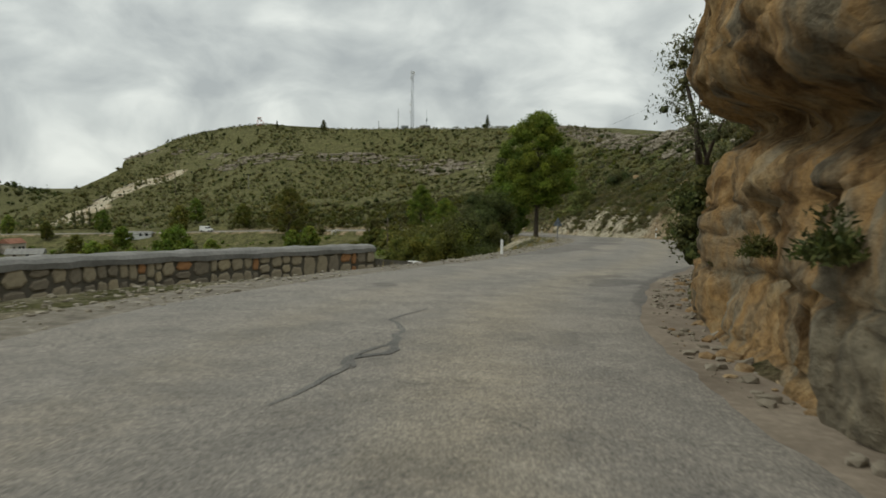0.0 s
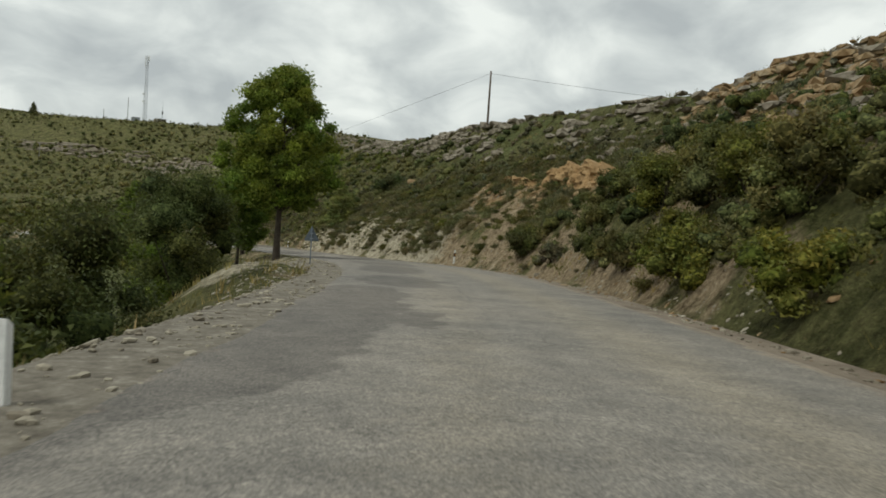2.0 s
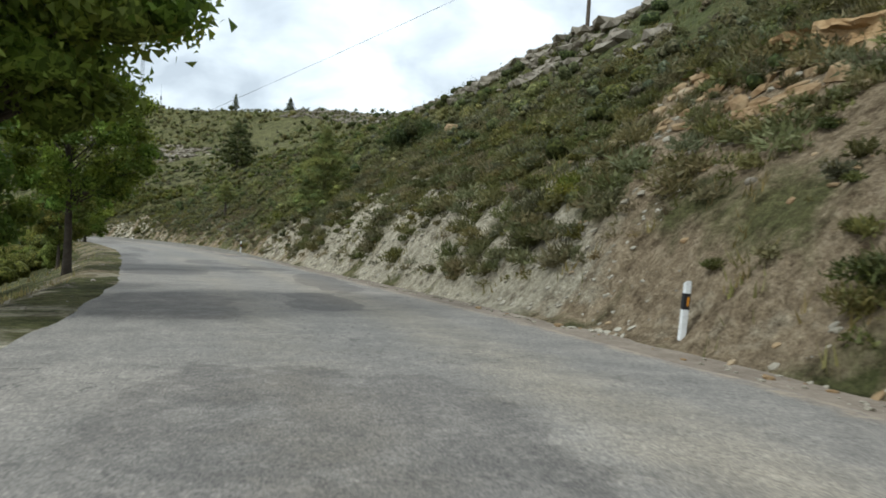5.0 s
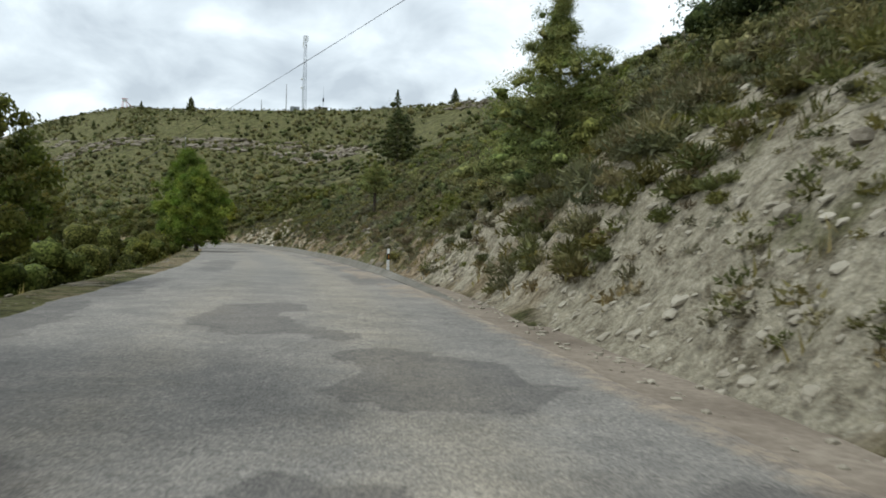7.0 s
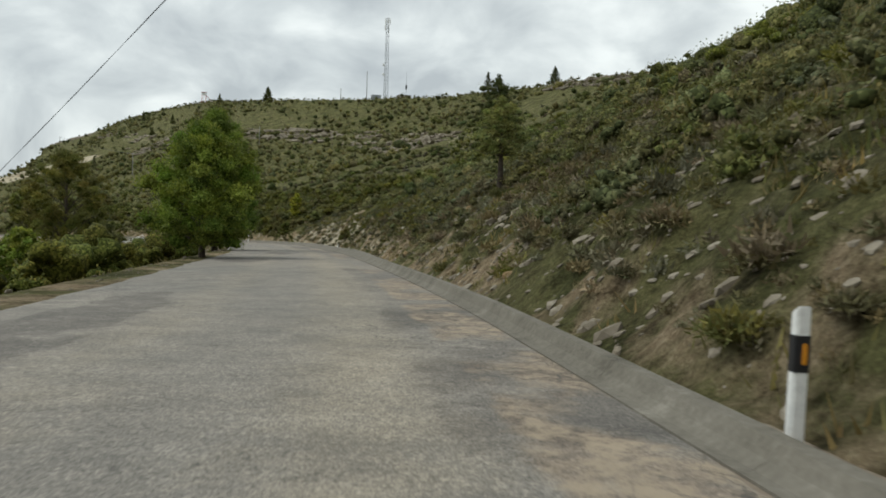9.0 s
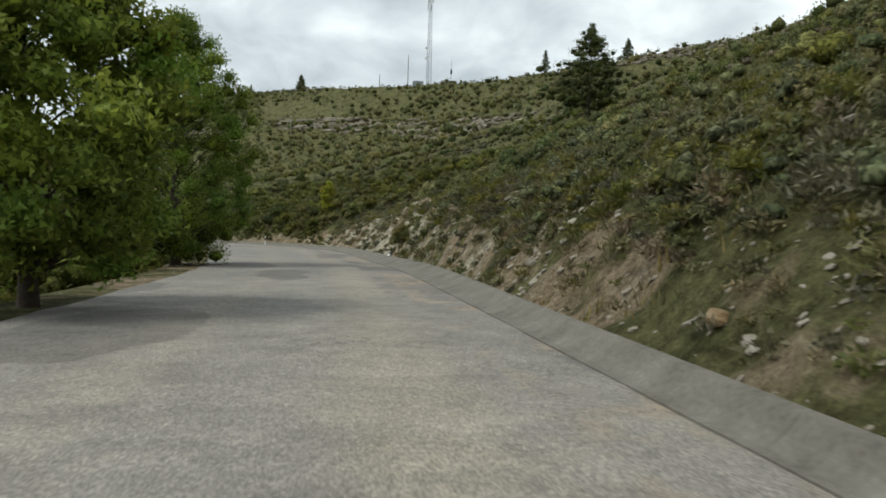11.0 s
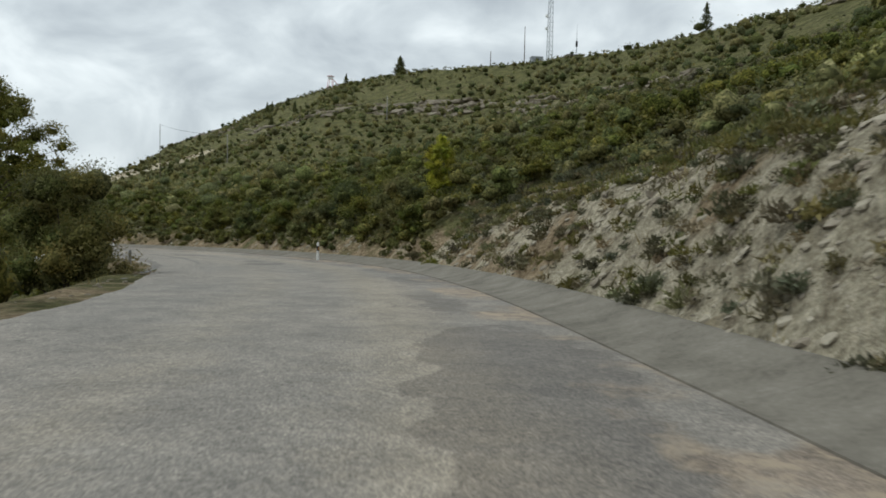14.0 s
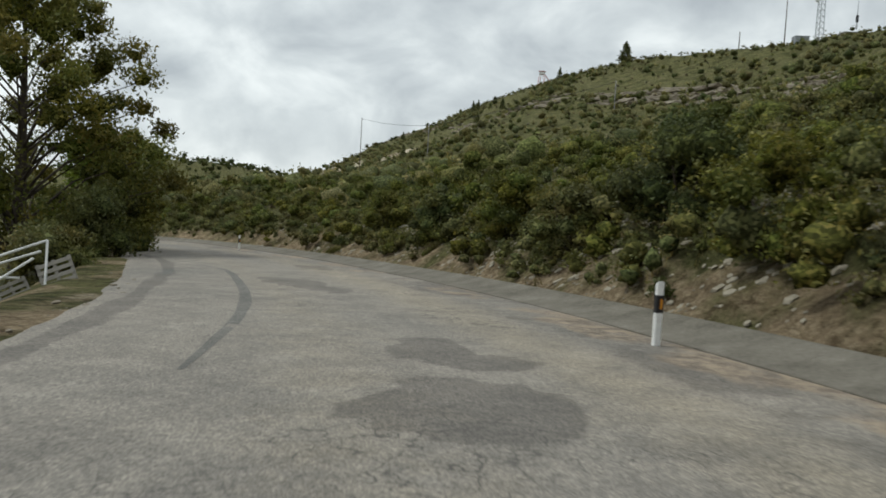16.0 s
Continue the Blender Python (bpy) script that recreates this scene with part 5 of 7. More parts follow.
grass_stuff("bank_grass", "thin dry grass on the cut bank", 51, 24000, (-40, 40), (16, 262), lambda x, y, d, e, i, b, dr: (d > 0) & (e > 1.0) & (e < 14) & (value_noise(x, y, 4, 61, 3) > -0.05), 0.28, M_GRASS)
grass_stuff("verge_grass", "tufts of dry grass along the verge", 52, 11000, (-40, 16), (24, 250), lambda x, y, d, e, i, b, dr: (d < 0) & (e > 1.2) & (e < 9) & (value_noise(x, y, 4, 62, 3) > -0.2), 0.32, M_GRASS)
M_HERB = leafy("green_grass", (0.060, 0.066, 0.018), (0.115, 0.118, 0.034), (0.20, 0.185, 0.07), 0.3)
grass_stuff("slope_grass", "green grass between the bushes of the slope", 53, 20000, (0, 45), (50, 215), lambda x, y, d, e, i, b, dr: (d > 0) & ~b & (e > 2.8) & (e < 26), 0.30, M_HERB)


# ---- loose stones ----
def stone_field(name, label, mat, seed, n, xr, yr, keep, lo, hi, flat=0.5):
    rng = np.random.default_rng(seed)
    x, y = scatter_points(rng, n, xr, yr, keep, 0.0)
    s = lo + (hi - lo) * rng.uniform(size=len(x)) ** 2.4
    size = np.stack([s * rng.uniform(0.8, 1.5, len(x)), s * rng.uniform(0.6, 1.0, len(x)), s * flat * rng.uniform(0.6, 1.2, len(x))], 1)
    return rocks_stuff(name, label, mat, seed + 1, x, y, size, rng.uniform(0, 6.283, len(x)))


M_MARL = grainy("pale_marl_stone", [(0.3, (0.18, 0.155, 0.112)), (0.5, (0.295, 0.264, 0.204)), (0.7, (0.41, 0.375, 0.30))], 0.9, 6, 0.95, 0.03)
stone_field("bank_rubble", "pale rubble and stones on the cut bank", M_MARL, 71, 150000, (-42, 32), (80, 262), lambda x, y, d, e, i, b, dr: (d > 0) & (e > 0.95) & (e < 6.5) & ((ROAD[i, 1] < 122) | (ROAD[i, 1] > 178) | ((ROAD[i, 1] > 163) & (e < 3.8))) & (value_noise(x, y, 6, 63, 3) > -0.35), 0.022, 0.115)
stone_field("bank_rocks", "pale angular limestone rocks bedded in the brown bank", M_ROCK, 89, 3600, (4, 24), (116, 172), lambda x, y, d, e, i, b, dr: (d > 0) & (e > 0.75) & (e < 4.5) & (value_noise(x, y, 4, 99, 2) > -0.1), 0.035, 0.15, 0.7)
stone_field("foot_rubble", "pale rubble washed down to the foot of the cut", M_MARL, 85, 42000, (2, 34), (40, 122), lambda x, y, d, e, i, b, dr: (d > 0) & (e > 0.12) & (e < 1.9) & (value_noise(x, y, 2.5, 69, 2) > -0.25), 0.014, 0.075)
stone_field("edge_rubble", "broken stone along the foot of the rock", M_ROCK, 87, 14000, (1.5, 14), (0, 42), lambda x, y, d, e, i, b, dr: (d > 0) & (e > 0.1) & (e < 1.7) & (value_noise(x, y, 2.0, 70, 2) > -0.3), 0.014, 0.085)
stone_field("ochre_rubble", "ochre rubble at the foot of the cut", M_CLIFF, 73, 5200, (2, 34), (2, 84), lambda x, y, d, e, i, b, dr: (d > 0) & (e > 0.15) & (e < 10) & ~b, 0.016, 0.11)
stone_field("ochre_ledges", "broken ochre ledges in the upper cut", M_CLIFF, 81, 7000, (14, 34), (46, 86), lambda x, y, d, e, i, b, dr: (d > 0) & (e > 4.8) & (e < 7.6) & (value_noise(x, y, 7, 68, 2) > -0.1), 0.05, 0.30, 0.7)
stone_field("brown_rubble", "brown broken stones below the scrub", M_ROCK, 83, 18000, (-4, 24), (116, 215), lambda x, y, d, e, i, b, dr: (d > 0) & (e > 0.95) & (e < 6.5), 0.022, 0.105)
stone_field("verge_gravel", "coarse grey gravel strewn over the verge", M_MARL, 91, 26000, (-14, 14), (5, 76), lambda x, y, d, e, i, b, dr: (d < 0) & (e > -0.15) & (e < 3.6) & (value_noise(x, y, 1.6, 73, 3) > -0.25), 0.014, 0.075)
stone_field("verge_stones", "small pale stones strewn over the verge", M_ROCK, 75, 22000, (-30, 16), (6, 250), lambda x, y, d, e, i, b, dr: (d < 0) & (e > 0.1) & (e < 3.4), 0.016, 0.085)
rng0 = np.random.default_rng(77)
lx, ly = scatter_points(rng0, 17000, (20, 60), (44, 330), lambda x, y, d, e, i, b, dr: (dr < 5.5) & (value_noise(x, y, 8, 64, 3) > -0.35))
lj = nearest(RIM, lx, ly)
ls = (0.20 + 0.8 * rng0.uniform(size=len(lx)) ** 2) * np.interp(ly, [60, 130], [0.62, 1.0])
rocks_stuff("crest_ledges", "layered grey limestone ledges along the crest", M_ROCK, 78, lx, ly, np.stack([ls * 1.5, ls * 0.8, ls * 0.38], 1), np.arctan2(RIM_TAN[lj, 1], RIM_TAN[lj, 0]) + rng0.normal(size=len(lx)) * 0.2, 0.4)
lx, ly = scatter_points(rng0, 34000, (-260, 40), (300, 640), lambda x, y, d, e, i, b, dr: ~b & (np.abs(dr - 36 - 9 * value_noise(x, y, 50, 65, 2)) < 6.5) & (value_noise(x, y, 22, 66, 2) > -0.25))
lj = nearest(RIM, lx, ly)
ls = 0.4 + 1.1 * rng0.uniform(size=len(lx)) ** 2
rocks_stuff("hill_ledges", "pale broken rock band across the far hillside", M_ROCK, 79, lx, ly, np.stack([ls * 3.0, ls * 0.8, ls * 0.36], 1), np.arctan2(RIM_TAN[lj, 1], RIM_TAN[lj, 0]) + rng0.normal(size=len(lx)) * 0.2, 0.35)

# ---- trees and large shrubs that stand alone ----
tree("roadside_tree", "tall dense green broadleaf tree with a bare straight trunk", "tree", 10.65, 82.3, 12.9, 8.0, 4.1, M_LEAF, 11, 20000, 0.27, 0.2, clumps=80, gap=0.14)
tree("roadside_tree", "small leafy green tree beside the road's verge", "tree", 8.4, 87.5, 7.4, 4.6, 2.0, M_LEAF, 12, 8000, 0.24, 0.11, clumps=50)
tree("roadside_tree", "green broadleaf tree with a dark bare trunk on the verge", "tree", 9.65, 99.3, 8.9, 6.3, 3.3, M_LEAF, 13, 16000, 0.19, 0.14, clumps=70, gap=0.125)
tree("roadside_tree", "slim young forked tree behind the verge", "tree", 7.05, 114.3, 5.6, 3.4, 1.8, M_LEAF_B, 17, 4500, 0.2, 0.08, clumps=36)
tree("roadside_tree", "bright green low-branched tree at the road's edge", "tree", 2.2, 160.6, 6.7, 5.6, 0.9, M_LEAF, 14, 15000, 0.18, 0.14, clumps=60)
tree("roadside_tree", "leafy dark green tree leaning over the road's edge", "tree", -3.0, 180.0, 10.4, 6.9, 0.6, M_LEAF, 15, 38000, 0.13, 0.17, clumps=108, gap=0.122, core=0.52)
tree("roadside_tree", "tall loose-crowned dark green tree at the bend", "tree", -44.0, 240.5, 14.5, 14.0, 1.6, M_THICKET, 16, 24000, 0.26, 0.32, clumps=80, gap=0.10, core=0.45)
conifer("pine", "young pine with open yellow-green boughs on the bank", 21.7, 116.4, 6.0, 6.0, M_PINE, 21, 56000, 0.09, lo=0.14, blunt=0.1, slim=0.12, whorls=13, core=0.4, z0=ground_z(21.7, 116.4) - 1.0)
conifer("pine", "small rounded pine on the scrub slope", 16.7, 153.1, 3.7, 2.7, M_PINE, 22, 16000, 0.09, lo=0.42, blunt=0.6, core=0.4, slim=0.14)
conifer("pine", "dark full-grown pine on the hillside", 20.7, 236.2, 9.6, 9.4, M_DARK, 23, 12000, 0.26, blunt=0.6)
conifer("pine", "dark pine standing on the hill's crest", -62, 443.5, 6.0, 5.2, M_DARK, 24, 3500, 0.4)
for k, (px, py) in enumerate([(-133, 506), (-128, 520), (-137, 453), (-140, 436), (-100, 505), (24, 368), (40, 330), (-158, 566), (-164, 574), (-188, 548)]):
    conifer("pine", "small dark conifer on the hill's skyline", px, py, 4.4 + 0.5 * (k % 3), 3.4, M_DARK, 60 + k, 1400, 0.4, whorls=8)
for k in range(5):
    conifer("cypress", "slim dark cypress of a row below the hill", -117 - 3.2 * k, 282 + 1.2 * k, 7.5 - 0.4 * (k % 2), 1.7, M_DARK, 70 + k, 1500, 0.3, lo=0.05, whorls=10, blunt=0.7)
first_bowl = None
bowl = [(-36, 201), (-64, 266), (-84, 280), (-60, 178), (-68, 190), (-75, 196), (-32.5, 207), (-88, 214), (-58, 206), (-72, 226), (-104, 230), (-40, 122), (-52, 138), (-110, 200), (-48, 112), (-96, 244), (-128, 262), (-112, 268), (-138, 236), (-84, 262), (-150, 280)]
for k, (px, py) in enumerate(bowl):
    if k < 3:
        ob = tree("field_tree", "rounded green tree standing in the hollow", "tree", px, py, 6.5 + k, 5.5 + 0.5 * k, 0.9, M_LEAF if k != 1 else M_LEAF_B, 80 + k, 2000, 0.52, 0.15, clumps=44)
        first_bowl = (first_bowl or []) + [ob]
    else:
        c = copy_thing(first_bowl[k % 3], pose(px, py, ground_z(px, py) - 0.15, 0, 0, 57 * k))
        c.scale = [0.8 + 0.12 * (k % 4)] * 3


def bush(label, x, y, r, hgt, mat, seed, leaves=2600, size=0.11, droop=0.0, name="bush", slim=0.34, z=None, core=0.56):
    """A bush: forked stems under crowded leaf clumps."""
    rng = np.random.default_rng(seed)
    root = empty(name, x, y, (ground_z(x, y) if z is None else z) - 0.12)
    tagged(root, label, "bush")
    n = int(24 * max(1.0, hgt / r / 1.4))
    u = rng.uniform(0.08, 0.92, n); a = np.arange(n) * 2.399
    w = r * np.sqrt(np.clip(1 - (1.7 * (u - 0.38)) ** 2, 0.06, 1)) * rng.uniform(0.25, 0.85, n)
    c = np.stack([w * np.cos(a), w * np.sin(a), u * hgt * 0.9], 1)
    part("foliage", foliage("foliage", rng, c, r * rng.uniform(0.22, 0.38, n), int(1.5 * leaves / n), 0.74 * size, mat, tones(rng, n, 0.68, 1.32), slim, droop, core, 0.95, 0.35, True, True), root)
    for k in range(4):
        e = c[int(rng.integers(0, n))]
        part("stem", tubes("stem", [([(0.1 * k - 0.15, 0.06 * k, 0), tuple(0.5 * e + (0, 0, 0.1)), tuple(e)], [0.045, 0.035, 0.012])], M_BARK, 5), root)
    return root


bush("broad dark juniper bush on the grassy slope", 27.3, 115.2, 2.4, 2.9, M_DARK, 31, 10000, 0.14, z=ground_z(27.3, 115.2) - 1.2)
bush("large dark green bush on the stony verge", 1.4, 48.5, 2.9, 4.2, M_DARK, 32, 15000, 0.12)
bush("tall dark green bush behind the heap of spoil", 4.2, 62.8, 2.7, 6.2, M_DARK, 47, 16000, 0.13)
bush("wild rose thicket with pale hips below the verge", 0.6, 37.0, 2.3, 2.8, M_THICKET, 33, 8000, 0.13)
bush("clump of rank olive grass and brambles below the verge", -0.5, 31.6, 1.25, 1.9, M_LEAF_B, 34, 6000, 0.13, slim=0.12)
bush("dark green bush below the verge", -1.2, 43.0, 2.4, 4.0, M_THICKET, 35, 8000, 0.14)
bush("tall bright green bush behind the verge", 3.6, 70.0, 2.6, 4.6, M_LEAF, 39, 8000, 0.17)
bush("feathery olive bush at the road's edge", -16.0, 211.8, 2.4, 5.4, M_OLIVE, 36, 18000, 0.13, slim=0.2)
bush("yellowing bush at the road's edge", -18.6, 214.6, 1.2, 1.8, M_LEAF_B, 40, 4000, 0.09)
bush("tall yellow-green bush standing out of the thicket", -7.4, 232.6, 1.0, 4.4, M_YELLOW, 37, 4500, 0.12)
bush("dark bush crowding under the tree at the bend", -37.5, 238.6, 2.2, 3.4, M_DARK, 43, 5000, 0.17)
bush("dark bush crowding under the tree at the bend", -42.0, 244.2, 2.3, 3.6, M_DARK, 44, 5000, 0.17)
bush("dark bush crowding under the tree at the bend", -33.5, 233.5, 1.9, 2.6, M_OLIVE, 45, 4000, 0.15)
bush("yellow-green broom on the cut bank", 19.75, 125.4, 1.0, 1.2, M_LEAF_B, 49, 5000, 0.07, slim=0.12, core=0.3)
bush("dense dark bush below the ochre rock", 22.2, 67.1, 1.35, 1.9, M_DARK, 48, 5000, 0.12)
bush("dark green bush growing out of the pale bank", 5.7, 190.3, 1.0, 1.5, M_OLIVE, 38, 6000, 0.075, z=ground_z(5.7, 190.3) - 0.75)
bush("tall dark feathery bush leaning out from the cut", 12.7, 27.2, 1.75, 7.0 - ground_z(12.7, 27.2), M_DARK, 46, 13000, 0.12, slim=0.14)
bush("loose grey-leaved bush overhanging the rock", 5.75, 16.9, 1.25, 3.3, M_FEATHER, 41, 2600, 0.12, slim=0.22, z=2.1, core=0.22)
for k, (yy, ee, r, hgt, mat, what) in enumerate([
        (19, 2.4, 1.4, 2.6, M_DARK, "tall dark evergreen bush on the cut"), (20.5, 4.2, 1.6, 3.0, M_OLIVE, "tall olive bush on the cut"), (22.5, 2.5, 1.5, 2.6, M_OLIVE, "dense olive bush on the cut"),
        (24.5, 4.5, 1.8, 3.2, M_DARK, "tall dark evergreen bush on the cut"), (26.5, 2.7, 1.4, 2.4, M_DARK, "dark evergreen bush above the road"), (29, 3.6, 1.7, 2.8, M_OLIVE, "tall olive bush on the cut"),
        (31.5, 2.5, 1.2, 2.0, M_THICKET, "green bush behind the guide post"), (33.5, 3.8, 1.7, 2.8, M_DARK, "tall dark evergreen bush on the cut"), (36.5, 2.6, 1.3, 2.0, M_OLIVE, "dense olive bush on the cut"),
        (38.5, 5.0, 1.8, 3.4, M_DARK, "tall dark evergreen bush on the cut"), (41, 2.4, 1.3, 1.6, M_LEAF_B, "yellowing bush above the road"), (43.5, 3.8, 1.6, 2.4, M_OLIVE, "dense olive bush on the cut"),
        (46.5, 2.2, 1.4, 1.7, M_THICKET, "green bush above the road"), (49, 2.7, 1.4, 1.8, M_THICKET, "green bush above the road"), (51, 4.8, 1.4, 2.1, M_OLIVE, "dense olive bush on the cut"),
        (53.5, 2.4, 1.3, 1.5, M_OLIVE, "low olive bush above the road"), (57, 2.6, 1.1, 1.4, M_DARK, "low dark evergreen bush above the road"), (60, 3.4, 1.2, 1.3, M_OLIVE, "low olive bush above the road"), (63.5, 2.4, 0.9, 1.0, M_HEATH, "low grey bush above the road"),
        (47.6, 4.4, 1.6, 2.5, M_THICKET, "leafy green bush on the cut"), (50.2, 4.2, 1.6, 2.4, M_OLIVE, "dense olive bush on the cut"), (52.6, 5.2, 1.5, 2.3, M_THICKET, "leafy green bush on the cut"), (55.4, 4.4, 1.6, 2.2, M_THICKET, "leafy green bush on the cut"),
        (58.4, 5.0, 1.4, 2.0, M_OLIVE, "dense olive bush on the cut"), (61.8, 5.2, 1.3, 1.8, M_DARK, "dark evergreen bush above the road"), (55.0, 6.6, 1.2, 1.8, M_DARK, "dark evergreen bush above the road")]):
    i = int(np.argmin(np.abs(ROAD[:, 1] - yy)))
    p = ROAD[i, :2] + R_RIGHT[i] * (ROAD[i, 3] + max(1.5, ee - 0.9))
    bush(what, float(p[0]), float(p[1]), r, hgt, mat, 400 + k, int(1500 * r * r), 0.125)

for k, (yy, ee, r, hgt, mat, what) in enumerate([
        (220.5, 2.6, 1.2, 1.9, M_THICKET, "green bush at the thicket's edge"), (223.5, 3.2, 1.6, 2.6, M_OLIVE, "tall olive bush at the thicket's edge"), (226.0, 2.4, 1.4, 2.2, M_THICKET, "green bush behind the guide post"),
        (229.0, 3.4, 1.7, 2.9, M_DARK, "tall dark bush in the thicket"), (231.5, 2.3, 1.3, 2.2, M_OLIVE, "tall olive bush at the thicket's edge"), (234.5, 3.0, 1.5, 2.6, M_THICKET, "green bush at the thicket's edge"),
        (238.5, 2.6, 1.3, 2.2, M_DARK, "tall dark bush in the thicket"), (243.0, 2.8, 1.3, 2.2, M_THICKET, "green bush at the thicket's edge")]):
    i = int(np.argmin(np.abs(ROAD[:, 1] - yy)))
    p = ROAD[i, :2] + R_RIGHT[i] * (ROAD[i, 3] + ee)
    bush(what, float(p[0]), float(p[1]), r, hgt, mat, 440 + k, int(1500 * r * r), 0.125)

# shrubs of the banks, which can be told apart
SHRUBS = []
for k, (mat, what, sp, n, s, slim) in enumerate([
        (M_HEATH, "low grey heath shrub on the cut bank", (1, 1, 0.75), 560, 0.15, 0.16), (M_HEATH, "low grey heath shrub on the cut bank", (1, 0.8, 0.9), 560, 0.15, 0.16),
        (M_OLIVE, "small olive-green shrub on the bank", (1, 1, 0.9), 620, 0.13, 0.3), (M_OLIVE, "small olive-green shrub on the bank", (0.9, 1.1, 0.8), 620, 0.13, 0.3),
        (M_DARK, "small dark evergreen shrub on the bank", (1, 1, 1.1), 620, 0.12, 0.3), (M_LEAF_B, "yellow-green broom on the bank", (0.9, 0.9, 1.2), 620, 0.15, 0.12)]):
    SHRUBS.append((shrub_mesh("shrub", 200 + k, 900, 1.12 * s, mat, sp, 7, 0.0, slim), what))
rs = np.random.default_rng(9)
sx, sy = scatter_points(rs, 3600, (-42, 34), (44, 262), lambda x, y, d, e, i, b, dr: (d > 0) & (e > 1.1) & (e < 8.5) & (value_noise(x, y, 7, 67, 2) > -0.3))
order = rs.permutation(len(sx))[:285]
for k, q in enumerate(order):
    px, py = float(sx[q]), float(sy[q])
    kind = int(rs.choice(6, p=(0.28, 0.24, 0.16, 0.14, 0.08, 0.10)))
    r = float(rs.uniform(0.22, 0.62) * (1.0 if kind < 2 else 1.25))
    ob = new("shrub", SHRUBS[kind][0])
    ob.matrix_basis = Matrix.LocRotScale((px, py, ground_z(px, py) - 0.05), Euler((0, 0, float(rs.uniform(0, 6.28)))), (r, r, r))
    tagged(ob, SHRUBS[kind][1], "shrub", "shrubs on the cut bank")


# ---- the overhanging rock at the first bend ----
def rock_cliff():
    foot = catmull([(1.9, -12, 0, 0), (2.3, -4, 0, 0), (2.75, 3, 0, 0), (3.25, 7, 0, 0), (3.9, 10.5, 0, 0), (4.9, 14.2, 0, 0), (6.6, 16.6, 0, 0), (9.6, 17.6, 0, 0), (13, 17.0, 0, 0)], 0.15)[:, :2]
    t = np.gradient(foot, axis=0); t /= np.linalg.norm(t, axis=1, keepdims=True)
    out = np.stack([-t[:, 1], t[:, 0]], 1)
    foot = foot + out * 0.12
    n, rows = len(foot), 92
    s = np.arange(n) * 0.28
    reach = foot[:, 1]
    top = np.interp(reach, [-12, 8.0, 10.5, 13.0, 15.5, 17.6], [8.6, 7.8, 6.6, 3.6, 2.9, 2.6])
    verts, faces = [], []
    notch = np.interp(reach, [2, 5, 9, 13], [1.95, 2.15, 2.65, 3.05])
    for a in range(n):
        zr = float(beside_road(np.array([foot[a, 0]]), np.array([foot[a, 1]]))[1][0])
        hn = notch[a]
        for b in range(rows + 8):
            u = min(b / rows, 1.0)
            h = -0.5 + (top[a] + 0.5) * u
            back = -0.10 * h - 0.62 * math.exp(-((h - hn) / 0.34) ** 2)
            if h > hn:
                back += 0.42 * smooth01((h - hn) / 0.4) - 0.25 * smooth01((h - hn - 1.7) / 3.0)
            if b > rows:
                back -= (b - rows) * 0.75 + 0.15
                h += 0.1 * (b - rows)
            p = Vector((foot[a, 0], foot[a, 1], h))
            q = Vector((p.x, p.y, p.z * 0.45))
            seam = max(0.0, 1 - abs(noise.noise(Vector((p.x * 0.8, p.y * 0.8, p.z * 0.25)) + Vector((3, 9, 2)))) * 14)
            cell = noise.voronoi(Vector((p.x * 0.75, p.y * 0.75, p.z * 0.95)))[0]
            split_rock = max(0.0, 1 - (cell[1] - cell[0]) * 11)
            big = 0.30 * (noise.cell(q * 1.3) - 0.5) * 0.5 - 0.15 * split_rock + 0.14 * abs(noise.noise(p * 1.7)) + noise.noise(q * 0.45) * 0.26 + noise.noise(q * 1.1 + Vector((7, 3, 1))) * 0.18 + noise.noise(p * 2.4) * 0.11 + noise.noise(p * 5.5) * 0.06 + noise.noise(p * 13.0) * 0.03 - 0.16 * seam - 0.35 * max(0.0, noise.noise(p * 0.9 + Vector((11, 5, 8))) - 0.25)
            bed = 0.06 * (1 if ((h + 0.25 * noise.noise(p * 0.5)) / 0.85) % 1 > 0.12 else -0.7)
            o = back + (big + bed) * min(1.0, max(0.25, (h + 0.6) / 1.2))
            verts.append((foot[a, 0] + out[a, 0] * o, foot[a, 1] + out[a, 1] * o, zr + h))
    m = rows + 8
    split = int(rows * 0.42)
    for a in range(n - 1):
        for b in range(m - 1):
            faces.append((b >= split, (a * m + b, (a + 1) * m + b, (a + 1) * m + b + 1, a * m + b + 1)))
    root = empty("rock_outcrop", 3.2, 7.0, -0.4)
    tagged(root, "overhanging ochre limestone outcrop at the road's edge", "rock")
    shift = np.array(verts) - (3.2, 7.0, -0.4)
    for upper, name, label in ((False, "lower_face", "ochre and grey streaked rock face"), (True, "overhang", "bulging rock overhang above the face")):
        fs = np.array([f for u, f in faces if u == upper])
        used, back = np.unique(fs, return_inverse=True)
        part(name, from_arrays(name, shift[used], back.reshape(-1, 4), M_BEDROCK, True), root, label)
    return root


rock_cliff()
for k, (px, py, pz, r) in enumerate([(2.72, 5.42, 1.36, 0.5), (3.55, 8.6, 1.15, 0.36), (4.1, 11.2, 0.8, 0.3)]):
    ob = new("ivy", shrub_mesh("ivy", 300 + k, 900, 0.16, M_DARK, (0.7, 1, 1.2), 14, 0.8))
    ob.matrix_basis = Matrix.LocRotScale((px, py, pz - 0.5), Euler((0, 0, k)), (r, r, r))
    tagged(ob, "dark green plant growing from the rock face", "plant")


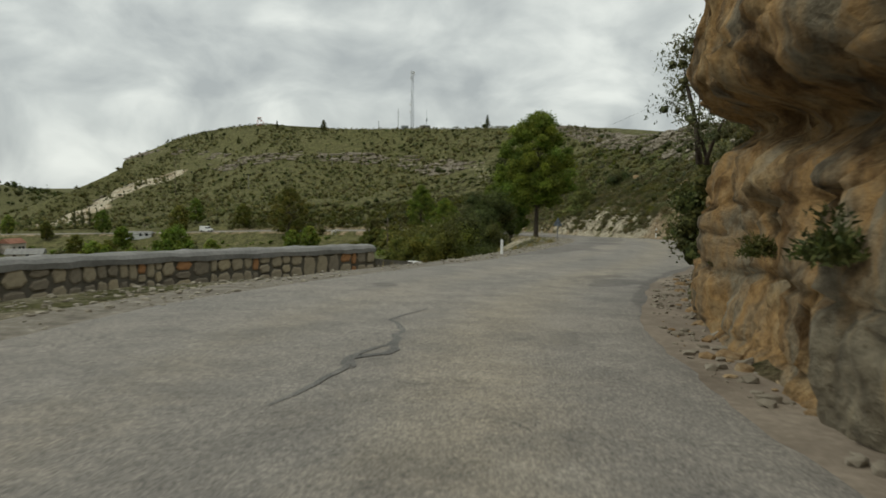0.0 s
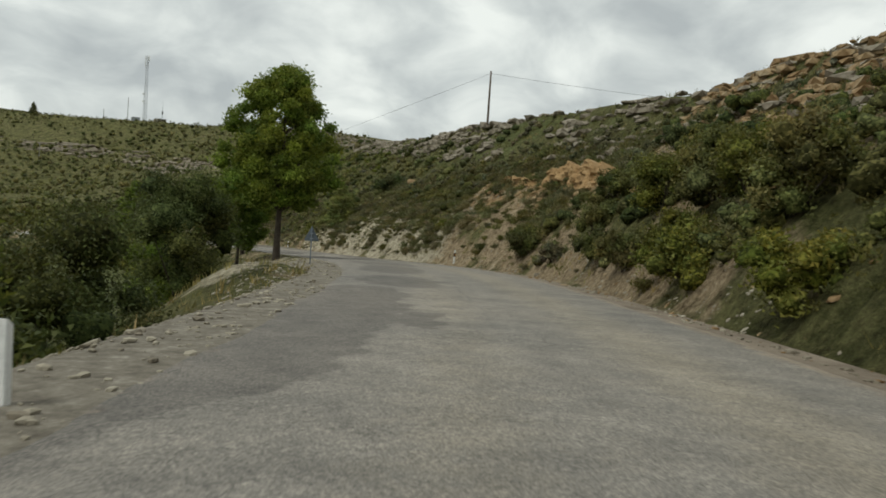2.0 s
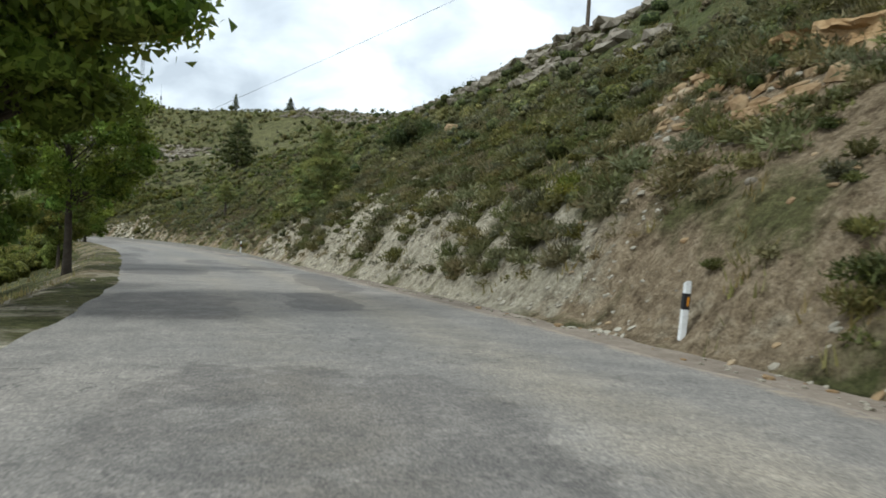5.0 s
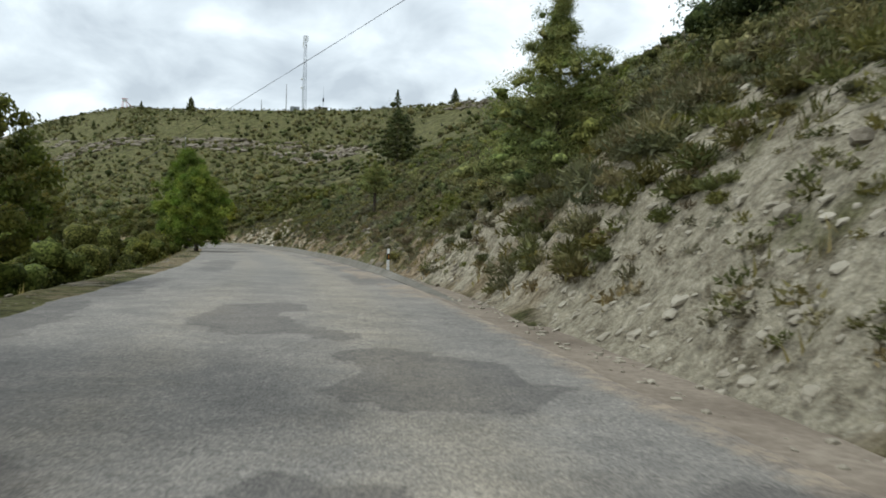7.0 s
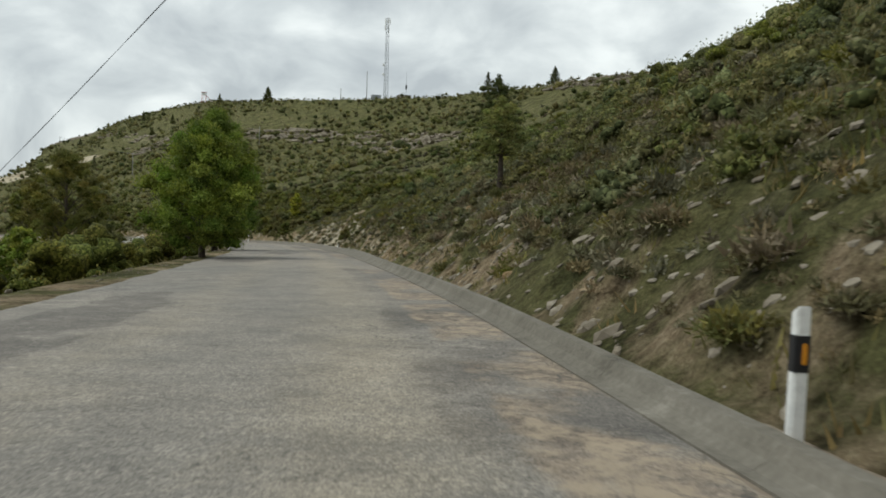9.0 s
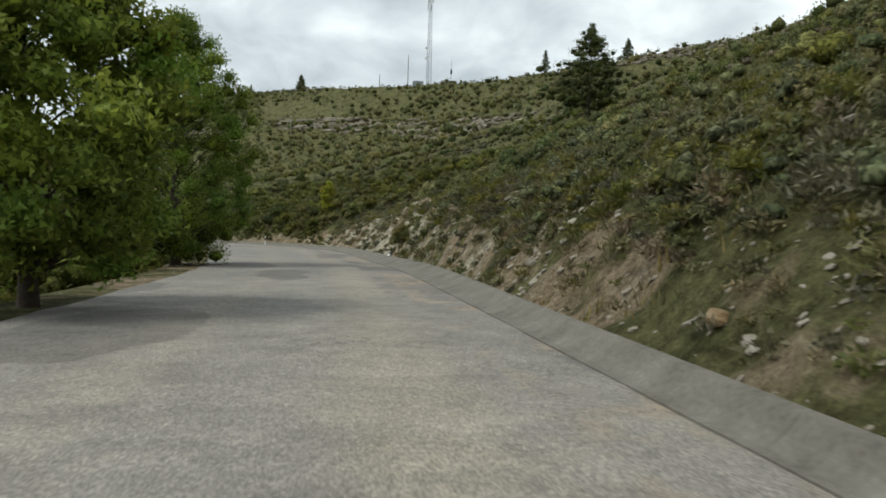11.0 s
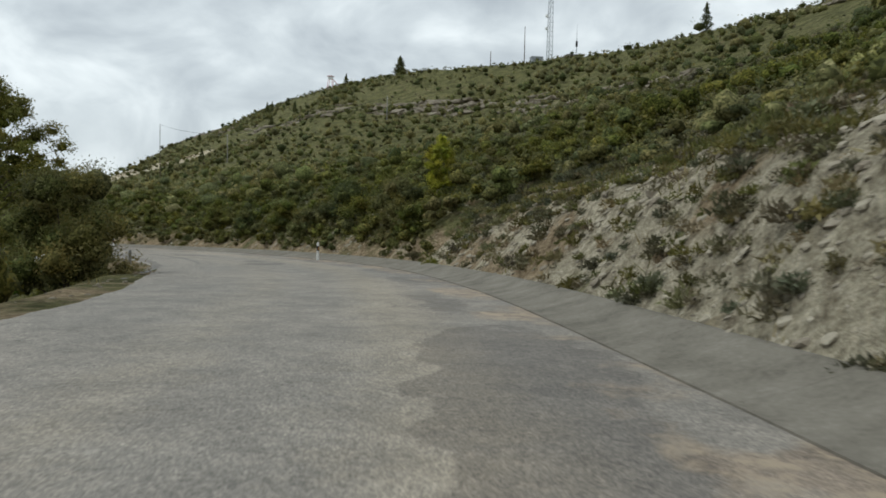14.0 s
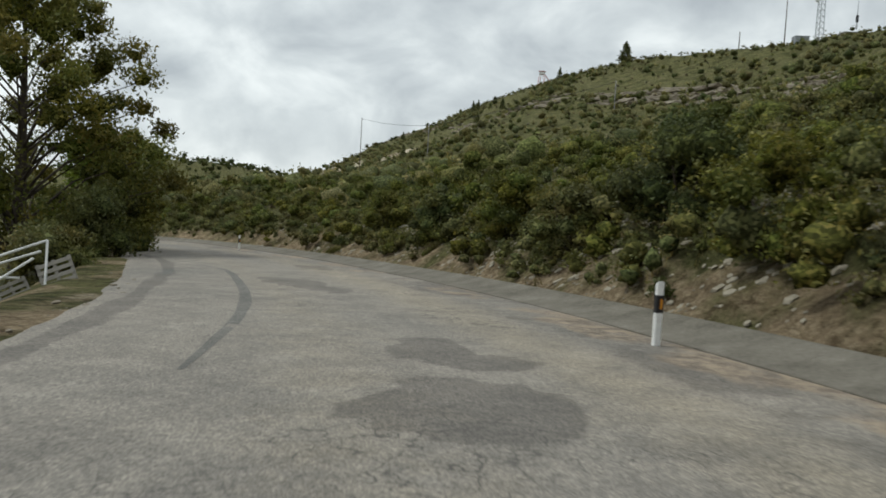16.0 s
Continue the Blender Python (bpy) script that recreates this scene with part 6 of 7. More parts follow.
def ochre_face():
    """A low broken face of ochre rock half way up the cut."""
    ys = np.arange(57.5, 86.5, 0.16)
    tall = np.interp(ys, [57.5, 59.5, 62.5, 64.8, 66, 70, 75.2, 76.4, 79, 82.5, 86], [0, 0.7, 0.5, 0.35, 1.45, 1.6, 1.35, 0.3, 0.75, 0.6, 0]) * (1 + 0.3 * value_noise(ys, 0 * ys, 1.6, 61, 3))
    base = 2.1 + 0.035 * (ys - 66)
    probe = np.arange(21.5, 33.0, 0.15)
    foot = np.array([probe[int(np.argmax(height(probe, np.full(len(probe), y), False) > b))] for y, b in zip(ys, base)])
    foot = np.convolve(np.pad(foot, 6, mode="edge"), np.ones(13) / 13, "valid") - 0.25
    rows = 16
    v = []
    for k, y in enumerate(ys):
        for b in range(rows + 4):
            u = min(b / rows, 1.0)
            h = -0.5 + (tall[k] + 0.5) * u
            q = Vector((0.0, y, h))
            o = 0.22 * h + 0.34 * noise.noise(q * 0.8) + 0.20 * (noise.cell(Vector((3, y * 1.3, h * 2.2))) - 0.5) + 0.10 * noise.noise(q * 4.0) + 0.05 * (1 if ((h + 0.3 * noise.noise(q * 0.7)) / 0.42) % 1 > 0.2 else -0.6) + 0.16 * abs(noise.noise(q * 1.7 + Vector((5, 1, 9))))
            x = foot[k] + o + max(0, b - rows) * 0.8
            v.append((x - 28, y - 70, base[k] + h - 0.25 * max(0, b - rows) - 2.5 + 0.05 * noise.noise(q * 6.0)))
    m = rows + 4
    idx = np.arange(len(v)).reshape(-1, m)
    root = empty("ochre_outcrop", 28, 70, 2.5)
    cuts = [0, int(np.argmax(ys > 65.2)), int(np.argmax(ys > 76.6)), len(ys) - 1]
    for a, b in zip(cuts[:-1], cuts[1:]):
        g = idx[a:b + 1] - idx[a, 0]
        f = np.stack([g[:-1, :-1], g[1:, :-1], g[1:, 1:], g[:-1, 1:]], -1).reshape(-1, 4)
        part("rock_face", from_arrays("rock_face", np.array(v[a * m:(b + 1) * m]), f, M_OCHRE, False), root)
    return tagged(root, "broken orange ochre rock face half way up the cut", "rock")


ochre_face()
rc = np.random.default_rng(52)
qx, qy = scatter_points(rc, 9000, (22, 38), (46, 67), lambda x, y, d, e, i, b, dr: (d > 0) & (dr < 4.2) & (value_noise(x, y, 3.0, 53, 2) > -0.3), 0.0)
qx, qy = qx[:900], qy[:900]
qs = 0.16 + 0.42 * rc.uniform(size=len(qx)) ** 1.6
qj = nearest(RIM, qx, qy)
rocks_stuff("crest_blocks", "layered brown limestone blocks stepping along the crest", M_CLIFF, 54, qx, qy, np.stack([qs * 1.3, qs * 0.85, qs * 0.42], 1), np.arctan2(RIM_TAN[qj, 1], RIM_TAN[qj, 0]) + rc.normal(size=len(qx)) * 0.12, 0.42)


def boulder_mesh(seed, mat, rough=0.22):
    bm = bmesh.new()
    bmesh.ops.create_icosphere(bm, subdivisions=2, radius=1.0)
    for v in bm.verts:
        c = v.co.copy()
        v.co = Vector([math.copysign(abs(a) ** 0.75, a) for a in c]) * (1 + rough * noise.noise(c * 1.5 + Vector((seed, 0, 0))) + 0.1 * noise.noise(c * 4 + Vector((0, seed, 0))))
    return bm_mesh("boulder", bm, mat)


BOULDERS = [boulder_mesh(3.1 * k, M_ROCK if k < 3 else M_CLIFF) for k in range(5)]
rk = np.random.default_rng(19)
bx, by = scatter_points(rk, 900, (-40, 30), (60, 250), lambda x, y, d, e, i, b, dr: (d > 0) & (e > 0.9) & (e < 5.5))
spots = [(float(a), float(b), float(rk.uniform(0.07, 0.15)), int(rk.integers(0, 5))) for a, b in zip(bx[:40], by[:40])]
spots += [(28.4, 111.4, 0.55, 4)]
for k0, (yy, ee) in enumerate([(6.5, 0.5), (8, 0.55), (9.6, 0.6), (11.2, 0.7), (13, 0.8), (15, 0.8), (17, 0.7), (19, 0.65), (21.2, 0.6), (23.5, 0.6), (26, 0.6), (29, 0.7), (33, 0.8)]):
    i = int(np.argmin(np.abs(ROAD[:, 1] - yy)))
    p = ROAD[i, :2] + R_RIGHT[i] * (ROAD[i, 3] + ee)
    spots.append((float(p[0]), float(p[1]), 0.08 + 0.03 * (k0 % 3), 3 + k0 % 2))
for k, (px, py, r, m) in enumerate(spots):
    ob = new("boulder", BOULDERS[m])
    ob.matrix_basis = Matrix.LocRotScale((px, py, float(surface([px], [py])[0]) - 0.15 * r), Euler((0.2 * (k % 3 - 1), 0.15 * (k % 2), 1.3 * k)), (r * 1.3, r, r * 0.75))
    tagged(ob, "pale limestone boulder lying on the bank" if m < 3 else "ochre limestone boulder lying on the bank", "boulder", "boulders on the bank")


# ---- guide posts ----
def post_body(h, w=0.105, d=0.09, slope=0.05):
    bm = box_bm(w, d, h, (0, 0, h / 2))
    for v in bm.verts:
        if v.co.z > h * 0.9:
            v.co.z -= slope * (1 if v.co.y > 0 else 0)
            v.co.x *= 0.93
    bmesh.ops.bevel(bm, geom=bm.edges[:], offset=0.012, segments=2, affect="EDGES")
    return bm


def guide_post(x, y, z, turn, h=0.95, band=True, amber=True, label="white plastic guide post with a black band and amber reflector", lean=0.0):
    root = empty("guide_post", x, y, z - 0.04, turn)
    root.matrix_basis = pose(x, y, z - 0.04, 0, lean, turn)
    tagged(root, label, "guide post", "guide posts along the road")
    part("post", bm_mesh("post", post_body(h), M_WHITE), root)
    if band:
        wrap = part("band", bm_mesh("band", box_bm(0.111, 0.096, 0.27, (0, 0, h - 0.33), 0.01), M_BLACK), root, "black band")
        if amber:
            part("reflector", bm_mesh("reflector", box_bm(0.036, 0.02, 0.15, (0.012, -0.05, h - 0.33), 0.008), M_AMBER), wrap, "amber reflector")
        else:
            for q in (0.27, 0.40):
                bm = bmesh.new()
                bmesh.ops.create_cone(bm, cap_ends=True, segments=14, radius1=0.028, radius2=0.026, depth=0.02, matrix=pose(0, -0.05, h - q, 90))
                part("reflector", bm_mesh("reflector", bm, M_WHITE), wrap, "round white reflector")
    return root


guide_post(10.13, 30.3, -1.19, -18)
guide_post(21.75, 77.3, ground_z(21.75, 77.3), -4, lean=2.5)
guide_post(17.25, 126.3, -5.36, 6)
guide_post(-12.62, 226.9, -10.3, 40)
guide_post(-40.6, 252.0, -11.95, 58)
guide_post(2.9, 33.75, -1.32, -18, 0.66, False, label="plain white guide post on the stony verge")
guide_post(-3.8, 186.3, -8.42, 12, 1.05, True, False, "white guide post with a black band and round reflectors")
fallen = guide_post(4.75, 190.6, -8.2, 12, 0.95, True, False, "knocked-over white guide post lying on the bank")
fallen.matrix_basis = pose(4.62, 189.9, max(-8.42, ground_z(4.62, 189.9) - 0.06), -58, 0, -22)
bm = box_bm(0.11, 0.11, 0.85, (0, 0, 0.4), 0.015)
tagged(new("marker_post", bm_mesh("marker_post", bm, M_CONCRETE)), "short weathered concrete marker post on the verge", "post").location = (-19.85, 221.6, ground_z(-19.85, 221.6) - 0.05)


# ---- warning sign, seen from behind ----
M_PLATE = plain("dull_grey_metal", (0.10, 0.12, 0.14), 0.8)


def warning_sign():
    root = empty("road_sign", 10.5, 67.2, ground_z(10.5, 67.2) - 0.1, -12)
    tagged(root, "triangular road sign seen from its plain grey back", "road sign")
    part("pole", tubes("pole", [([(0, 0, 0), (0, 0, 2.1)], [0.03, 0.03])], M_PLATE, 10), root)
    bm = bmesh.new()
    ring = [Vector((0.46 * math.sin(a), 0.04, 1.62 + 0.50 * math.cos(a))) for a in (0, 2.094, 4.189)]
    vs = [bm.verts.new(p) for p in ring]
    f = bm.faces.new(vs)
    ex = bmesh.ops.extrude_face_region(bm, geom=[f])
    bmesh.ops.translate(bm, verts=[v for v in ex["geom"] if isinstance(v, bmesh.types.BMVert)], vec=(0, 0.02, 0))
    bmesh.ops.bevel(bm, geom=[e for e in bm.edges if abs(e.verts[0].co.y - e.verts[1].co.y) > 0.01], offset=0.05, segments=3, affect="EDGES")
    plate = part("plate", bm_mesh("plate", bm, M_PLATE), root, "grey metal plate")
    for zz in (1.5, 1.75):
        part("clamp", bm_mesh("clamp", box_bm(0.16, 0.05, 0.04, (0, 0.02, zz), 0.005), M_STEEL), plate)


warning_sign()


# ---- poles and wires ----
def utility_pole(x, y, top, h, label, mat=M_WOODPOLE, arm=False):
    z0 = ground_z(x, y) - 0.3
    root = empty("utility_pole", x, y, z0)
    tagged(root, label, "utility pole")
    hh = top - z0
    part("pole", tubes("pole", [([(0, 0, 0), (0, 0, hh * 0.5), (0, 0, hh)], [0.14, 0.12, 0.09])], mat, 10), root)
    part("cap", bm_mesh("cap", box_bm(0.16, 0.16, 0.05, (0, 0, hh + 0.02), 0.01), M_STEEL), root)
    part("insulator", tubes("insulator", [([(0.1, 0, hh - 0.35), (0.1, 0, hh - 0.2)], [0.04, 0.05])], M_WHITE, 8), root)
    return root


def wire(a, b, sag, r=0.016):
    a, b = Vector(a), Vector(b)
    pts = [a.lerp(b, u) - Vector((0, 0, sag * 4 * u * (1 - u))) for u in np.linspace(0, 1, 25)]
    ob = new("overhead_wire", tubes("overhead_wire", [(pts, [r] * 25)], M_BLACK, 5))
    return tagged(ob, "thin black overhead wire strung between poles", "wire")


utility_pole(37.6, 113.5, 17.0, 6, "weathered wooden utility pole on the hill's crest")
utility_pole(-9.3, 157.7, -4.4, 6, "weathered wooden utility pole below the road")
utility_pole(-48.7, 377.1, 17.8, 8, "pale utility pole on the hillside scrub", M_CONCRETE)
utility_pole(-86, 368, 7.6, 7, "pale utility pole on the hillside scrub", M_CONCRETE)
utility_pole(-140, 430, 16.0, 7, "dark utility pole on the hill's flank")
utility_pole(78, 96, 14.5, 6, "weathered wooden utility pole behind the crest")
wire((37.6, 113.5, 16.75), (-9.3, 160.4, -4.55), 0.5)
wire((37.6, 113.5, 16.75), (78, 96, 14.2), 0.6)
wire((-48.7, 377.1, 17.6), (-86, 368, 7.4), 0.5, 0.04)
wire((-86, 368, 7.4), (-140, 430, 15.8), 0.7, 0.04)


# ---- the mast and its huts on the plateau ----
def lattice_mast(x, y, z0, h):
    root = empty("radio_mast", x, y, z0)
    tagged(root, "tall slender steel lattice mast with panel antennas", "mast")
    foot = [(1.0 * math.cos(a), 1.0 * math.sin(a)) for a in (0.5, 2.594, 4.689)]
    for fx, fy in foot:
        part("leg", tubes("leg", [([(fx, fy, 0), (fx * 0.55, fy * 0.55, h)], [0.09, 0.07])], M_STEEL, 6), root)
    runs = []
    n = 22
    for k in range(n):
        for a in range(3):
            (x0, y0), (x1, y1) = foot[a], foot[(a + 1) % 3]
            s0, s1 = 1 - 0.45 * k / n, 1 - 0.45 * (k + 1) / n
            runs.append(([(x0 * s0, y0 * s0, h * k / n), (x1 * s1, y1 * s1, h * (k + 1) / n)], [0.045, 0.045]))
            runs.append(([(x0 * s0, y0 * s0, h * k / n), (x1 * s0, y1 * s0, h * k / n)], [0.04, 0.04]))
    tagged(part("bracing", tubes("bracing", runs, M_STEEL, 4), root), kind="stuff")
    for k in range(5):
        a = k * 1.2566
        part("antenna", bm_mesh("antenna", box_bm(0.35, 0.2, 2.2, (0.95 * math.cos(a), 0.95 * math.sin(a), h - 1.2 - 2.6 * (k % 2)), 0.03), M_WHITE), root, "white panel antenna")
    part("whip", tubes("whip", [([(0.4, 0, h - 1), (0.4, 0, h + 1.2)], [0.04, 0.02])], M_STEEL, 6), root)
    for k, zz in enumerate((9.0, 12.5)):
        bm = bmesh.new()
        bmesh.ops.create_cone(bm, cap_ends=True, segments=16, radius1=0.5, radius2=0.35, depth=0.3, matrix=pose(-0.9, -0.8, zz, 80, 0, 20))
        part("dish", bm_mesh("dish", bm, M_WHITE), root)


mast_z = ground_z(-12.2, 419.5)
lattice_mast(-12.2, 419.5, mast_z - 0.2, 63.5 - mast_z)


def hut(name, label, x, y, sx, sy, sz, turn, wall, roof, pitch=0.0, openings=True):
    root = empty(name, x, y, min(ground_z(x, y), ground_z(x + sx / 3, y), ground_z(x, y - sy / 3)) - 0.2, turn)
    tagged(root, label, "building")
    part("wall", bm_mesh("wall", box_bm(sx, sy, sz, (0, 0, sz / 2), 0.03), wall), root)
    if pitch:
        bm = bmesh.new()
        o = 0.35
        v = [bm.verts.new(p) for p in ((-sx / 2 - o, -sy / 2 - o, sz - 0.1), (sx / 2 + o, -sy / 2 - o, sz - 0.1), (sx / 2 + o, sy / 2 + o, sz - 0.1), (-sx / 2 - o, sy / 2 + o, sz - 0.1), (-sx / 2 - o, 0, sz + pitch), (sx / 2 + o, 0, sz + pitch))]
        for q in ((0, 1, 5, 4), (2, 3, 4, 5), (1, 2, 5), (3, 0, 4), (3, 2, 1, 0)):
            bm.faces.new([v[i] for i in q])
        part("roof", bm_mesh("roof", bm, roof), root, "clay tile roof" if roof is M_ROOF else "")
    else:
        part("roof", bm_mesh("roof", box_bm(sx + 0.3, sy + 0.3, 0.18, (0, 0, sz + 0.07), 0.02), roof), root)
    if openings:
        part("door", bm_mesh("door", box_bm(0.9, 0.06, 2.0, (-sx / 4, -sy / 2 - 0.02, 1.2), 0.01), M_WOODPOLE), root)
        for q in (0.1, 0.33):
            part("window", bm_mesh("window", box_bm(0.9, 0.06, 1.0, (sx * q, -sy / 2 - 0.02, 1.7), 0.01), M_GLASS), root)
    return root


hut("equipment_hut", "small flat-roofed stone hut beside the mast", -5.5, 422.5, 4.6, 3.6, 2.0, 20, M_RENDER, M_CONCRETE)
hut("equipment_hut", "grey equipment cabin beside the mast", -16.2, 424, 3.2, 2.6, 1.6, 20, M_STEEL, M_STEEL, openings=False)
ant = empty("hut_antenna", -4.6, 420.6, ground_z(-4.6, 420.6) + 2.4)
tagged(ant, "thin whip antenna above the hut's roof", "antenna")
part("whip", tubes("whip", [([(0, 0, 0), (0, 0, 3.2), (0, 0, 8.0)], [0.13, 0.10, 0.03])], M_STEEL, 6), ant)
part("head", bm_mesh("head", box_bm(0.6, 0.6, 1.6, (0, 0, 2.4), 0.1), M_BLACK), ant)
utility_pole(-19.7, 423.4, 44.0, 10, "tall dark wooden pole on the plateau's edge")
utility_pole(-30.5, 430, 38.2, 4, "short dark wooden pole on the plateau's edge")


def watch_tower(x, y):
    z0 = ground_z(x, y)
    root = empty("watch_tower", x, y, z0 - 0.2)
    tagged(root, "small red and white lookout tower on stilts", "tower")
    for a, b in ((-1, -1), (1, -1), (1, 1), (-1, 1)):
        part("leg", tubes("leg", [([(1.25 * a, 1.25 * b, 0), (0.85 * a, 0.85 * b, 4.2)], [0.11, 0.1])], M_RED, 6), root, "red leg")
    part("cabin", bm_mesh("cabin", box_bm(2.0, 2.0, 1.2, (0, 0, 4.8), 0.04), M_WHITE), root, "white cabin")
    part("roof", bm_mesh("roof", box_bm(2.6, 2.6, 0.25, (0, 0, 5.55), 0.05), M_RED), root, "flat red roof")
    part("stair", tubes("stair", [([(1.1, 0, 4.2), (4.6, 0.3, 0.3)], [0.16, 0.16])], M_RED, 5), root, "slanting red stair")
    part("rail", tubes("rail", [([(4.6, 0.3, 1.0), (10.5, 0.8, 1.0)], [0.12, 0.12])], M_WHITE, 5), root)


watch_tower(-119, 541)

# ---- a van parked past the bend ----
def parked_van(x, y, turn):
    z = float(beside_road(np.array([x]), np.array([y]))[1][0])
    root = empty("van", x, y, z + 0.02, turn)
    tagged(root, "small white delivery van parked beside the road", "van")
    bm = bmesh.new()
    side = [(-2.1, 0.35), (2.1, 0.35), (2.1, 0.95), (1.35, 1.12), (0.75, 1.85), (-2.0, 1.9), (-2.1, 1.75)]
    lo = [bm.verts.new((-0.85, a, b)) for a, b in side]; hi = [bm.verts.new((0.85, a, b)) for a, b in side]
    bm.faces.new(lo); bm.faces.new(hi)
    for k in range(len(side)):
        q = (k + 1) % len(side)
        bm.faces.new((lo[k], lo[q], hi[q], hi[k]))
    bmesh.ops.bevel(bm, geom=bm.edges[:], offset=0.06, segments=2, affect="EDGES")
    part("body", bm_mesh("body", bm, M_WHITE), root)
    part("windscreen", bm_mesh("windscreen", box_bm(1.4, 0.03, 0.75, (0, 0, 0), 0.01), M_GLASS), root, "dark windscreen", pose(0, 1.09, 1.48, 39))
    part("bumper", bm_mesh("bumper", box_bm(1.6, 0.12, 0.22, (0, 2.12, 0.45), 0.04), M_BLACK), root, "black bumper")
    for sx in (-0.6, 0.6):
        part("headlight", bm_mesh("headlight", box_bm(0.3, 0.08, 0.18, (sx, 2.09, 0.8), 0.03), M_STEEL), root)
        part("side_window", bm_mesh("side_window", box_bm(0.03, 0.8, 0.45, (sx * 1.44, 0.55, 1.42), 0.01), M_GLASS), root)
        for yy in (-1.35, 1.35):
            bm = bmesh.new()
            bmesh.ops.create_cone(bm, cap_ends=True, segments=18, radius1=0.33, radius2=0.33, depth=0.2, matrix=pose(sx * 1.28, yy, 0.33, 0, 90))
            bmesh.ops.bevel(bm, geom=bm.edges[:], offset=0.03, segments=1, affect="EDGES")
            part("wheel", bm_mesh("wheel", bm, M_BLACK), root)
    return root


parked_van(-74.5, 259.3, -108)

# ---- houses below the road ----
hut("house", "low house with a red clay roof in the valley", -143.0, 247.0, 11, 8, 3.2, 25, M_RENDER, M_ROOF, 2.0)
hut("house", "small barn with a red clay roof in the valley", -134.0, 252.0, 6, 5, 3.4, 70, M_RENDER, M_ROOF, 1.4)
hut("house", "long shed with a grey roof in the valley", -123.0, 239.0, 10, 6, 2.4, 15, M_RENDER, M_CONCRETE, 1.4)
hut("house", "white low house in the valley", -150, 262, 8, 6, 3.0, 40, M_WHITE, M_CONCRETE, 1.2)
hut("house", "white low shed beside the valley road", -96, 258, 8, 4, 2.0, 10, M_WHITE, M_CONCRETE, 0.6)


# ---- pallets and an old frame on the verge ----
def pallet(x, y, z, m):
    root = empty("pallet", x, y, z)
    root.matrix_basis = m
    tagged(root, "weathered grey wooden pallet leaning on its side", "pallet", "pallets on the verge")
    for k in range(6):
        part("slat", bm_mesh("slat", box_bm(1.0, 0.025, 0.12, (0, -0.06, 0.1 + 0.2 * k), 0.006), M_PALLET), root)
    for q in (-0.45, 0, 0.45):
        part("bearer", bm_mesh("bearer", box_bm(0.09, 0.09, 1.2, (q, 0, 0.6), 0.006), M_PALLET), root)
    return root


for px, py, tilt, turn, size in ((-27.3, 229.2, -22, 40, 0.85), (-28.1, 228.7, -26, 50, 0.75)):
    pallet(0, 0, 0, pose(px, py, ground_z(px, py) - 0.05, -18, tilt, turn) @ Matrix.Diagonal((size, size, size, 1)))
rack = empty("pipe_frame", -28.3, 228.3, ground_z(-28.3, 228.3) - 0.05, 40)
tagged(rack, "collapsed frame of white painted pipes on the verge", "frame")
for a, b in (((-1.6, 0, 0.1), (-1.3, 0, 1.2)), ((-1.6, 0, 1.05), (0.9, 0.1, 2.05)), ((-1.5, 0.3, 0.95), (0.7, 0.4, 1.75)), ((-1.9, 0, 1.15), (0.3, 0.1, 1.1)), ((-0.9, 0, 0.5), (0.6, 0.1, 1.6)), ((0.85, 0.1, 0.1), (0.9, 0.1, 2.05))):
    part("pipe", tubes("pipe", [([a, b], [0.03, 0.03])], M_WHITE, 8), rack)


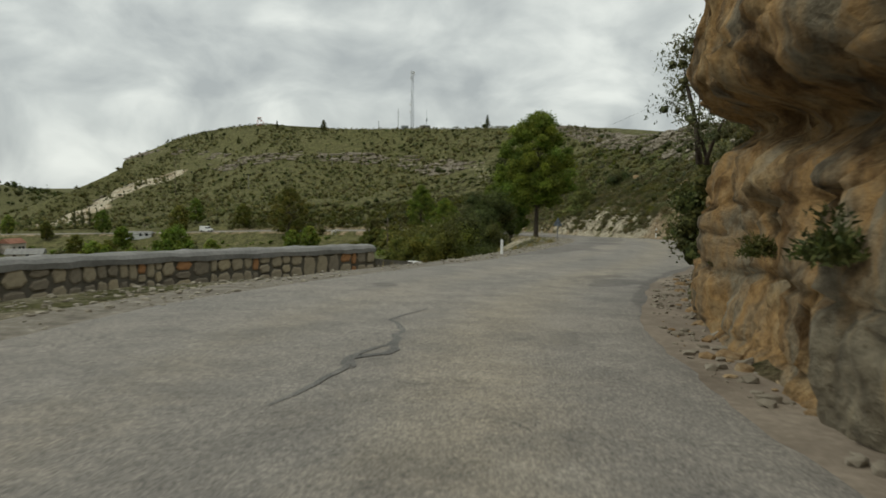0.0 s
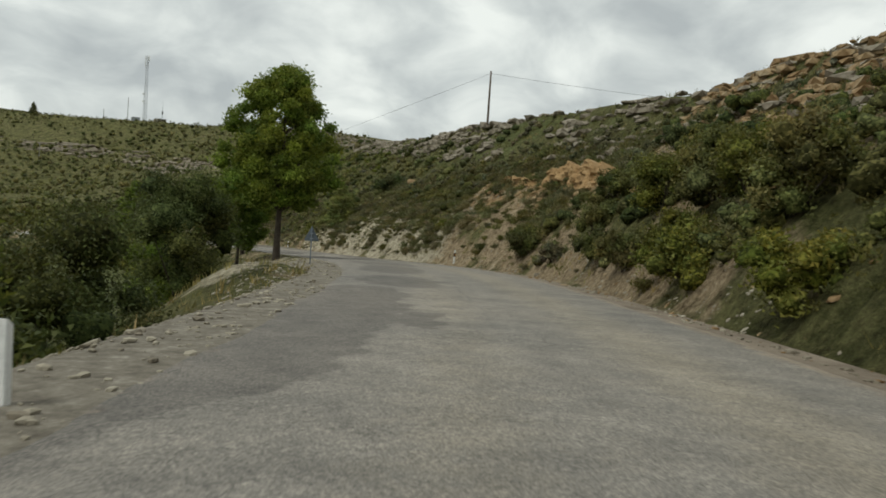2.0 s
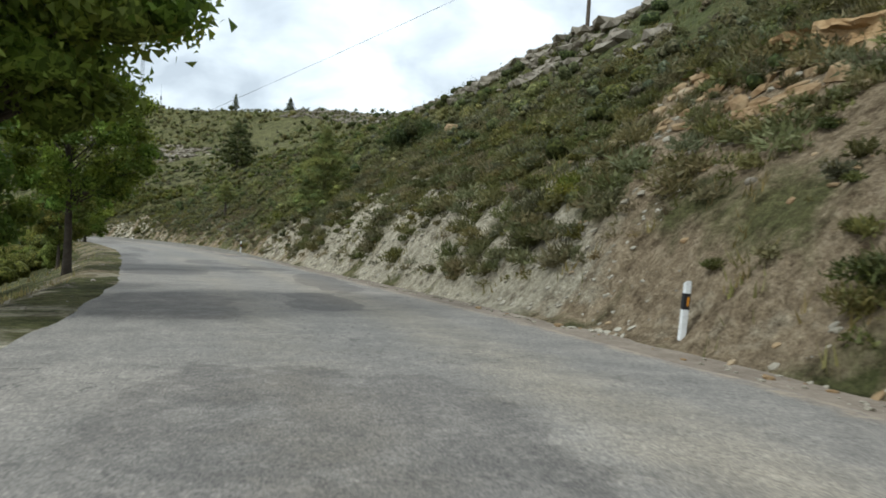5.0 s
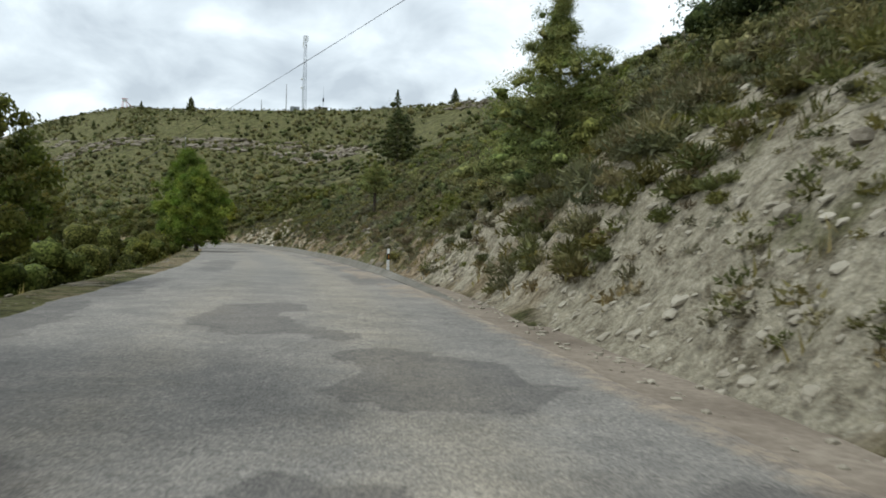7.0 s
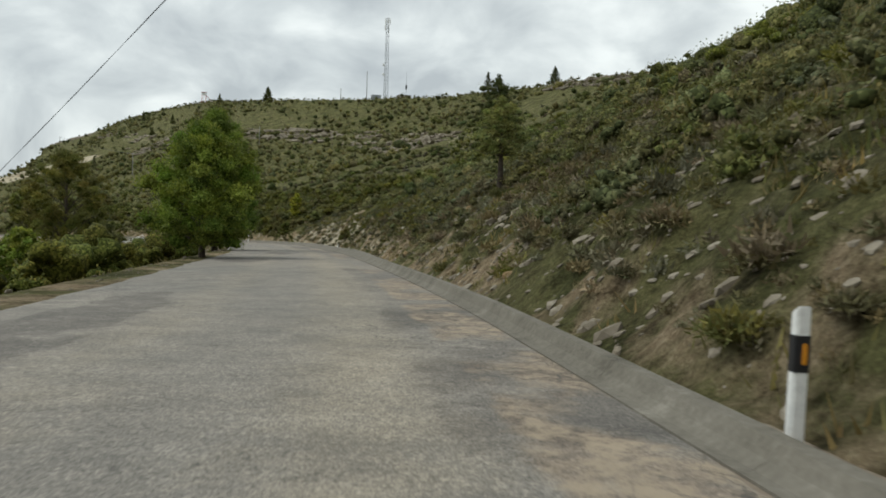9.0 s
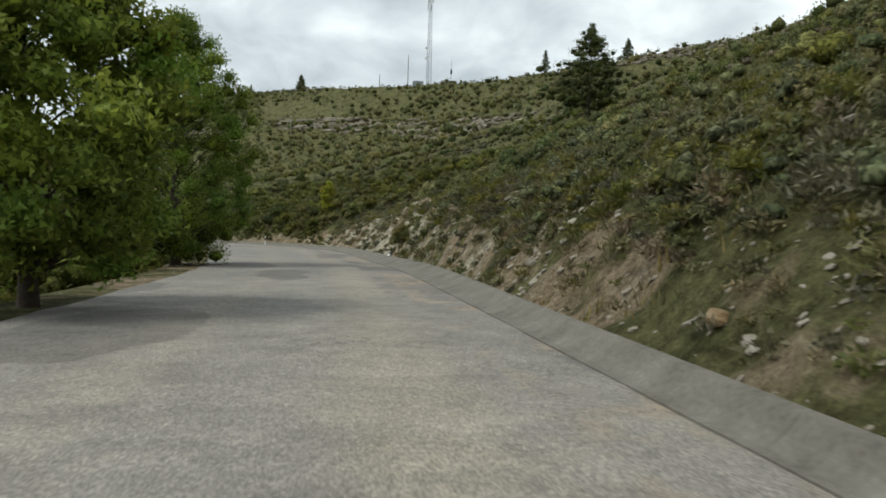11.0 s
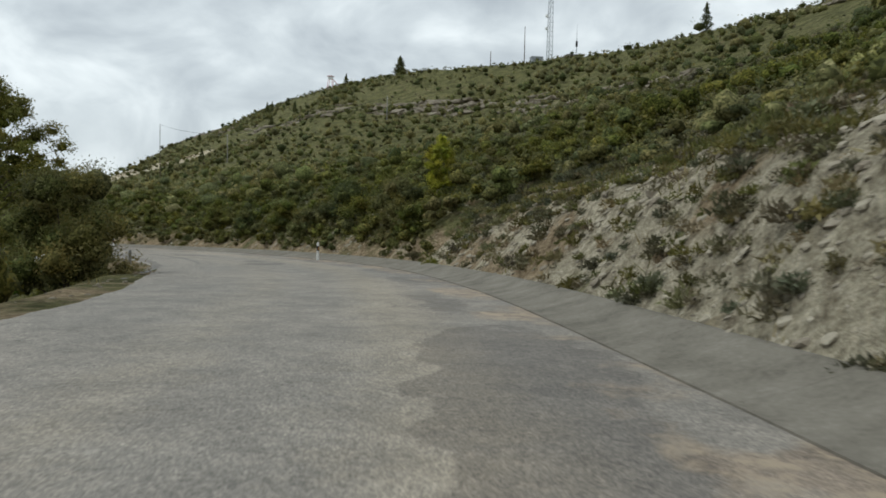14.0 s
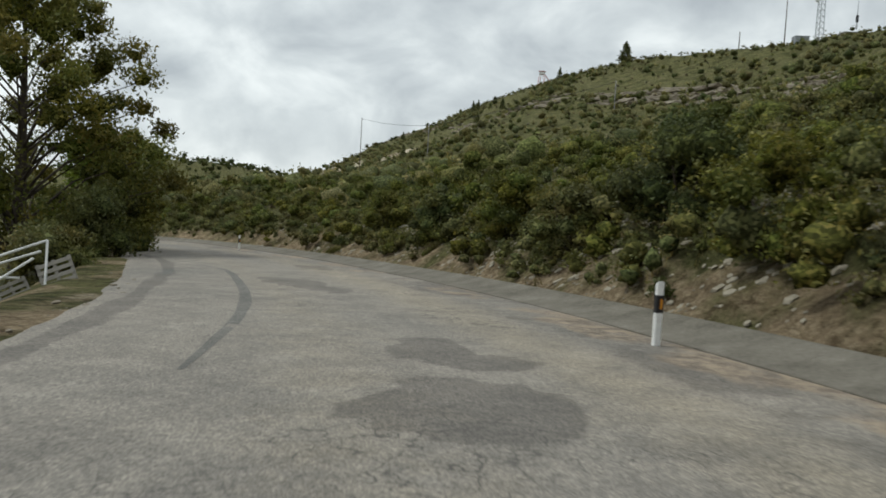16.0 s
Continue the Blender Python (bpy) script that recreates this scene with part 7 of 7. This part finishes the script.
# ---- dressed stone wall at the start ----
def stone_wall():
    line = catmull([(-13.2, 0.0, 0, 0), (-11.2, 7.5, 0, 0), (-9.7, 12.4, 0, 0), (-8.0, 16.5, 0, 0), (-6.1, 20.1, 0, 0), (-3.9, 23.7, 0, 0), (-2.0, 26.6, 0, 0)], 0.35)[:, :2]
    t = np.gradient(line, axis=0); t /= np.linalg.norm(t, axis=1, keepdims=True)
    back = np.stack([-t[:, 1], t[:, 0]], 1)
    dist = np.r_[0, np.cumsum(np.linalg.norm(np.diff(line, axis=0), axis=1))]
    zr = beside_road(line[:, 0], line[:, 1])[1] - 0.40
    hgt, thick = 0.74, 0.5

    def sweep(name, profile, mat, closed_ends=True):
        v, f = [], []
        m = len(profile)
        for a in range(len(line)):
            for q, (o, z) in enumerate(profile):
                w = 0.012 * math.sin(3.1 * dist[a] + q) + 0.01 * math.sin(7.7 * dist[a])
                v.append((line[a, 0] + back[a, 0] * (o + w), line[a, 1] + back[a, 1] * (o + w), zr[a] + z + w))
        for a in range(len(line) - 1):
            for q in range(m):
                r = (q + 1) % m
                f.append((a * m + q, (a + 1) * m + q, (a + 1) * m + r, a * m + r))
        bm = bmesh.new()
        vs = [bm.verts.new(p) for p in v]
        for q in f:
            bm.faces.new([vs[i] for i in q])
        bm.faces.new(vs[:m]); bm.faces.new(vs[-m:])
        return bm_mesh(name, bm, mat, False)

    root = empty("stone_wall", 0, 0, 0)
    tagged(root, "low roadside wall of rough stones with a rounded concrete coping", "wall", kind="structure")
    part("core", sweep("core", [(0.03, -0.7), (0.03, hgt), (thick, hgt), (thick, -1.2)], M_MORTAR), root)
    part("coping", sweep("coping", [(-0.05, hgt - 0.07), (-0.06, hgt + 0.06), (0.02, hgt + 0.15), (0.14, hgt + 0.20), (0.34, hgt + 0.20), (thick, hgt + 0.15), (thick + 0.06, hgt + 0.05), (thick + 0.05, hgt - 0.02)], M_CONCRETE), root, "rounded concrete coping")
    rng = np.random.default_rng(3)
    bases = []
    for k in range(12):
        bm = bmesh.new()
        n = int(rng.integers(6, 9))
        rim = [((0.5 + rng.uniform(-0.07, 0.05)) * math.copysign(abs(math.cos(a)) ** 0.62, math.cos(a)), (0.5 + rng.uniform(-0.07, 0.05)) * math.copysign(abs(math.sin(a)) ** 0.62, math.sin(a))) for a in (np.arange(n) + rng.uniform(-0.2, 0.2, n)) * 6.2832 / n]
        lo = [bm.verts.new((x, 0.06, z)) for x, z in rim]
        mid = [bm.verts.new((x, -0.025, z)) for x, z in rim]
        hi = [bm.verts.new((x * 0.78, -0.06 + rng.uniform(-0.012, 0.012), z * 0.78)) for x, z in rim]
        for q in range(n):
            r = (q + 1) % n
            bm.faces.new((lo[q], lo[r], mid[r], mid[q])); bm.faces.new((mid[q], mid[r], hi[r], hi[q]))
        bm.faces.new(hi)
        bases.append(bm_mesh("stone", bm, M_STONE[int(rng.choice(4, p=(0.4, 0.3, 0.14, 0.16)))]))
    s = 0.1
    while s < dist[-1] - 0.1:
        w = float(rng.uniform(0.20, 0.62))
        cuts = [0.0, 1.0] if w > 0.5 and rng.uniform() < 0.3 else ([0.0, float(rng.uniform(0.4, 0.62)), 1.0] if rng.uniform() < 0.75 else [0.0, float(rng.uniform(0.28, 0.38)), float(rng.uniform(0.6, 0.72)), 1.0])
        a = int(np.argmin(np.abs(dist - s - w / 2)))
        yaw = math.degrees(math.atan2(t[a, 1], t[a, 0]))
        for lo, hi in zip(cuts[:-1], cuts[1:]):
            h = (hi - lo) * (hgt + 0.06)
            ob = part("stone", bases[int(rng.integers(0, 12))], root)
            px = line[a] + t[a] * (s + w / 2 - dist[a]) + back[a] * 0.02
            ob.matrix_basis = Matrix.LocRotScale((px[0], px[1], zr[a] - 0.08 + (lo + hi) / 2 * (hgt + 0.06)), Euler((0, float(rng.uniform(-0.08, 0.08)), radians(yaw))), (w * 0.90, 0.6, h * 0.88))
        s += w
    return root


stone_wall()
bm = box_bm(1.9, 0.5, 0.34, (0, 0, 0.0), 0.06)
ob = new("concrete_slab", bm_mesh("concrete_slab", bm, M_GUTTER)); ob.matrix_basis = pose(-1.45, 27.35, -1.24, 0, 7, 50)
tagged(ob, "broken concrete footing beyond the wall's end", "slab")
ob = new("boulder", boulder_mesh(7.7, M_WHITE_ROCK)); ob.matrix_basis = pose(-0.72, 28.1, -1.3, 4, 6, 35) @ Matrix.Diagonal((0.34, 0.2, 0.14, 1))
tagged(ob, "whitish broken rock at the end of the concrete footing", "boulder")


# ---- concrete kerb below the cut ----
kerb = empty("kerb", 0, 0, 0)
tagged(kerb, "low sloping concrete gutter below the cut bank, in cast lengths", "kerb", kind="structure")
start = int(np.argmin(np.abs(ROAD[:, 1] - 109.5))); stop = int(np.argmin(np.abs(ROAD[:, 0] + 78) + (ROAD[:, 1] < 200) * 999))
k = start
while k + 3 < stop:
    v = []
    for a in (k, k + 1, k + 2, k + 3):
        rise = float(np.interp(ROAD[a, 1], [109, 116, 124, 134, 160, 184, 205, 262], [-0.06, 0.02, 0.17, 0.24, 0.26, 0.28, 0.28, 0.16]))
        wide = float(np.interp(ROAD[a, 1], [113, 150, 160, 174, 195, 262], [0.14, 0.18, 0.42, 0.9, 1.0, 0.85]))
        gap = 0.003 * (1 if a == k else (-1 if a == k + 3 else 0))
        for o, z in ((-0.12, -0.2), (-0.12, min(0.006, rise - 0.02)), (-0.02, min(0.012, rise)), (0.45 * wide, 0.40 * rise), (0.95 * wide, rise), (0.95 * wide + 0.12, rise + 0.01), (0.95 * wide + 0.2, -0.25)):
            p = ROAD[a, :2] + R_RIGHT[a] * (ROAD[a, 3] + o) + R_TAN[a] * gap
            v.append((p[0], p[1], ROAD[a, 2] + z ))
    bm = bmesh.new()
    vs = [bm.verts.new(p) for p in v]
    for a in range(3):
        for q in range(7):
            r = (q + 1) % 7
            bm.faces.new((vs[a * 7 + q], vs[(a + 1) * 7 + q], vs[(a + 1) * 7 + r], vs[a * 7 + r]))
    bm.faces.new(vs[:7]); bm.faces.new(vs[-7:])
    part("kerb_length", bm_mesh("kerb_length", bm, M_GUTTER), kerb)
    k += 3


# ---- repairs, stains, cracks, tyre marks and a dark edge band on the asphalt ----
def road_z(x, y, lift):
    d, zr, i = beside_road(np.atleast_1d(x).astype(float), np.atleast_1d(y).astype(float))
    return zr + 0.03 * (1 - (d / ROAD[i, 3]) ** 2) + lift


def streak(name, pts, width, mat, lift, wander=0.0, seed=0):
    line = catmull([(*p, 0, 0) for p in pts], 0.25)[:, :2]
    if wander:
        line = line + wander * np.stack([value_noise(np.arange(len(line)) * 0.25, 0 * line[:, 0], 0.6, seed, 3), value_noise(np.arange(len(line)) * 0.25, 9 + 0 * line[:, 0], 0.6, seed, 3)], 1)
    t = np.gradient(line, axis=0); t /= np.linalg.norm(t, axis=1, keepdims=True)
    sd = np.stack([t[:, 1], -t[:, 0]], 1)
    w = width / 2 * (np.sin(np.linspace(0.15, 3.0, len(line))) ** 0.6)[:, None] * (1 + (0.5 if wander else 0.12) * value_noise(np.arange(len(line)) * 0.25, 3 + 0 * line[:, 0], 0.8, seed + 1, 2))[:, None]
    a, b = line - sd * w, line + sd * w
    v = np.concatenate([np.c_[a, road_z(a[:, 0], a[:, 1], lift)], np.c_[b, road_z(b[:, 0], b[:, 1], lift)]])
    n = len(line)
    f = [(q, q + n, q + n + 1, q + 1) for q in range(n - 1)]
    return part(name, from_arrays(name, v, f, mat), ROAD_OB)


ROAD_OB = bpy.data.objects["road"]
streak("crack", CRACK, 0.10, M_ROAD_DARK, 0.004, 0.35, 5)
streak("crack", [(-0.9, 7.2), (-0.55, 8.3), (-0.5, 9.2)], 0.16, M_ROAD_DARK, 0.005, 0.3, 9)
for k, pts in enumerate([
        [(-12.56, 218.78), (-10.72, 217.47), (-9.55, 216.79), (-8.39, 216.47), (-7.37, 215.9)],
        [(16.67, 109.86), (16.84, 108.54), (17.0, 107.76), (17.31, 106.23)], [(14.6, 58.0), (12.37, 50.57), (10.51, 44.0), (9.54, 41.04), (8.86, 39.21)],
        [(2.66, 182.45), (3.15, 182.24), (3.62, 182.0), (4.31, 181.02)], [(3.75, 176.34), (4.32, 174.76), (4.52, 173.82), (4.88, 172.9)]]):
    streak("crack", pts, 0.018, M_ROAD_DARK, 0.004 + 0.0005 * k, 0.14, 30 + k)
# dark band along the asphalt's left edge through the bend
streak("edge_seam", EDGE[1:], 0.42, M_ROAD_DARK, 0.006, 0.10, 60)
streak("tyre_mark", TYRE, 0.24, M_ROAD_DARK, 0.006, 0.0, 6)
